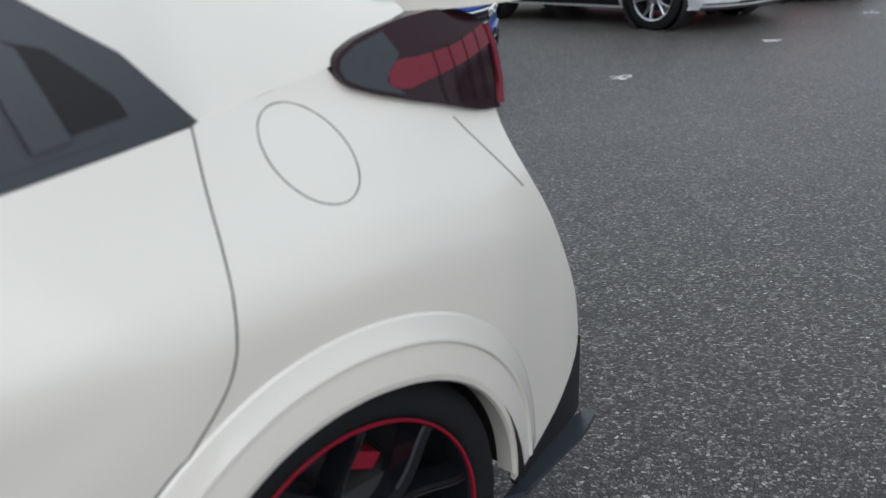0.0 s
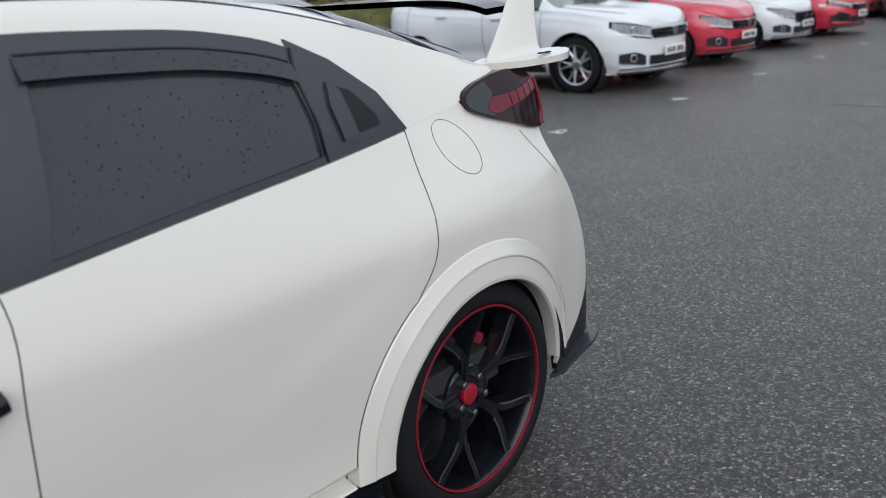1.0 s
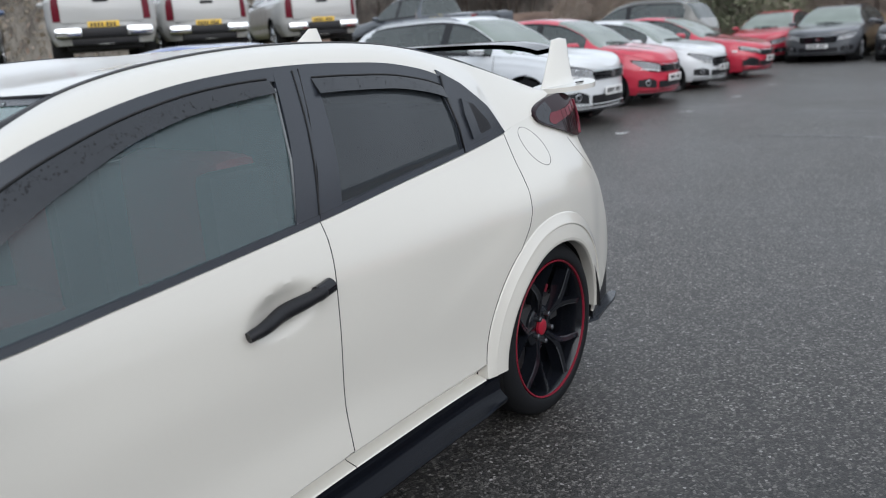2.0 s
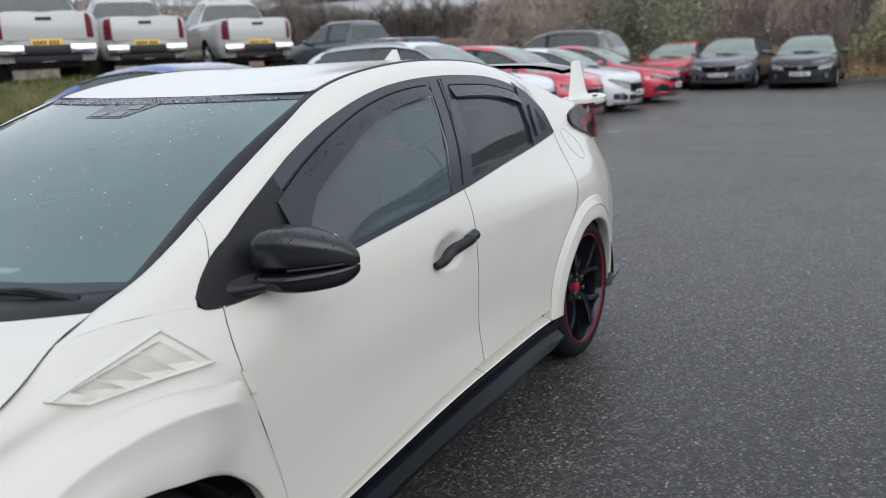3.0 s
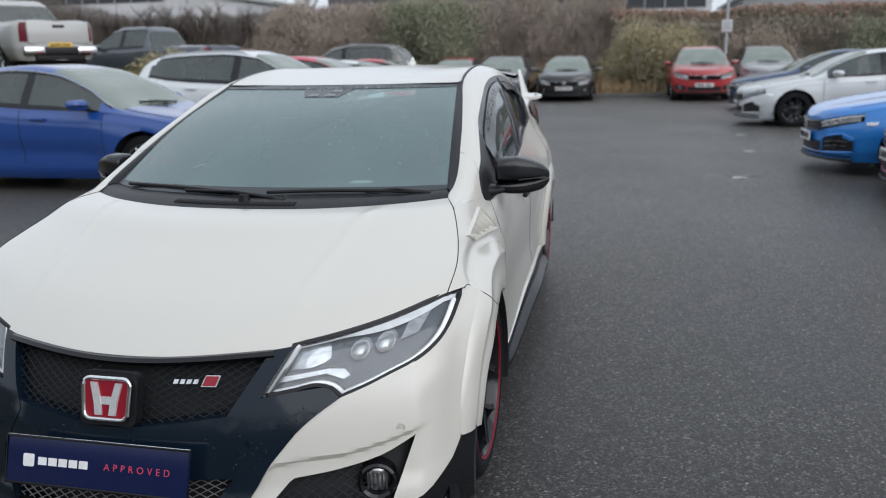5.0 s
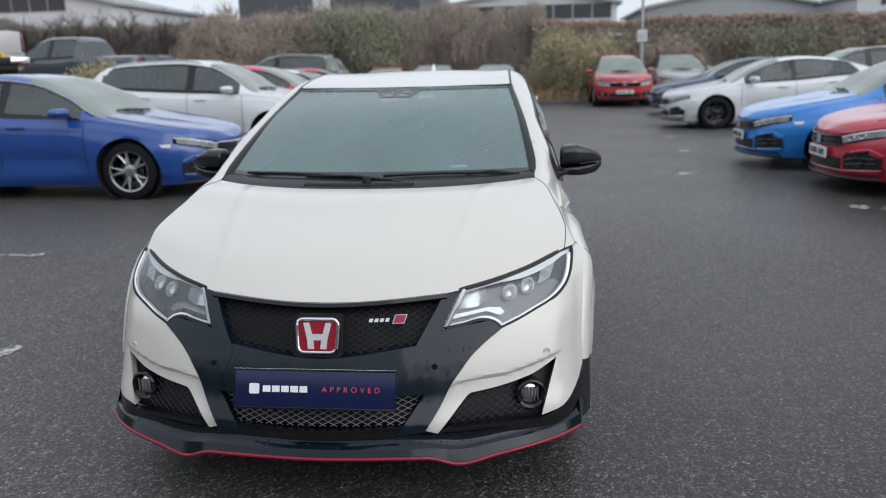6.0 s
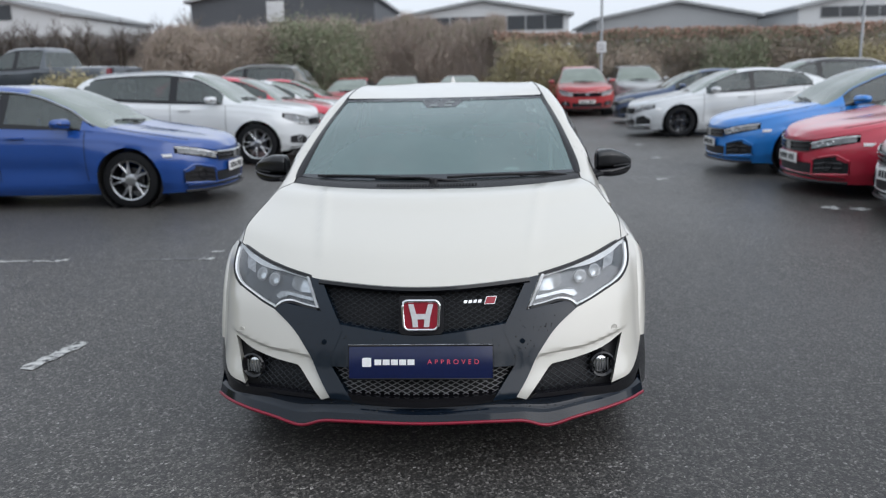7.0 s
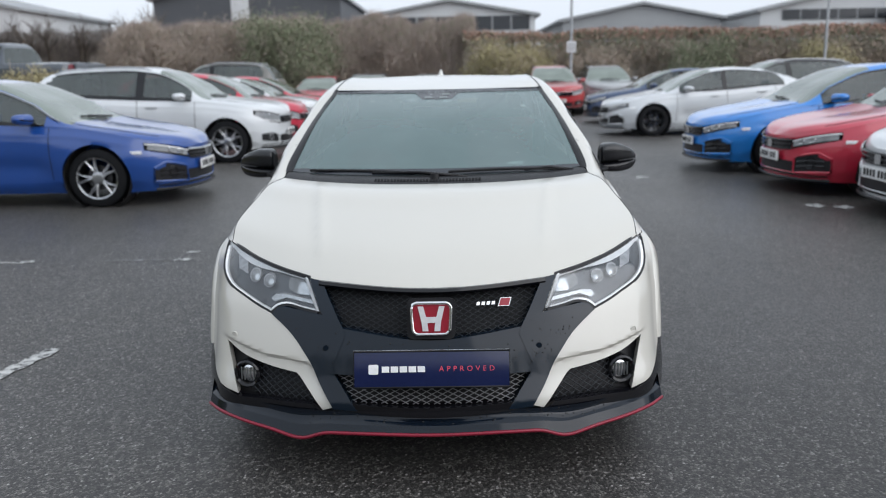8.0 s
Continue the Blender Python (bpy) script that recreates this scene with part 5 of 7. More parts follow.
# black side skirts
SKIRT = surface("gloss_black_skirt", (0.005, 0.006, 0.009), 0.20, bump=0.1, fine=400, spec=0.13)
prof = [(-0.030, 0.004), (-0.004, -0.006), (-0.010, -0.038), (-0.005, -0.050), (0.016, -0.062), (0.036, -0.070), (0.040, -0.077), (0.030, -0.090), (-0.05, -0.104)]
def skirt(u, v):
    y = 0.47 + 1.74 * u
    i = min(int(v * (len(prof) - 1) + 1e-9), len(prof) - 2)
    t = v * (len(prof) - 1) - i
    o, h = prof[i][0] + (prof[i + 1][0] - prof[i][0]) * t, prof[i][1] + (prof[i + 1][1] - prof[i][1]) * t
    k = min(1, u * 14) * min(1, (1 - u) * 9 + 0.3)
    o *= (0.45 + 0.55 * min(1.0, 1.6 * u)) if o > 0 else 1.0
    return side_x(y, 0.30) + o * (0.4 + 0.6 * k), y, sill(y) + h
both("side_skirt", grid(skirt, 60, 16), SKIRT)

# wheels
RIM_RED = surface("dark_red_rim_edge", (0.21, 0.006, 0.021), 0.4)
SATIN = surface("satin_spoke", (0.10, 0.105, 0.115), 0.22, 0.7)


def hero_wheel(x, y, s, caliper, turn):
    z, r, rim = 0.318, 0.320, 0.251
    at = Matrix.Translation((s * x, y, z)) @ Matrix.Diagonal((s, 1, 1, 1))
    wheel = put("wheel", moved(lathe([(-0.22, rim * 0.97), (-0.12, rim * 0.90), (-0.05, rim * 0.93), (-0.012, rim * 0.955), (-0.004, rim * 0.975)], 64), at), DARK_ALLOY, hero)
    put("tyre", moved(lathe([(-0.235, rim), (-0.245, r * 0.9), (-0.225, r * 0.985), (-0.19, r), (-0.05, r), (-0.022, r * 0.985), (-0.004, r * 0.94), (0.004, r * 0.88), (0.006, rim * 1.05), (0.003, rim * 1.02), (-0.004, rim * 1.0)], 80), at), RUBBER, wheel)
    put("rim_edge", moved(lathe([(-0.004, rim * 0.972), (0.002, rim * 0.976), (0.003, rim * 0.990), (-0.001, rim * 0.998)], 80), at), RIM_RED, wheel, "red painted rim edge")
    pieces, shiny = [], []
    for k in range(5):
        base = 2 * math.pi * k / 5 + turn
        for sg in (-1, 1):
            def spoke(u, v, sg=sg, base=base):
                """One half of a forked spoke: both halves share the arm near the hub and part half-way out."""
                rad = 0.045 + (rim * 0.968 - 0.045) * u
                ang = base + sg * (0.05 * (1 - u) + 0.30 * step01((u - 0.22) / 0.78) + 0.03 * u)
                wide = 0.016 - 0.0035 * u
                q = (v - 0.5) * 2
                h = -0.024 - 0.022 * (1 - u) ** 1.5 + 0.014 * u - 0.004 * q * sg - 0.045 * (abs(q) > 0.9)
                return h, rad * math.cos(ang) - q * wide * math.sin(ang), rad * math.sin(ang) + q * wide * math.cos(ang)
            pieces.append(grid(spoke, 14, 6))
            def flank(u, v, sg=sg, spoke=spoke):
                p = Vector(spoke(0.42 + 0.56 * u, 0.5 + sg * (0.44 - 0.20 * v)))
                return p + Vector((0.0015, 0, 0))
            shiny.append(grid(flank, 8, 2))
    pieces.append(lathe([(-0.09, 0.085), (-0.055, 0.080), (-0.046, 0.066), (-0.050, 0.03), (-0.050, 0.0)], 32))
    put("rim", moved(join(*pieces), at), DARK_ALLOY, wheel, "black split-spoke alloy rim", 40)
    for piece in shiny:
        put("spoke_flank", moved(piece, at), SATIN, wheel)
    put("centre_cap", moved(lathe([(-0.052, 0.030), (-0.040, 0.029), (-0.036, 0.022), (-0.036, 0.0)], 28), at), RED, wheel)
    for k in range(5):
        a = 2 * math.pi * k / 5 + 0.98
        put("wheel_nut", moved(lathe([(-0.05, 0.010), (-0.028, 0.010), (-0.025, 0.006), (-0.025, 0.0)], 10), at @ Matrix.Translation((0, 0.052 * math.cos(a), 0.052 * math.sin(a)))), SATIN, wheel)
    put("brake_disc", moved(lathe([(-0.115, 0.06), (-0.11, 0.165), (-0.135, 0.168)], 48), at), DISC, wheel)
    put("dust_shield", moved(lathe([(-0.175, 0.0), (-0.180, rim * 0.94)], 48), at), GAP, wheel)
    block = [(-0.12 + 0.05 * (q[0] + 0.5), (0.150 + 0.032 * q[1]) * math.cos(caliper + q[2] * 0.50), (0.150 + 0.032 * q[1]) * math.sin(caliper + q[2] * 0.50)) for q in box(0, 0, 0, 1, 1, 1, 0.15)[0]]
    put("brake_caliper", moved((block, box(0, 0, 0, 1, 1, 1, 0.15)[1]), at), RIM_RED, wheel, "red brake caliper")
    high = 1.08 if y < 1 else 1.0
    put("wheel_liner", join(*[grid(lambda u, v, b=b: (s * (x + 0.015 - (0.36 if b else 0.36 * v)), y - (0.362 * (1 - v) if b else 0.362) * math.cos(math.pi * (-0.08 + (high + 0.08) * u)), 0.295 + (0.362 * (1 - v) if b else 0.362) * math.sin(math.pi * (-0.08 + (high + 0.08) * u))), 32, 1) for b in (0, 1)]), GAP, hero)
for s in (1, -1):
    hero_wheel(0.790, R_AXLE, s, 1.1, 0.50)
    hero_wheel(0.855, F_AXLE, s, 2.4, 0.18)
put("underbody", box(0, 1.12, 0.22, 1.35, 3.2, 0.08, 0.02), GAP, hero)

# cabin
put("dashboard", grid(lambda u, v: ((2 * u - 1) * 0.66, 0.16 + 0.62 * v + 0.10 * (2 * u - 1) ** 2, 0.885 + 0.035 * math.sin(math.pi * v) - 0.16 * max(0, v - 0.75) * 4), 20, 14), CABIN, hero)
put("cabin_floor", box(0, 1.55, 0.36, 1.45, 2.4, 0.1), CABIN, hero)
put("rear_bench", join(box(0, 2.15, 0.58, 1.25, 0.55, 0.22, 0.06), box(0, 2.45, 0.86, 1.22, 0.16, 0.55, 0.06)), CABIN, hero)
put("headlining", grid(lambda u, v: (Vector(roof(0.03 + 0.94 * u, 0.04 + 0.92 * v)) + Vector((0, 0, -0.03))), 12, 12), surface("grey_headlining", (0.05, 0.05, 0.052), 0.9), hero)
for s in (-1, 1):
    seat = put("seat", join(box(s * 0.36, 1.16, 0.58, 0.50, 0.52, 0.16, 0.05), box(s * 0.36, 1.47, 0.84, 0.44, 0.15, 0.56, 0.06)), SEAT_RED, hero, "red suede bucket seat")
    for w in (-0.23, 0.23):
        put("bolster", box(s * 0.36 + w, 1.44, 0.84, 0.07, 0.2, 0.5, 0.03), CABIN, seat)
    put("headrest", box(s * 0.36, 1.52, 1.17, 0.27, 0.10, 0.18, 0.04), CABIN, seat)
    both("door_card", grid(lambda u, v: (0.735 - 0.01 * v, 0.5 + 1.9 * u, 0.42 + 0.50 * v), 8, 4), CABIN) if s > 0 else None
wheel_c = Matrix.Translation((-0.36, 0.80, 0.86)) @ pose(0, 0, 0, 65)
sw = put("steering_wheel", moved(tube([(0.18 * math.cos(t), 0.18 * math.sin(t), 0) for t in np.linspace(0, 2 * math.pi, 36, endpoint=False)], 0.014, 8, True), wheel_c), CABIN, hero)
put("steering_hub", moved(box(0, 0, -0.01, 0.16, 0.12, 0.05, 0.02), wheel_c), CABIN, sw)
sensor = put("sensor_housing", grid(lambda u, v: Vector(scr(0.5 + (u - 0.5) * (0.130 + 0.090 * v), 0.815 + 0.150 * v)) + Vector((0, -0.0006, 0.0015)), 6, 6), TRIM, hero, "black camera housing behind the screen")
PALE_PANE = surface("grey_window", (0.13, 0.15, 0.15), 0.3)
for dx, dv in ((-0.042, 0.0), (0.034, 0.0), (0.048, 0.062)):
    put("sensor_window", grid(lambda u, v, dx=dx, dv=dv: Vector(scr(0.5 + (dx + (u - 0.5) * 0.055 * (1 - 0.35 * v)) / 1.15, 0.826 + dv + 0.042 * v)) + Vector((0, -0.0010, 0.0026)), 2, 2), PALE_PANE, sensor)
put("rear_mirror", box(0, 0.83, 1.185, 0.24, 0.03, 0.06, 0.015), CABIN, hero)
put("paper_slip", grid(lambda u, v: Vector(scr(0.735 + 0.055 * u + 0.008 * v, 0.085 + 0.018 * v)) + Vector((0, 0.004, -0.007)), 4, 2), surface("paper", (0.92, 0.92, 0.90), 0.8), hero, "white paper slip on the dashboard")


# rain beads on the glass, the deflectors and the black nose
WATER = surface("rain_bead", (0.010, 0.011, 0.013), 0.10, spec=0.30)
# pale base colour stands in for the sky glint in beads on the screen
WATER_LIT = surface("lit_rain_bead", (0.40, 0.46, 0.46), 0.08)
beads = np.random.default_rng(12)


def drizzle(spot, n, r0, r1, material):
    """Low domes of water scattered over a surface spot(u, v)."""
    pieces = []
    for u, v in beads.random((n, 2)):
        u, v = 0.01 + 0.98 * u, 0.01 + 0.98 * v
        p = Vector(spot(u, v))
        a, b = Vector(spot(u + 0.004, v)) - p, Vector(spot(u, v + 0.004)) - p
        if a.length < 1e-6 or b.length < 1e-6:
            continue
        a.normalize()
        no = a.cross(b).normalized()
        if no.dot(p - Vector((0, 1.2, 0.5))) < 0:
            no = -no
        b = no.cross(a)
        r = r0 + (r1 - r0) * beads.random() ** 3
        ring = [p + r * (math.cos(k * math.pi / 3) * a + math.sin(k * math.pi / 3) * b) for k in range(6)]
        mid = [p + 0.65 * r * (math.cos(k * math.pi / 3) * a + math.sin(k * math.pi / 3) * b) + no * r * 0.34 for k in range(6)]
        pieces.append((ring + mid + [p + no * r * 0.45], [(k, (k + 1) % 6, 6 + (k + 1) % 6, 6 + k) for k in range(6)] + [(6 + k, 6 + (k + 1) % 6, 12) for k in range(6)]))
    tagged(put("rain", join(*pieces), material, hero, sharp=0), kind="stuff")


proud = lambda y, z: 0.0045 + 0.014 * min(1, max(0, (inner(y, 0.036) - z) / 0.05))
for s in (1, -1):
    def shade(y0, y1, low):
        def at(u, v):
            y = y0 + (y1 - y0) * u
            z = inner(y, 0.038 + (low - 0.038) * v)
            p = house(y, z, -proud(y, z))
            return s * p[0], p[1], p[2]
        return at
    drizzle(shade(0.78, 1.52, 0.064), 300, 0.0009, 0.0034, WATER)
    drizzle(shade(1.69, 2.20, 0.068), 110, 0.0009, 0.0030, WATER)
    drizzle(lambda u, v: (s * house(1.66 + 0.54 * u, 0, 0)[0] * 0 + s * (glass_x(1.66 + 0.54 * u, belt_z(1.66 + 0.54 * u) + 0.04 + 0.18 * v) - 0.005), 1.66 + 0.54 * u, belt_z(1.66 + 0.54 * u) + 0.04 + 0.18 * v), 240, 0.0008, 0.0024, WATER)
    drizzle(lambda u, v: (s * (glass_x(0.85 + 0.62 * u, belt_z(0.85 + 0.62 * u) + 0.05 + 0.20 * v) - 0.005), 0.85 + 0.62 * u, belt_z(0.85 + 0.62 * u) + 0.05 + 0.20 * v), 60, 0.0005, 0.0012, WATER)
    drizzle(lambda u, v: (lambda q: (s * q[0], q[1], q[2]))(mirror_shell(math.pi * (1.0 - 0.75 * u), 0.06 + 0.80 * v, m_cut, m_top)), 150, 0.001, 0.003, WATER)
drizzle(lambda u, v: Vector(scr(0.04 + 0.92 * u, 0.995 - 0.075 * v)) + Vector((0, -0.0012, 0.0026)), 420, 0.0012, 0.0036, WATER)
# beads painted pale, as if catching light, over the upper and left screen
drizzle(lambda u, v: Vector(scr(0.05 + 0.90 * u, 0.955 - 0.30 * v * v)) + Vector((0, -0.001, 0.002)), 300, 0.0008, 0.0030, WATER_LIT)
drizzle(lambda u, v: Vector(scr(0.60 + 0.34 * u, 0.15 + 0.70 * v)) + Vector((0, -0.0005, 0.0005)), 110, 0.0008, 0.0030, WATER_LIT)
for s in (1, -1):
    drizzle(lambda u, v: front(s * (0.33 + (0.078 + 0.85 * 0.15 * v) * u), 0.395 + 0.15 * v, -0.002), 70, 0.0010, 0.0034, WATER)
drizzle(lambda u, v: front(-0.30 + 0.60 * u, 0.405 + 0.078 * v, 0.0), 120, 0.0012, 0.0038, WATER)
drizzle(lambda u, v: S2(0.03 + 0.94 * u) * (1 - v) + B2(0.03 + 0.94 * u) * v + np.array((0, 0.012 * math.sin(math.pi * v), -0.004 * math.sin(math.pi * v))), 260, 0.0014, 0.0050, WATER)


# ---- parked vehicles ----
CAR_GLASS = pane_glass("parked_car_glass", (0.30, 0.35, 0.33), mist=0.10)
CAR_SCREEN = pane_glass("fogged_screen", (0.35, 0.42, 0.38), mist=0.34, mist_col=(0.60, 0.70, 0.62))
LAMP_CLEAR = surface("clear_lamp", (0.36, 0.375, 0.39), 0.16, 0.2, var=0.3, scale=9)
PLATE_WHITE = surface("white_plate", (0.75, 0.75, 0.74), 0.4)
PLATE_YELLOW = surface("yellow_plate", (0.75, 0.48, 0.05), 0.4)
PLATE_INK = surface("plate_ink", (0.02, 0.02, 0.022), 0.5)

# length ahead of the front axle, wheelbase, tail, width, height, wheel radius, cowl, screen top, rear glass from and to, middle pillar, side glass end
FORMS = {
    "liftback": dict(fo=0.94, wb=2.70, ro=0.86, W=1.80, H=1.42, r=0.325, cowl=0.26, screen=1.22, rear=(2.40, 3.20), mid=1.50, end=2.72, z0=0.16,
                  top=[(-0.94, 0.62), (-0.86, 0.71), (-0.5, 0.80), (0.26, 0.93), (0.75, 1.19), (1.22, 1.37), (1.70, 1.42), (2.30, 1.37), (2.85, 1.22), (3.20, 1.09), (3.45, 1.03), (3.56, 0.90)],
                  belt=[(-0.94, 0.60), (-0.5, 0.74), (0.26, 0.88), (1.5, 0.94), (2.72, 1.03), (3.25, 1.02), (3.56, 0.88)]),
    "suv": dict(fo=0.86, wb=2.63, ro=0.87, W=1.84, H=1.60, r=0.350, cowl=0.28, screen=1.12, rear=(3.00, 3.30), mid=1.42, end=2.98, z0=0.22,
                top=[(-0.86, 0.78), (-0.78, 0.90), (-0.4, 0.98), (0.28, 1.06), (0.75, 1.35), (1.12, 1.53), (1.7, 1.60), (2.5, 1.57), (3.0, 1.48), (3.3, 1.16), (3.50, 0.92)],
                belt=[(-0.86, 0.76), (-0.4, 0.90), (0.28, 1.00), (1.5, 1.05), (2.6, 1.12), (3.0, 1.18), (3.3, 1.08), (3.50, 0.90)]),
    "hatch": dict(fo=0.80, wb=2.53, ro=0.68, W=1.73, H=1.50, r=0.31, cowl=0.15, screen=1.05, rear=(2.62, 3.0), mid=1.38, end=2.62, z0=0.18,
                  top=[(-0.80, 0.68), (-0.72, 0.82), (-0.3, 0.93), (0.15, 0.99), (0.6, 1.26), (1.05, 1.44), (1.6, 1.50), (2.3, 1.46), (2.7, 1.36), (3.05, 1.0), (3.21, 0.85)],
                  belt=[(-0.80, 0.66), (-0.3, 0.85), (0.15, 0.92), (1.4, 0.96), (2.6, 1.05), (3.0, 0.98), (3.21, 0.83)]),
    "pickup": dict(fo=1.0, wb=3.08, ro=1.22, W=1.84, H=1.80, r=0.385, cowl=0.35, screen=1.05, rear=(2.25, 2.40), mid=1.45, end=2.22, z0=0.36,
                   top=[(-1.0, 0.92), (-0.9, 1.05), (-0.2, 1.15), (0.35, 1.22), (1.05, 1.70), (1.4, 1.79), (2.1, 1.78), (2.24, 1.70), (2.42, 1.24), (4.2, 1.22), (4.3, 1.20)],
                   belt=[(-1.0, 0.90), (-0.2, 1.08), (0.35, 1.16), (1.5, 1.18), (2.4, 1.21), (4.2, 1.20), (4.3, 1.18)]),
}


def car_form(f):
    """surf(y, k): the body's skin at y along it; k runs over the section's corners from 0 (belly) to 8 (roof middle)."""
    top, belt = graph(f["top"]), graph(f["belt"])
    y0, y1, half = -f["fo"], f["wb"] + f["ro"], f["W"] / 2
    square = f.get("square", 0.0)

    def plan(y):
        a, b = min(1, max(0, y - y0) / 0.75), min(1, max(0, y1 - y) / 0.55)
        nose = (1 - (1 - a) ** 2.6) ** 0.4545
        tail = (1 - (1 - b) ** 3) ** 0.42
        return half * nose * (0.86 + 0.14 * tail if square else tail)

    def section(y):
        w, zc, z0 = plan(y), top(y), f["z0"]
        zb = min(belt(y), zc - 0.012)
        t = min(1, max(0, (zc - zb - 0.06) / (f["H"] * 0.93 - zb)))
        zr = zb + (zc - zb) * (0.55 + 0.33 * min(1, t * 2.5))
        xr = w * (0.90 - 0.235 * t)
        return [(0, z0), (w * 0.9, z0), (w * 0.965, z0 + 0.11), (w, 0.42 * zb + 0.14), (w * 0.995, zb - 0.15), (w * 0.955, zb), (xr, zr), (xr * 0.82, zr + (zc - zr) * 0.62), (0, zc)]

    def surf(y, k, out=0.0):
        s = section(y)
        i = min(int(k), 7)
        t = k - i
        p = s[i][0] + (s[i + 1][0] - s[i][0]) * t, s[i][1] + (s[i + 1][1] - s[i][1]) * t
        if 2 <= k <= 5:
            full = step01((plan(y) / half - 0.72) / 0.25)
            bulge = 0.02 * math.sin(math.pi * (k - 2) / 3) * min(1, plan(y) / half)
            hollow = 0.034 * math.exp(-((k - 2.75) / 0.42) ** 2) * step01((y - 0.42) / 0.25) * step01((f["wb"] - 0.42 - y) / 0.25)
            shoulder = 0.014 * math.exp(-((k - 4.42) / 0.16) ** 2) * step01((y + 0.55) / 0.4)
            flared = 0.022 * sum(math.exp(-(((y - ax) / 0.50) ** 4)) for ax in (0.0, f["wb"])) * step01((4.3 - k) / 0.8)
            p = p[0] + bulge - 0.006 + full * (shoulder + flared - hollow), p[1]
        if k > 6:
            p = p[0], p[1] + 0.018 * math.sin(math.pi * (k - 6) / 2)
        n = (1, 0) if k < 5.2 else ((0.85, 0.5) if k < 6 else (0.15, 1))
        return p[0] + out * n[0], y, p[1] + out * n[1]

    def nose(share, z, out=0.012):
        q = 1 - max(0.0, 1 - abs(share) ** 2.2) ** (1 / 2.6)
        return half * share * 0.985 + (0.006 if share > 0 else -0.006), y0 + 0.75 * q - out, z
    return surf, plan, nose, y0, y1


def wheel_parts(parent, x, y, z, r, spokes, alloy, side, width=0.22, rim_share=0.70, twin=True):
    """A wheel with its tyre and spoked rim; side is +1 or -1, outward along x."""
    rim = r * rim_share
    at = Matrix.Translation((x, y, z)) @ Matrix.Diagonal((side, 1, 1, 1))
    barrel = lathe([(-width + 0.02, rim * 0.96), (-0.03, rim * 0.93), (-0.005, rim * 1.0), (0.0, rim * 1.02)], 40)
    wheel = put("wheel", moved(barrel, at), BLACK, parent)
    tyre = lathe([(-width, rim * 1.0), (-width - 0.008, r * 0.86), (-width + 0.012, r * 0.975), (-width + 0.045, r), (-0.045, r), (-0.012, r * 0.975), (0.008, r * 0.86), (0.004, rim * 1.03), (-0.012, rim * 1.0)], 48)
    put("tyre", moved(tyre, at), RUBBER, wheel)
    pieces = []
    for k in range(spokes):
        base = 2 * math.pi * k / spokes
        for off in ((-0.16, 0.16) if twin else (0,)):
            a0, a1 = base + off * 0.55, base + off * 1.5
            def strip(u, v, a0=a0, a1=a1):
                rad = 0.045 + (rim * 0.97 - 0.045) * u
                ang = a0 + (a1 - a0) * u
                wide = (0.022 - 0.008 * u) if twin else (0.04 - 0.012 * u)
                s = (v - 0.5) * 2 * wide
                h = -0.012 - 0.028 * (1 - u) ** 2 + 0.012 * (1 - abs(2 * v - 1)) - (0.02 if v in (0, 1) else 0)
                return h, rad * math.cos(ang) - s * math.sin(ang), rad * math.sin(ang) + s * math.cos(ang)
            pieces.append(grid(strip, 4, 4))
    pieces.append(lathe([(-0.05, 0.075), (-0.028, 0.07), (-0.02, 0.055), (-0.022, 0.0)], 20))
    pieces.append(lathe([(-0.03, rim * 0.94), (-0.004, rim * 0.95), (0.002, rim * 1.01)], 40))
    put("rim", moved(join(*pieces), at), alloy, wheel, "spoked alloy rim")
    put("brake_disc", moved(lathe([(-0.09, 0.0), (-0.085, r * 0.42), (-0.10, r * 0.42)], 24), at), DISC, wheel)
    return wheel


def plate_part(parent, m, material):
    pl = put("number_plate", moved(box(0, 0, 0, 0.52, 0.012, 0.112, 0.003), m), material, parent, "plain number plate")
    bars = [box(-0.20 + 0.058 * i + (0.03 if i > 3 else 0), -0.0085, 0, 0.036, 0.003, 0.066) for i in range(7)]
    for bar in bars:
        put("plate_bar", moved(bar, m), PLATE_INK, pl)


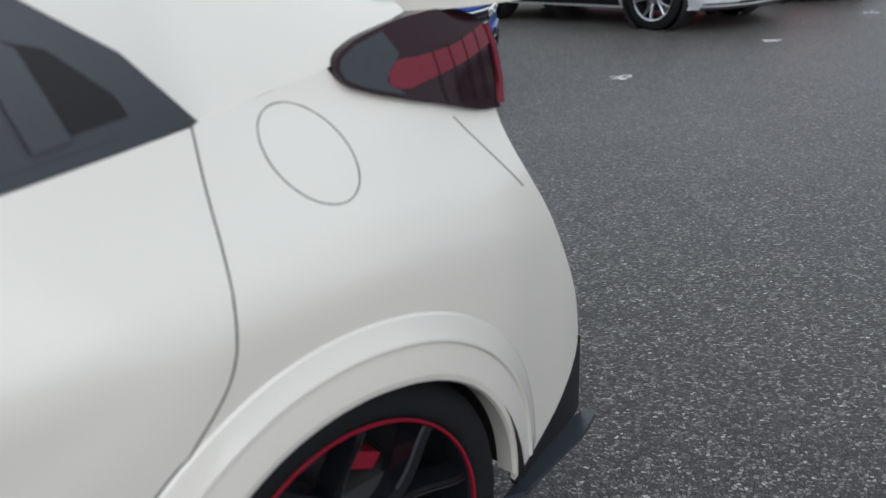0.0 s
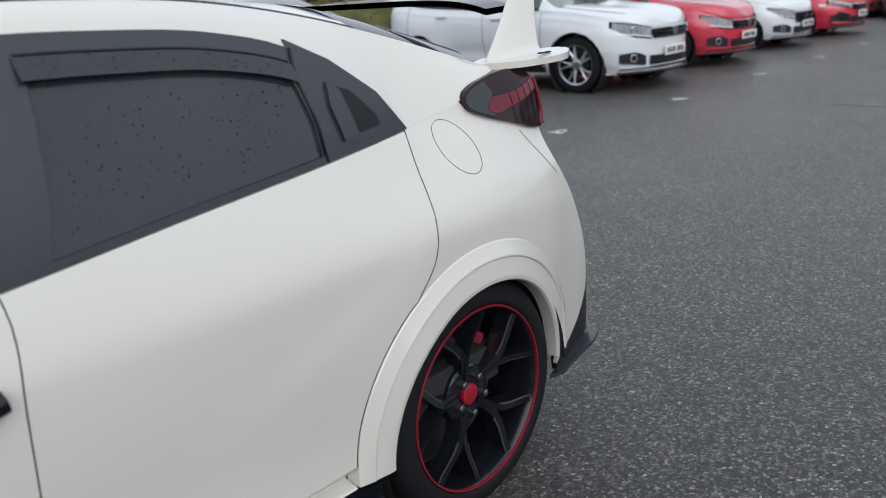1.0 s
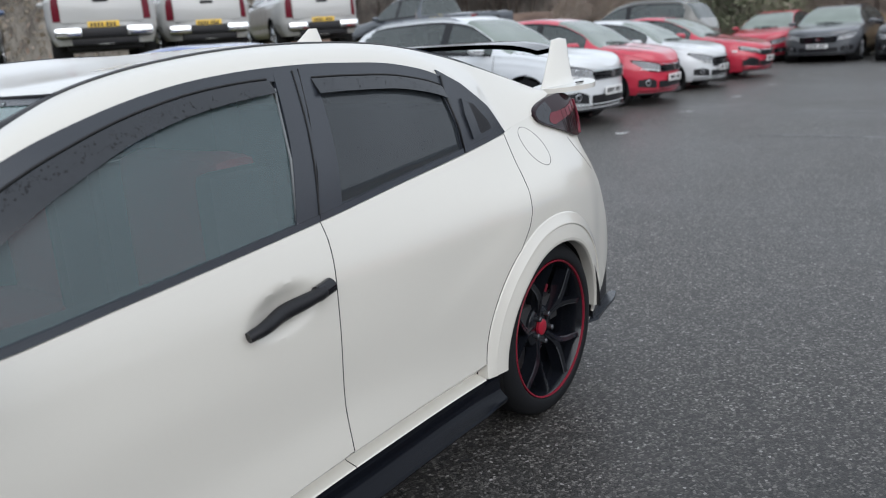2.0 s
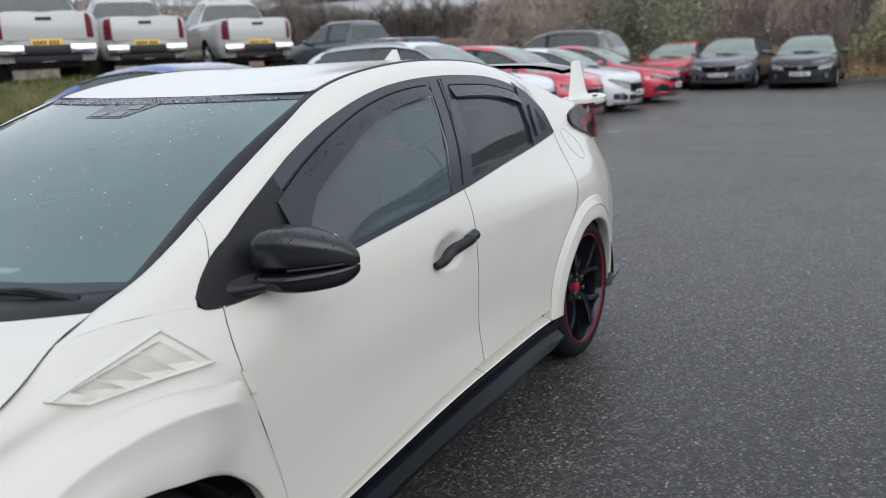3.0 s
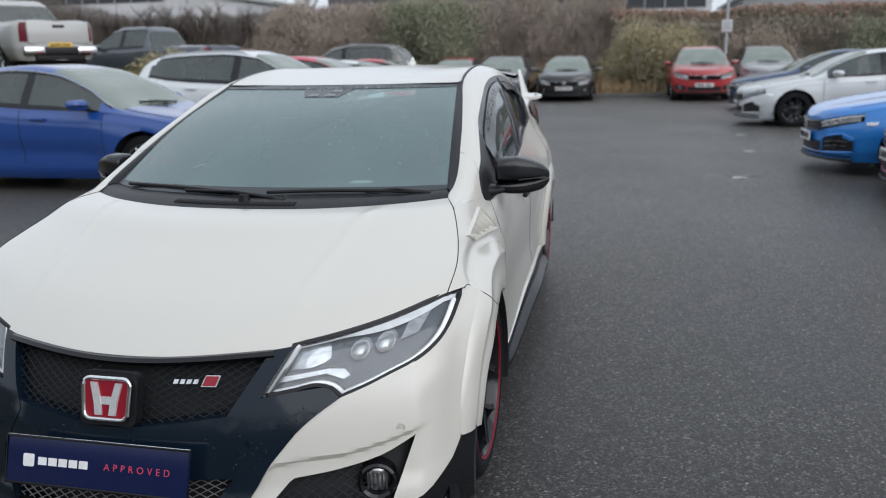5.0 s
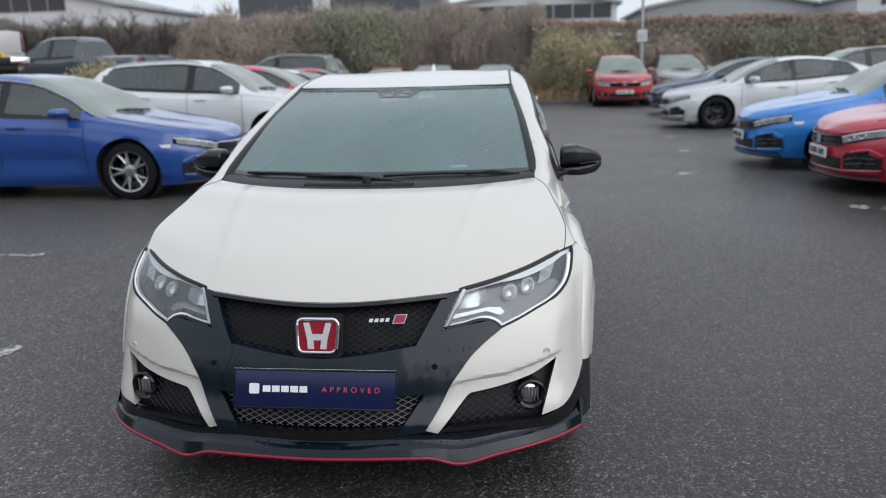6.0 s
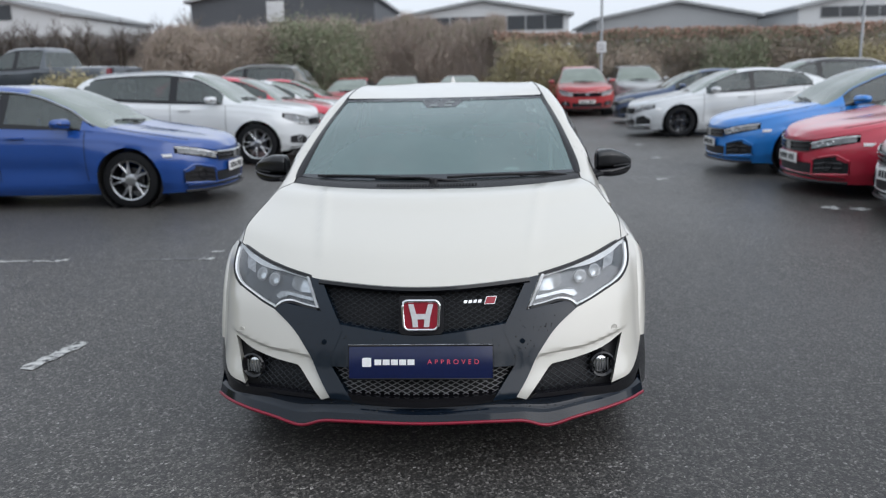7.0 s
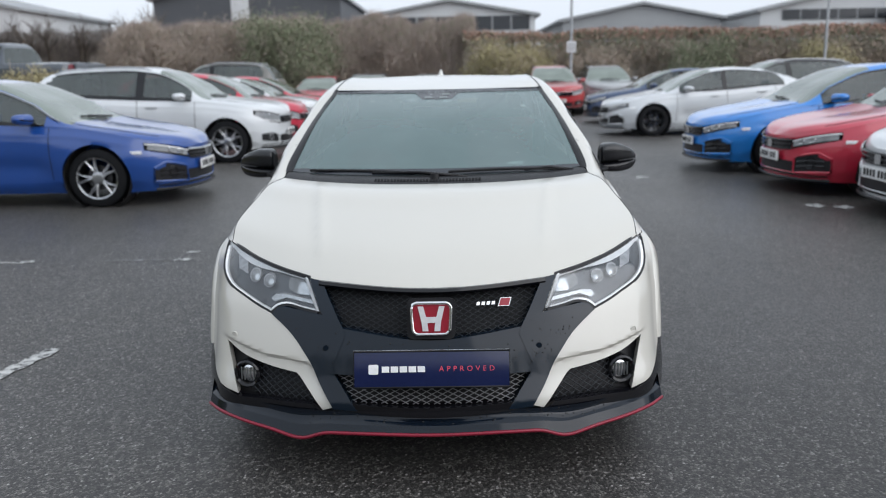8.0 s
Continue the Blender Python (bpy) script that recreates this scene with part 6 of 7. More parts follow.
def parked_car(form, body_paint, label, m, alloy=None, bright=False, category="car", spokes=5, tall_grille=False, canopy=False, group="parked cars", trim=None, twin=True):
    f = FORMS[form]
    surf, plan, nose, y0, y1 = car_form(f)
    car = root({"suv": "parked_suv", "pickup": "pickup_truck"}.get(form, "parked_car"), label, category, group, m)
    alloy = alloy or SILVER
    ends = np.concatenate([y0 + 0.9 * np.linspace(0, 1, 26) ** 2.2, np.linspace(y0 + 0.95, y1 - 0.65, 84), y1 - 0.6 * np.linspace(1, 0, 18) ** 2.2])
    ks = np.concatenate([[0, 1], np.linspace(1.2, 5, 24), np.linspace(5.06, 6, 14), np.linspace(6.12, 8, 8)])
    arch, axles = f["r"] + 0.05, (0.0, f["wb"])
    V = {}
    for a, y in enumerate(ends):
        for b, k in enumerate(ks):
            p = list(surf(y, k))
            if 0.9 < k < 5:
                for ax in axles:
                    dy, dz = p[1] - ax, p[2] - f["r"]
                    d = math.hypot(dy, dz)
                    if 1e-6 < d and abs(d - arch) < 0.04:
                        p[1], p[2] = ax + dy * arch / d, f["r"] + dz * arch / d
            V[a, b] = p
    def zone(y, k):
        if 5 < k < 6 and f["cowl"] + 0.28 < y < f["end"] - 0.26 * max(0.0, k - 5.55 if form != "pickup" else 0.0):
            if surf(y, 6)[2] - surf(y, 5)[2] < 0.10:
                return "body"
            if k < 5.16 or k > 5.92:
                return "pillar"
            if abs(y - f["mid"]) < 0.055:
                return "pillar"
            return "window" if y < f["mid"] else "rear_window"
        if k > 6.1 and f["cowl"] - 0.02 < y < f["screen"]:
            return "windscreen"
        if k > 6.1 and f["rear"][0] < y < f["rear"][1]:
            return "tail_window"
        return "body"
    faces = {}
    for a in range(len(ends) - 1):
        for b in range(len(ks) - 1):
            q = [(a, b), (a + 1, b), (a + 1, b + 1), (a, b + 1)]
            if 0.9 < ks[b] < 5 and any(max(math.hypot(V[i][1] - ax, V[i][2] - f["r"]) for i in q) < arch + 0.012 for ax in axles):
                continue
            if ks[b] < 0.9 and any(abs((ends[a] + ends[a + 1]) / 2 - ax) < arch for ax in axles):
                continue
            faces.setdefault(zone((ends[a] + ends[a + 1]) / 2, (ks[b] + ks[b + 1]) / 2), []).append(q)
    mats = dict(body=body_paint, pillar=BLACK_GLOSS, window=CAR_GLASS, rear_window=CAR_GLASS, windscreen=CAR_SCREEN, tail_window=CAR_GLASS)
    for z, quads in faces.items():
        used = sorted({i for q in quads for i in q})
        num = {i: n for n, i in enumerate(used)}
        left = [V[i] for i in used], [tuple(num[i] for i in q) for q in quads]
        if z in ("body", "windscreen", "tail_window"):
            put(z, join(left, mirrored(left)), mats[z], car, sharp=50)
        else:
            for piece in (left, mirrored(left)):
                put(z, piece, mats[z], car, sharp=50)
    # wheel wells, floor and seats
    put("underbody", box(0, (y0 + y1) / 2, f["z0"] + 0.06, f["W"] * 0.72, (y1 - y0) * 0.86, 0.06), BLACK, car)
    for ax in axles:
        for s in (1, -1):
            well = lathe([(-0.34, arch - 0.002), (-0.012, arch - 0.002)], 32)
            x = s * (plan(ax) + 0.004)
            put("wheel_liner", moved(well, Matrix.Translation((x, ax, f["r"])) @ Matrix.Diagonal((s, 1, 1, 1))), GAP, car)
            wheel_parts(car, s * (plan(ax) - 0.015), ax, f["r"], f["r"], spokes, alloy, s, twin=twin)
            if trim:
                ring = [(ax + (arch + 0.012) * math.cos(t), f["r"] + (arch + 0.012) * math.sin(t)) for t in np.linspace(-0.15, math.pi + 0.15, 25)]
                put("arch_trim", tube([(s * (plan(yy) + 0.004), yy, zz) for yy, zz in ring], 0.022, 6), trim, car)
    zb = graph(f["belt"])
    dash = box(0, f["cowl"] + 0.35, zb(0.6) - 0.12, f["W"] * 0.76, 0.5, 0.2, 0.04)
    put("dashboard", dash, CABIN, car)
    for s in (-1, 1):
        for yy in ((1.25,) if form == "pickup" else (1.2, 2.15)):
            seat = join(box(s * 0.36, yy, zb(1) - 0.30, 0.48, 0.5, 0.16, 0.04), box(s * 0.36, yy + 0.28, zb(1) - 0.02, 0.46, 0.14, 0.52, 0.05), box(s * 0.36, yy + 0.31, zb(1) + 0.30, 0.26, 0.09, 0.16, 0.03))
            put("seat", seat, CABIN, car)
    # nose: lamps, grille, intakes, plate
    zn = f["belt"][0][1]
    for s in (1, -1):
        def lamp(u, v, s=s, grow=0.0):
            sh = 0.50 + 0.44 * u
            if form == "liftback":
                lo, hi = zn - 0.075 + 0.085 * u + 0.02 * u * u, zn - 0.012 + 0.115 * u - 0.012 * u * u
            else:
                lo, hi = zn - 0.12 + 0.06 * u, zn - 0.01 + 0.095 * u
            lo, hi = lo - grow, hi + grow
            return nose(s * sh, lo + (hi - lo) * v, 0.018 - 0.01 * u - grow * 0.4)
        g = grid(lambda u, v: lamp(u, v, grow=0.014), 8, 4)
        rim_ = put("headlamp", g if s < 0 else flip(g), BLACK_GLOSS, car, "clear headlamp with bright reflector")
        g = grid(lambda u, v: lamp(0.03 + 0.94 * u, v), 8, 4)
        put("lamp_cover", g if s < 0 else flip(g), LAMP_CLEAR, rim_)
        put("light_guide", tube([lamp(j / 8, 0.96 if form == "liftback" else 0.10) for j in range(9)], 0.007, 5), LAMP_WHITE, rim_)
        for c in (0.30, 0.55):
            ring = [lamp(c + 0.07 * math.cos(a), 0.48 + 0.36 * math.sin(a)) for a in np.linspace(0, 2 * math.pi, 12, endpoint=False)]
            put("lamp_lens", tube([(x, y - 0.004, z) for x, y, z in ring], 0.006, 5, True), CHROME, rim_)
        def pod(u, v, s=s):
            wide = (0.53, 0.37) if form == "liftback" else (0.58, 0.30)
            if form == "liftback":
                low, tall_ = f["z0"] + 0.085 + 0.03 * u, 0.215 - 0.05 * (1 - u) ** 2 - 0.07 * max(0, u - 0.75) * 4
            else:
                low, tall_ = f["z0"] + 0.10 + 0.04 * u, 0.15 - 0.08 * abs(u - 0.45)
            return nose(s * (wide[0] + wide[1] * u), low + tall_ * v, 0.014)
        g = grid(pod, 6, 3)
        put("fog_lamp_recess", g if s < 0 else flip(g), BLACK, car)
        if form == "liftback":
            loop = [pod(u, 0.0, s) for u in (0, 0.25, 0.5, 0.75, 1.0)] + [pod(u, 1.0, s) for u in (1.0, 0.75, 0.5, 0.25, 0)]
            put("recess_edge", tube(loop, 0.014, 6, True), body_paint, car)
        for t in (0.36, 0.64) if form == "liftback" else ():
            put("recess_slat", tube([pod(0.12, t, s), pod(0.5, t, s), pod(0.88, t, s)], 0.012, 5), BLACK_GLOSS, car)
        fl = [pod(0.55 + 0.12 * math.cos(a), 0.5 + 0.3 * math.sin(a), s) for a in np.linspace(0, 2 * math.pi, 12, endpoint=False)]
        put("fog_lamp", tube([(x, y - 0.006, z) for x, y, z in fl], 0.008, 5, True), SILVER if form != "liftback" else BLACK_GLOSS, car)
        mk = surf(-f["r"] - 0.10, 4.15, 0.006)
        if form == "liftback":
            put("side_marker", box(s * (mk[0] + 0.004), mk[1] - 0.02, mk[2] - 0.03, 0.012, 0.15, 0.035, 0.005), LAMP_WHITE, car, "clear side marker lamp")
        if bright:
            put("window_chrome", tube([(lambda p: (s * p[0], p[1], p[2]))(surf(yy, 5.97, 0.008)) for yy in np.linspace(f["cowl"] + 0.12, f["end"], 24)], 0.011, 5), SILVER, car)
        mx, mz = plan(f["cowl"] + 0.38) + 0.10, zb(f["cowl"] + 0.4) + 0.075
        def pod_shell(u, v, s=s):
            a, t = 2 * math.pi * u, v
            k = math.sqrt(max(0.0, 1 - (2 * t - 1) ** 4))
            c, d = math.cos(a), math.sin(a)
            return s * (mx - 0.11 + 0.22 * t), f["cowl"] + 0.40 + 0.05 * t + 0.075 * k * math.copysign(abs(c) ** 0.7, c), mz + 0.012 * t + 0.066 * k * math.copysign(abs(d) ** 0.75, d) * (1 - 0.25 * t)
        g = grid(pod_shell, 20, 12)
        mirror_ = put("door_mirror", g if s > 0 else flip(g), body_paint, car)
        put("mirror_band", tube([pod_shell(0.5 + 0.02, t) for t in np.linspace(0.05, 0.95, 8)], 0.009, 5), BLACK_GLOSS, mirror_)
        put("mirror_arm", tube([(s * (mx - 0.16), f["cowl"] + 0.38, mz - 0.06), (s * mx, f["cowl"] + 0.40, mz - 0.02)], 0.025), BLACK, car)
        for yy in (f["mid"] - 0.22, f["mid"] + 0.75):
            hx, hy, hz = surf(yy, 4.35, 0.02)
            put("door_handle", box(s * hx, hy, hz, 0.03, 0.2, 0.03, 0.01), body_paint, car)
        for yy in (f["cowl"] + 0.22, f["mid"] + 0.03, f["end"] - 0.18):
            rib = grid(lambda u, v, yy=yy, s=s: (lambda p: (s * p[0], p[1], p[2]))(surf(yy + 0.004 * (2 * u - 1) + 0.05 * (1 - v) * (yy > f["mid"] + 0.3), 2.2 + 2.75 * v, 0.003)), 1, 12)
            put("door_gap", rib if s > 0 else flip(rib), GAP, car)
        sill = grid(lambda u, v, s=s: (lambda p: (s * p[0], p[1], p[2]))(surf(arch + 0.03 + (f["wb"] - 2 * arch - 0.06) * u, 1.3 + 0.75 * v, 0.006)), 10, 3)
        put("side_skirt", sill if s > 0 else flip(sill), trim or body_paint, car)
        # tail lamp
        def rear_lamp(u, v, s=s):
            kk = (3.4 if form != "pickup" else 3.3) + (1.35 if form != "pickup" else 1.6) * v
            p = surf(y1 - 0.02 - (0.22 if form != "pickup" else 0.16) * u, kk, 0.012)
            return s * p[0], p[1] + 0.012, p[2]
        g = grid(rear_lamp, 6, 6)
        put("tail_lamp", flip(g) if s > 0 else g, LENS_RED, car)
    tall = 0.20 if tall_grille else (0.12 if form == "liftback" else 0.13)
    top_in = 0.0 if form == "liftback" else 0.02
    put("grille", flip(grid(lambda u, v: nose((-0.53 + 1.06 * u) * (0.86 + 0.14 * v), zn - tall + (tall - top_in) * v + 0.015 * (2 * u - 1) ** 2 * (form == "liftback"), 0.014), 14, 3)), BLACK_GLOSS, car)
    for i in range(3):
        put("grille_bar", tube([nose(-0.50 + 1.0 * j / 10, zn - 0.012 - (tall - 0.03) * i / 2 + 0.014 * (2 * j / 10 - 1) ** 2, 0.022) for j in range(11)], 0.011 if i == 0 and form == "liftback" else 0.006, 5), (BLACK_GLOSS if alloy is DARK_ALLOY else CHROME) if i == 0 else BLACK, car)
    for t in (0.25, 0.75) if form != "pickup" else ():
        put("bumper_line", tube([nose(-0.88 + 1.76 * j / 24, f["z0"] + 0.05 + 0.05 * t, 0.012 + 0.006 * t) for j in range(25)], 0.006, 4), GAP if t < 0.5 else body_paint, car)
    put("badge", moved(slab(rounded(0.055, 0.045, 0.014), lambda x, z, d: (x, d, z), 0.012), Matrix.Translation((0, y0 - 0.030, zn - tall / 2))), CHROME, car)
    put("bonnet_gap", tube([(lambda p: p)(surf(yy, 6.35, 0.001)) for yy in np.linspace(y0 + 0.30, f["cowl"] - 0.06, 14)], 0.004, 4), GAP, car)
    put("bonnet_gap", tube([(lambda p: (-p[0], p[1], p[2]))(surf(yy, 6.35, 0.001)) for yy in np.linspace(y0 + 0.30, f["cowl"] - 0.06, 14)], 0.004, 4), GAP, car)
    put("scuttle", grid(lambda u, v: (lambda p: (p[0] * (2 * u - 1), p[1], p[2] + 0.004 + (surf(f["cowl"] - 0.05 + 0.07 * v, 8)[2] - p[2]) * (1 - (2 * u - 1) ** 2)))(surf(f["cowl"] - 0.05 + 0.07 * v, 6.4)), 16, 2), BLACK, car)
    for s in (-1, 1):
        put("wiper", tube([(s * 0.10 + 0.25, f["cowl"] + 0.02, surf(f["cowl"] + 0.02, 7.8)[2] + 0.018), (s * 0.10 - 0.22, f["cowl"] + 0.10, surf(f["cowl"] + 0.10, 7.8)[2] + 0.016)], 0.010, 5), BLACK, car)
    if form == "suv":
        for s in (-1, 1):
            rail = [(lambda p: (s * (p[0] - 0.02), p[1], p[2] + (0.035 if 0.02 < t < 0.98 else 0.0)))(surf(1.25 + 1.65 * t, 6.3)) for t in np.linspace(0, 1, 14)]
            put("roof_rail", tube(rail, 0.014, 6), trim or SILVER, car)
            put("door_cladding", grid(lambda u, v, s=s: (lambda p: (s * p[0], p[1], p[2]))(surf(0.46 + (f["wb"] - 0.92) * u, 1.25 + 0.95 * v, 0.010)), 12, 4), BLACK, car)
    if form != "pickup":
        put("roof_antenna", tube([(0, f["end"] - 0.35, surf(f["end"] - 0.35, 8)[2] - 0.01), (0, f["end"] - 0.22, surf(f["end"] - 0.22, 8)[2] + 0.055)], lambda t: 0.022 * (1 - 0.75 * t), 6), body_paint, car)
    put("lower_intake", flip(grid(lambda u, v: nose(-0.52 + 1.04 * u, f["z0"] + 0.06 + 0.15 * v, 0.014), 12, 3)), BLACK, car)
    put("front_splitter", tube([nose(-0.9 + 1.8 * j / 20, f["z0"] + 0.02, 0.02) for j in range(21)], 0.018, 6), trim or BLACK, car)
    plate_part(car, Matrix.Translation((0, y0 - 0.03, f["z0"] + 0.25)), PLATE_WHITE)
    # tail: plate and bumper
    plate_part(car, Matrix.Translation((0, y1 + 0.02, f["z0"] + (0.33 if form == "pickup" else 0.5))) @ pose(0, 0, 0, 0, 0, 180), PLATE_YELLOW)
    bumper = put("rear_bumper", box(0, y1 - 0.02, f["z0"] + 0.20, f["W"] * 0.86, 0.16, 0.18, 0.04), BLACK if form == "pickup" else body_paint, car)
    if form == "pickup":
        for s in (-1, 1):
            put("bumper_end", box(s * f["W"] * 0.32, y1 - 0.01, f["z0"] + 0.21, f["W"] * 0.24, 0.165, 0.17, 0.04), CHROME, bumper, "bright chrome bumper end")
    if form == "pickup":
        put("tailgate", box(0, y1 - 0.035, 0.97, f["W"] * 0.74, 0.07, 0.48, 0.02), body_paint, car)
        put("tailgate_handle", box(0, y1 + 0.004, 1.10, 0.26, 0.02, 0.06, 0.01), BLACK, car)
        put("load_bed", box(0, 3.3, 1.215, f["W"] * 0.70, 1.7, 0.05, 0.01), BLACK, car)
        put("chassis", box(0, (y0 + y1) / 2, 0.42, f["W"] * 0.70, (y1 - y0) * 0.88, 0.34, 0.03), BLACK, car)
        put("tow_bar", box(0, y1 - 0.1, 0.42, f["W"] * 0.6, 0.2, 0.14, 0.02), BLACK, car)
        if canopy:
            def shell(u, v):
                a = math.pi * v
                xx = -0.74 * math.cos(a)
                return (abs(xx) ** 0.7 * (1 if xx > 0 else -1) * 1.0, 2.5 + 1.75 * u, 1.2 + 0.56 * math.sin(a) ** 0.35)
            put("hard_top", grid(shell, 6, 24), BLACK if canopy == "dark" else body_paint, car)
    return car


P_BLUE = paint("metallic_blue_paint", (0.009, 0.059, 0.269), 0.3)
P_AZURE = paint("bright_blue_paint", (0.012, 0.21, 0.64), 0.3)
P_RED = paint("bright_red_paint", (0.50, 0.020, 0.05), 0.3)
P_ORANGE = paint("tomato_red_paint", (0.40, 0.03, 0.035), 0.3)
P_WHITE = paint("cool_white_paint", (0.64, 0.66, 0.675), 0.3)
P_NAVY = paint("slate_blue_paint", (0.03, 0.06, 0.14), 0.3)
P_GREY = paint("gunmetal_paint", (0.09, 0.095, 0.105), 0.3)
P_SILVER = paint("silver_paint", (0.36, 0.37, 0.38), 0.3)
P_SLATE = paint("slate_grey_paint", (0.055, 0.065, 0.080), 0.3)
# an even, duller white for the pickups on the bank
P_WHITE_DULL = paint("dull_white_paint", (0.42, 0.42, 0.41), 0.35)
P_BRONZE = paint("grey_bronze_paint", (0.14, 0.135, 0.12), 0.3)
P_BLACK = paint("black_paint", (0.012, 0.012, 0.014), 0.3)

EAST, WEST, SOUTH = 90, -90, 0
tall = lambda k: Matrix.Diagonal((1, 1, k, 1))
# row facing east, west of the aisle
parked_car("liftback", P_BLUE, "metallic blue hatchback with silver twin-spoke wheels", pose(-3.86, 6.25, 0, 0, 0, EAST), bright=True)
parked_car("suv", P_WHITE, "white family suv with two-tone alloy wheels", pose(-3.67, 10.85, 0, 0, 0, EAST), trim=None)
parked_car("hatch", P_RED, "red compact hatchback with rounded headlamps", pose(-3.82, 13.7, 0, 0, 0, EAST))
parked_car("hatch", P_WHITE, "white hatchback with a black trapezoid grille", pose(-3.9, 16.5, 0, 0, 0, EAST) @ tall(0.94), tall_grille=True)
parked_car("liftback", P_RED, "red hatchback with slim headlamps", pose(-3.9, 19.2, 0, 0, 0, EAST))
# row facing south, at the far edge
parked_car("hatch", P_RED, "red hatchback parked before the shrubs", pose(-4.7, 25.0, 0, 0, 0, SOUTH) @ tall(0.93))
parked_car("suv", P_GREY, "grey suv with a bright grille", pose(-2.9, 24.3, 0, 0, 0, SOUTH) @ tall(0.90), tall_grille=True, trim=BLACK)
parked_car("hatch", P_BLACK, "black hatchback parked before the shrubs", pose(-0.72, 24.0, 0, 0, 0, SOUTH) @ tall(0.94))
parked_car("suv", P_ORANGE, "tomato red suv with dark trim", pose(3.42, 23.8, 0, 0, 0, SOUTH), trim=BLACK)
parked_car("suv", P_SILVER, "silver van-like car at the far edge", pose(5.7, 26.2, 0, 0, 0, SOUTH))
# row facing west, east of the aisle
parked_car("liftback", P_WHITE, "white hatchback seen only by its nose", pose(4.93, 4.0, 0, 0, 0, WEST), alloy=DARK_ALLOY)
parked_car("liftback", P_RED, "red hatchback with a black grille", pose(4.70, 5.98, 0, 0, 0, WEST), alloy=DARK_ALLOY)
parked_car("liftback", P_AZURE, "bright blue sporty hatchback with a black grille", pose(4.38, 8.2, 0, 0, 0, WEST), alloy=DARK_ALLOY)
parked_car("liftback", P_WHITE, "white hatchback with black alloy wheels", pose(4.33, 14.9, 0, 0, 0, WEST), alloy=DARK_ALLOY)
parked_car("suv", P_BLACK, "black estate behind the white hatchback", pose(7.0, 18.0, 0, 0, 0, WEST))
parked_car("liftback", P_NAVY, "slate blue hatchback with clear headlamps", pose(4.7, 19.5, 0, 0, 0, WEST))
# behind the west row, and on the bank
parked_car("suv", P_BRONZE, "tall grey bronze estate behind the parked row", pose(-8.55, 21.9, 0, 0, 0, WEST) @ tall(1.16))
BANK_TOP = 1.22
for x, y, z in ((-15.12, 10.75, BANK_TOP), (-15.82, 13.57, BANK_TOP), (-15.05, 16.15, BANK_TOP - 0.05)):
    parked_car("pickup", P_WHITE_DULL, "white double-cab pickup parked on the bank", pose(x, y, z, 0, 0, WEST - 30), category="pickup", group="pickups on the bank")
parked_car("pickup", P_SLATE, "dark slate double-cab pickup below the soil bank", pose(-13.75, 19.0, 0.62, 0, 0, WEST - 8), category="pickup", group="pickups on the bank")
parked_car("suv", P_NAVY, "dark blue suv parked on the bank", pose(-15.9, 7.95, BANK_TOP, 0, 0, WEST - 30))
parked_car("suv", P_NAVY, "dark blue car behind the bare trees", pose(-25.6, 45.5, 2.05, 0, 0, EAST))


# ---- distance: hedges, shrubs, bare trees, sheds, lamp posts ----
rng = np.random.default_rng(7)
TWIG = mottled("bare_twigs", [(0.0, (0.289, 0.243, 0.217)), (0.5, (0.363, 0.301, 0.266)), (1.0, (0.459, 0.382, 0.337))], islands=True)
TWIG_DARK = mottled("dark_twigs", [(0.0, (0.10, 0.09, 0.085)), (0.5, (0.15, 0.13, 0.12)), (1.0, (0.22, 0.19, 0.17))], islands=True)
LEAF_BROWN = mottled("brown_hedge_leaves", [(0.0, (0.281, 0.238, 0.191)), (0.4, (0.332, 0.289, 0.227)), (0.75, (0.369, 0.310, 0.247)), (1.0, (0.403, 0.298, 0.243))], islands=True)
LEAF_RUST = mottled("rust_hedge_leaves", [(0.0, (0.311, 0.195, 0.157)), (0.6, (0.367, 0.229, 0.184)), (1.0, (0.420, 0.276, 0.217))], islands=True)
LEAF_GREEN = mottled("dull_green_leaves", [(0.0, (0.177, 0.198, 0.132)), (0.5, (0.209, 0.236, 0.151)), (1.0, (0.252, 0.268, 0.176))], islands=True)
LEAF_OLIVE = mottled("yellow_olive_leaves", [(0.0, (0.318, 0.285, 0.163)), (0.5, (0.374, 0.336, 0.192)), (1.0, (0.433, 0.379, 0.228))], islands=True)
CORE = mottled("hedge_shade", [(0.3, (0.304, 0.284, 0.251)), (0.7, (0.374, 0.341, 0.302))], 1.5)
BARK = mottled("bark", [(0.3, (0.035, 0.03, 0.025)), (0.7, (0.085, 0.07, 0.055))], 8.0, bump=0.8)


def leaves(centres, size, slim=0.5, upright=0.0):
    """Many small leaf blades round given places: (n, 3) to one mesh."""
    n = len(centres)
    a = rng.normal(size=(n, 3))
    a[:, 2] += upright * 2.5 * np.sign(rng.random(n) - 0.15)
    a /= np.linalg.norm(a, axis=1)[:, None]
    b = np.cross(a, rng.normal(size=(n, 3)))
    b /= np.linalg.norm(b, axis=1)[:, None] + 1e-9
    s = (size * (0.6 + 0.8 * rng.random(n)))[:, None]
    c = np.asarray(centres)
    quad = np.stack([c - a * s, c + b * s * slim, c + a * s, c - b * s * slim], 1).reshape(-1, 3)
    return quad, np.arange(4 * n).reshape(n, 4)


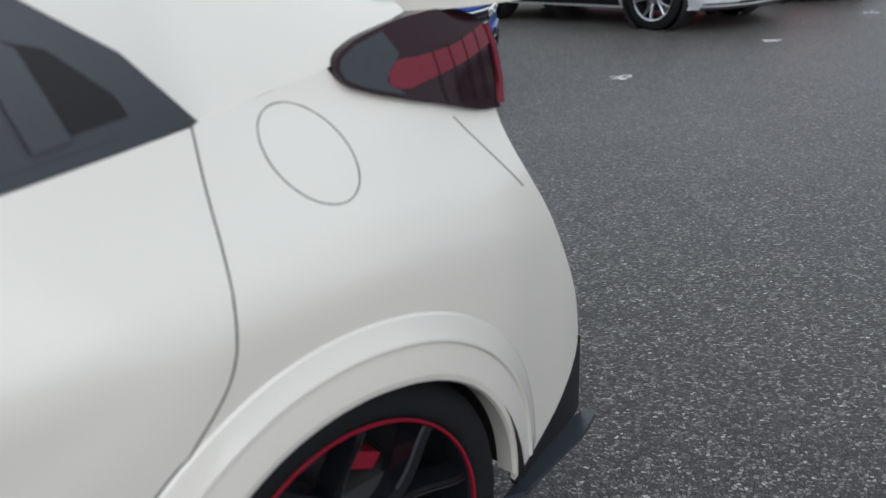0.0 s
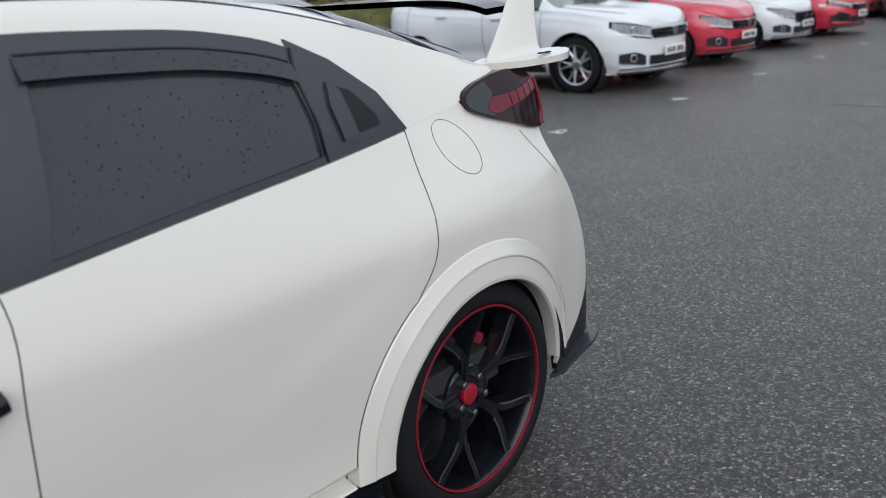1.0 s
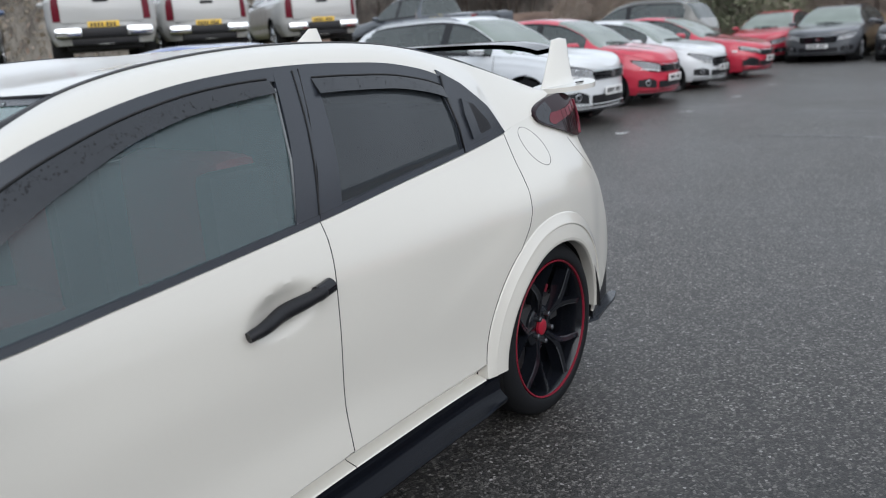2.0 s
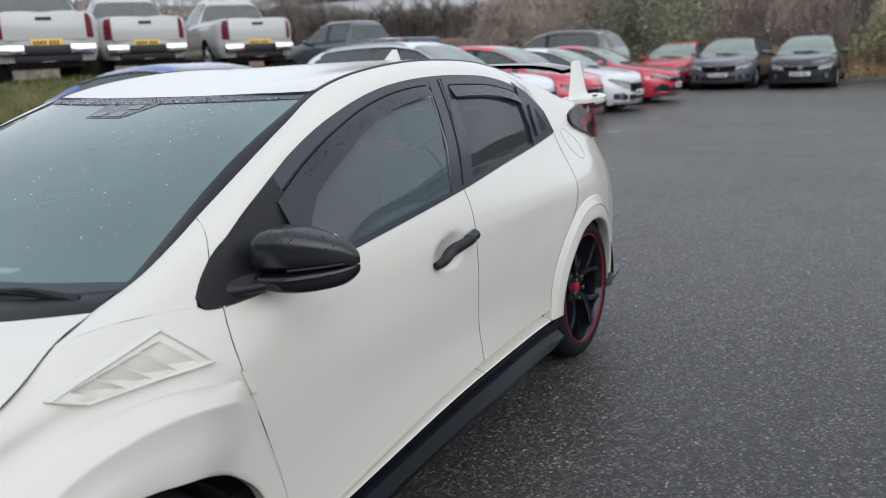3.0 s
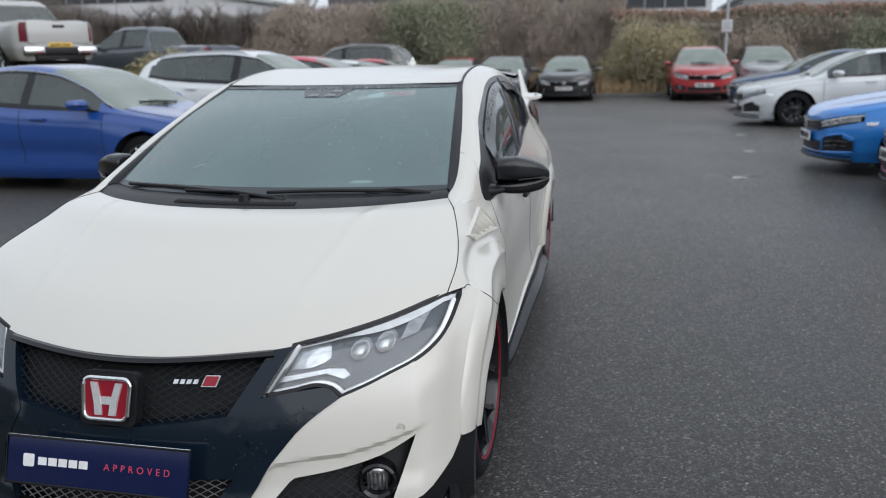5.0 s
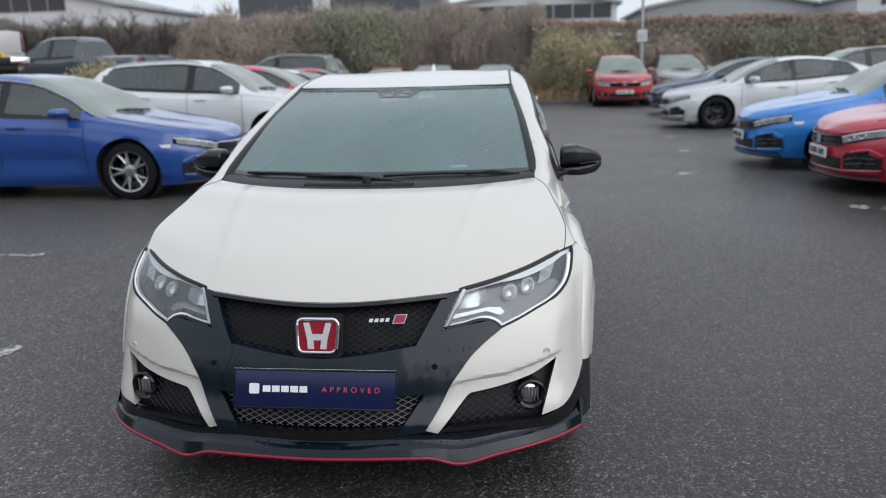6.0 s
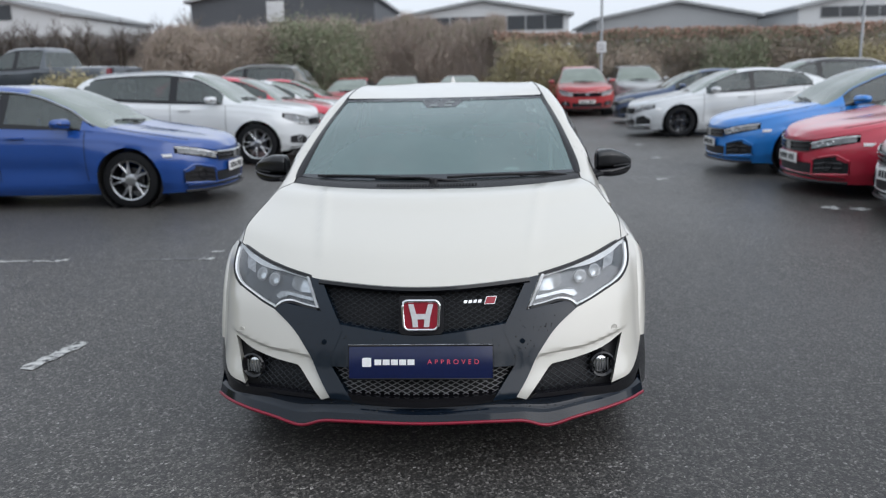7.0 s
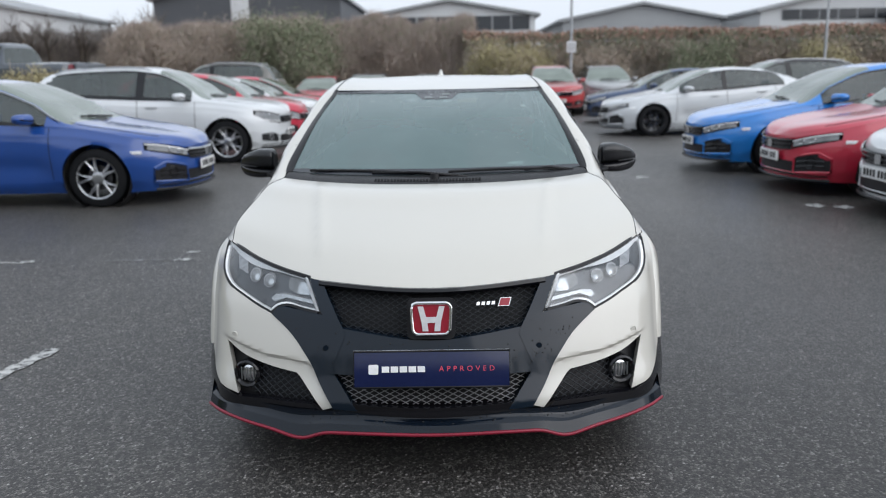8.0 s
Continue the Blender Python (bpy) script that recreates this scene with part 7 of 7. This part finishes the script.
def put_many(name, piece, material, parent=None):
    me = bpy.data.meshes.new(name)
    v, f = piece
    me.vertices.add(len(v))
    me.vertices.foreach_set("co", np.asarray(v, np.float32).ravel())
    me.loops.add(f.size)
    me.loops.foreach_set("vertex_index", f.ravel().astype(np.int32))
    me.polygons.add(len(f))
    me.polygons.foreach_set("loop_start", np.arange(0, f.size, 4, dtype=np.int32))
    me.update(calc_edges=True)
    me.validate()
    me.materials.append(material)
    ob = new(name, me)
    ob.parent = parent
    return ob


def wob(x, s=1.0, k=0.0):
    return noise.noise((x * s, k, 0.3))


# the long clipped hedge
def hedge_top(x):
    return 2.98 + 0.16 * wob(x, 0.35) + 0.10 * wob(x, 1.3, 5)


def hedge_run(name, x0, x1, y, deep, n, mats, label, top):
    ob = root(name, label, "hedge")
    def core(u, v):
        x = x0 + (x1 - x0) * u
        a = math.pi * v
        return x, y + deep * 0.40 * -math.cos(a) + 0.2 * wob(x, 1.1, v * 3), bank_z(x, y) - 0.2 + (top(x) - bank_z(x, y)) * (math.sin(a) ** 0.45) * 0.90
    put("hedge_core", grid(core, int((x1 - x0) * 1.5), 12), CORE, ob, sharp=0)
    for i, (m, share, size, slim, up) in enumerate(mats):
        k = int(n * share)
        x = rng.uniform(x0, x1, k)
        v = rng.random(k) ** (0.8 if i < 2 else 0.15)
        t = np.array([top(q) for q in x])
        base = np.array([bank_z(q, y) for q in x])
        z = base + 0.05 + (t - base) * (v if m is not LEAF_RUST else 0.82 + 0.2 * rng.random(k))
        bulge = np.array([0.45 * wob(q, 0.8, w * 2.5) for q, w in zip(x, v)])
        yy = y - deep * 0.46 * np.sqrt(np.clip(1.05 - v ** 5, 0.02, 1)) + bulge + rng.normal(0, 0.16, k)
        tagged(put_many("hedge_foliage" if m not in (TWIG,) else "twig_mass", leaves(np.stack([x, yy, z], 1), size, slim, up), m, ob), kind="stuff")
    return ob


hedge_run("hedge", 0.5, 48.0, 31.5, 3.0, 170000, [(LEAF_BROWN, 0.46, 0.050, 0.5, 0), (TWIG, 0.20, 0.20, 0.035, 0.8), (LEAF_RUST, 0.10, 0.055, 0.5, 0), (LEAF_GREEN, 0.24, 0.050, 0.5, 0)], "long clipped brown-green hedge with rust-red top", hedge_top)
hedge_run("thicket", -14.0, 1.0, 32.5, 3.6, 110000, [(TWIG, 0.55, 0.30, 0.022, 1.0), (LEAF_BROWN, 0.33, 0.046, 0.5, 0), (LEAF_GREEN, 0.12, 0.046, 0.5, 0)], "tall leafless thicket with brown twigs", lambda x: 3.55 + 0.45 * wob(x, 0.5) + 0.25 * wob(x, 1.7, 3))


def shrub(name, x, y, w, h, material, label, n=5200, size=0.075, twigs=1400):
    """A shrub: stems from the ground, many small leaves in uneven clumps."""
    ob = root(name, label, "shrub", m=Matrix.Translation((x, y, bank_z(x, y))))
    stems = []
    for k in range(12):
        a, lean_ = rng.uniform(0, 2 * math.pi), rng.uniform(0.2, 0.75)
        tip = Vector((math.cos(a) * w * 0.42 * lean_, math.sin(a) * w * 0.42 * lean_, h * rng.uniform(0.65, 0.95)))
        stems.append(tube([(0.1 * math.cos(a), 0.1 * math.sin(a), -0.1), tip * 0.5 + Vector((0, 0, 0.15)), tip], lambda t: 0.028 * (1 - t) + 0.006, 5))
    tagged(put("stem_mass", join(*stems), BARK, ob), kind="stuff")
    clumps = [(rng.uniform(-1, 1), rng.uniform(-1, 1), rng.uniform(0.12, 0.95)) for _ in range(60)]
    clumps = [(a, b, c) for a, b, c in clumps if a * a + b * b + ((c - 0.45) / 0.6) ** 2 < 1.05]
    pts = []
    for a, b, c in clumps:
        k = n // len(clumps)
        d = rng.normal(0, 0.085 * w, (k, 3))
        pts.append(np.stack([a * w * 0.42 + d[:, 0], b * w * 0.42 + d[:, 1], np.clip(c * h + d[:, 2] * 0.85, 0.03, None)], 1))
    tagged(put_many("leaves", leaves(np.concatenate(pts), size, 0.5), material, ob), kind="stuff")
    allp = np.concatenate(pts)
    pick = allp[rng.choice(len(allp), min(twigs, len(allp)), replace=False)]
    tagged(put_many("twig_mass", leaves(pick, 0.22, 0.035, 0.7), TWIG, ob), kind="stuff")
    return ob


shrub("shrub", 2.05, 28.6, 3.6, 2.1, LEAF_OLIVE, "rounded yellow-olive shrub before the hedge", 30000, 0.042, 3000)
shrub("shrub", -6.6, 29.4, 4.6, 3.1, LEAF_GREEN, "tall dull green shrub in the thicket", 30000, 0.045, 4000)
shrub("shrub", -9.8, 30.0, 3.8, 2.7, LEAF_BROWN, "brown half-bare shrub in the thicket", 14000, 0.045, 7000)
shrub("shrub", -12.6, 30.6, 3.2, 2.5, LEAF_BROWN, "brown half-bare shrub in the thicket", 14000, 0.045, 7000)
shrub("shrub", 5.6, 29.2, 2.6, 1.7, LEAF_BROWN, "low brown shrub before the hedge", 12000, 0.045)
shrub("shrub", 9.8, 29.4, 3.0, 1.9, LEAF_GREEN, "low green shrub before the hedge", 12000, 0.045)
shrub("shrub", 14.6, 29.6, 2.8, 1.8, LEAF_OLIVE, "low olive shrub before the hedge", 12000, 0.045)
shrub("shrub", -10.4, 16.8, 1.8, 0.5, LEAF_OLIVE, "low yellowish scrub on the grass bank", 6000, 0.04, 500)

# dead grass at the foot of the bank
k = 26000
gx, gy = rng.uniform(-9, 30, k), 26.5 + 4.0 * rng.random(k) ** 1.4
tall = np.where((gx > -4) & (gx < 3), 1.0, 0.45) * (0.35 + 0.65 * rng.random(k))
gz = np.array([bank_z(a, b) for a, b in zip(gx, gy)]) + tall * 0.5 * rng.random(k)
DEAD = mottled("dead_grass_blades", [(0.0, (0.269, 0.192, 0.111)), (0.5, (0.383, 0.277, 0.160)), (1.0, (0.511, 0.385, 0.239))], islands=True)
tagged(put_many("dead_grass", leaves(np.stack([gx, gy, gz], 1), 0.24, 0.06, 1.1), DEAD), "tall dead grass and weeds along the far edge", "grass", kind="stuff")
k = 9000
gx, gy = -8.2 - 3.6 * rng.random(k), rng.uniform(-2, 24, k)
gz = np.array([bank_z(a, b) for a, b in zip(gx, gy)]) + 0.02
tagged(put_many("grass", leaves(np.stack([gx, gy, gz], 1), 0.07, 0.12, 1.2), mottled("grass_blades", [(0.0, (0.05, 0.06, 0.02)), (0.6, (0.11, 0.11, 0.04)), (1.0, (0.18, 0.15, 0.07))], islands=True)), "short yellow-green grass on the bank", "grass", kind="stuff")


def bare_tree(x, y, h, seed, label):
    r = random.Random(seed)
    ob = root("bare_tree", label, "tree", "row of bare trees", Matrix.Translation((x, y, bank_z(x, y) - 0.05)))
    trunk, limbs, fine = [], [], []
    def grow(p, d, length, rad, level):
        q = p + d * length
        mid = p.lerp(q, 0.5) + Vector((r.uniform(-1, 1), r.uniform(-1, 1), 0)) * length * 0.07
        (trunk, limbs, fine, fine)[level].append(tube([p, mid, q], lambda t, a=rad, b=rad * 0.6: a + (b - a) * t, (7, 5, 3, 3)[level]))
        if level < 3:
            for i in range((6, 5, 4)[level]):
                t = r.uniform(0.3, 1.0)
                a = r.uniform(0, 2 * math.pi)
                nd = (d * 0.9 + Vector((math.cos(a), math.sin(a), r.uniform(0.0, 0.6))) * r.uniform(0.5, 0.9)).normalized()
                grow(p.lerp(q, t), nd, length * r.uniform(0.45, 0.7), rad * 0.45, level + 1)
    grow(Vector((0, 0, 0)), Vector((r.uniform(-0.05, 0.05), r.uniform(-0.05, 0.05), 1)), h * 0.55, 0.075, 0)
    put("trunk", join(*trunk), BARK, ob)
    put("branch_mass", join(*limbs), BARK, ob)
    tagged(put("crown", join(*fine), TWIG_DARK, ob, sharp=0), kind="stuff")
    return ob


stock = [bare_tree(-23.0 - 1.9 * i, 41.0 + 0.5 * math.sin(i), 2.9 + 0.4 * math.sin(2.1 * i), 40 + i, "dark leafless tree in a row on the bank") for i in range(4)]
for i in range(4, 48):
    x, y = -12.0 - 1.05 * i + 0.4 * math.sin(i * 3.3), 41.0 + 0.8 * math.sin(i * 1.7)
    copy_thing(stock[i % 4], pose(x, y, bank_z(x, y) - 0.05, 0, 0, 73 * i))
for i in range(8):
    x, y = -13.5 + 1.9 * i, 35.0 + 0.7 * math.sin(i * 2.1)
    copy_thing(stock[(i + 1) % 4], pose(x, y, bank_z(x, y) - 0.05, 0, 0, 51 * i))
hedge_run("low_hedge", -62.0, -14.5, 43.2, 2.0, 80000, [(TWIG_DARK, 0.85, 0.30, 0.022, 1.4), (LEAF_BROWN, 0.15, 0.05, 0.5, 0)], "dark twiggy hedge under bare trees", lambda x: 3.95 + 0.35 * wob(x, 0.7) + 1.5 * step01((-27 - x) / 8))

# industrial sheds beyond
CLAD_WHITE = surface("white_cladding", (0.55, 0.56, 0.57), 0.6, var=0.06, scale=0.3)
CLAD_DARK = surface("slate_cladding", (0.075, 0.08, 0.09), 0.6, var=0.1, scale=0.3)
CLAD_GREY = surface("grey_roof_sheet", (0.30, 0.31, 0.32), 0.55, var=0.08, scale=0.3)
BRICK_FAR = surface("brown_wall", (0.16, 0.11, 0.085), 0.85, var=0.15, scale=0.6)
SHED_GLASS = surface("dark_shed_glass", (0.03, 0.033, 0.038), 0.12)


def shed(x0, x1, y, eave, ridge, wall, roof_m, label, windows=(), deep=26):
    ob = root("warehouse", label, "warehouse", "industrial sheds", Matrix.Translation(((x0 + x1) / 2, y, 0)))
    w = (x1 - x0) / 2
    gable = [(-w, 0), (w, 0), (w, eave), (0, ridge), (-w, eave)]
    put("wall", slab(gable, lambda a, b, d: (a, d, b), deep), wall, ob)
    for s in (-1, 1):
        put("roof", slab([(s * (w + 0.6), eave - 0.25), (0, ridge + 0.08), (0, ridge + 0.42), (s * (w + 0.6), eave + 0.1)][::s], lambda a, b, d: (a, d - 0.7, b), deep + 1.4), roof_m, ob)
    for a0, a1, b0, b1 in windows:
        n = max(1, round((a1 - a0) / 2.2))
        for i in range(n):
            p0, p1 = a0 + (a1 - a0) * i / n + 0.08, a0 + (a1 - a0) * (i + 1) / n - 0.08
            fr = put("window", box((p0 + p1) / 2, -0.03, (b0 + b1) / 2, p1 - p0 + 0.1, 0.1, b1 - b0 + 0.1), CLAD_WHITE if wall is not CLAD_WHITE else CLAD_GREY, ob)
            put("pane", box((p0 + p1) / 2, -0.09, (b0 + b1) / 2, p1 - p0 - 0.06, 0.06, b1 - b0 - 0.06), SHED_GLASS, fr)
    return ob


shed(-11.0, 10.2, 100, 8.4, 10.0, CLAD_WHITE, CLAD_GREY, "white shed with a dark window band", [(-8.6, 10.0, 6.6, 8.3)])
shed(14.3, 34.5, 105, 7.9, 9.6, CLAD_GREY, CLAD_GREY, "grey shed with a shallow gable")
shed(-35.0, -13.0, 95, 10.6, 12.4, CLAD_DARK, CLAD_GREY, "dark slate shed with a white sign")
put("sign_board", box(-24.8, 94.9, 9.2, 2.1, 0.1, 2.4, 0.03), CLAD_WHITE)
tagged(bpy.data.objects["sign_board"], "plain white sign board on the dark shed", "sign")
shed(-77.0, -49.5, 92, 9.6, 12.6, CLAD_WHITE, CLAD_GREY, "white shed with wide windows under the eaves", [(-10.5, 8.0, 8.9, 10.6)])
shed(37.0, 60.0, 98, 8.2, 10.4, CLAD_WHITE, CLAD_GREY, "pale shed behind the hedge", [(-9, 9, 7.0, 8.2)])
shed(52.0, 80.0, 88, 7.4, 9.6, BRICK_FAR, CLAD_DARK, "brown brick shed behind the hedge")
yard = root("yard_fence", "dark palisade fence before the white shed", "fence", m=Matrix.Translation((-58, 62, 1.9)))
for i in range(46):
    put("fence_pale", box(i * 0.85, 0, 1.1, 0.09, 0.05, 2.2), CLAD_DARK, yard)
for z in (0.5, 1.8):
    put("fence_rail", box(19, 0.05, z, 38.5, 0.05, 0.08), CLAD_DARK, yard)

STEEL = surface("galvanised_steel", (0.30, 0.31, 0.32), 0.5, 0.7)


def lamp_post(x, y, h, sign, label):
    ob = root("lamp_post", label, "lamp post", m=Matrix.Translation((x, y, bank_z(x, y) if y > 26.5 else 0)))
    put("column", tube([(0, 0, 0), (0, 0, 1.2), (0, 0, 1.25), (0, 0, h)], lambda t: 0.065 if t < 0.34 else 0.048, 10), STEEL, ob)
    put("bracket", tube([(-0.9, 0, h), (0.9, 0, h)], 0.03, 8), STEEL, ob)
    for s in (-1, 1):
        put("floodlight", moved(box(0, 0, 0, 0.36, 0.30, 0.12, 0.02), Matrix.Translation((s * 0.85, 0, h + 0.08)) @ pose(0, 0, 0, 18)), STEEL, ob)
    if sign:
        sg = put("sign_plate", box(0, -0.07, sign, 0.34, 0.012, 0.40, 0.005), CLAD_WHITE, ob, "small white notice")
        for i in range(3):
            put("sign_bar", box(0, -0.078, sign + 0.10 - 0.09 * i, 0.24, 0.003, 0.03), STEEL, sg)
    return ob


lamp_post(4.37, 26.9, 8.0, 2.35, "tall grey lamp post with a small white notice")
lamp_post(13.6, 27.0, 8.0, 0, "tall grey lamp post with two floodlights")


# two unseen hedges, added east and south so that the car reflects less sky
for turned, at, high in ((-90, (27, 25), 3.0), (180, (16, -15), 5.2)):
    hedge = hedge_run("hedge", -9.0, 42.0, 0.0, 3.0, 5000, [(LEAF_GREEN, 0.7, 0.16, 0.55, 0), (LEAF_BROWN, 0.3, 0.16, 0.55, 0)], "unseen tall green hedge added to darken reflections", lambda x: high + 0.4 * wob(x, 0.5))
    hedge.matrix_basis = pose(*at, 0, 0, 0, turned)
hedge = hedge_run("hedge", -9.0, 42.0, 0.0, 3.0, 26000, [(TWIG_DARK, 0.7, 0.34, 0.03, 1.2), (LEAF_BROWN, 0.3, 0.12, 0.5, 0)], "tall dark leafless hedge behind the pickups", lambda x: 4.2 + 0.5 * wob(x, 0.5))
hedge.matrix_basis = pose(-34, -6, 1.1, 0, 0, 90)
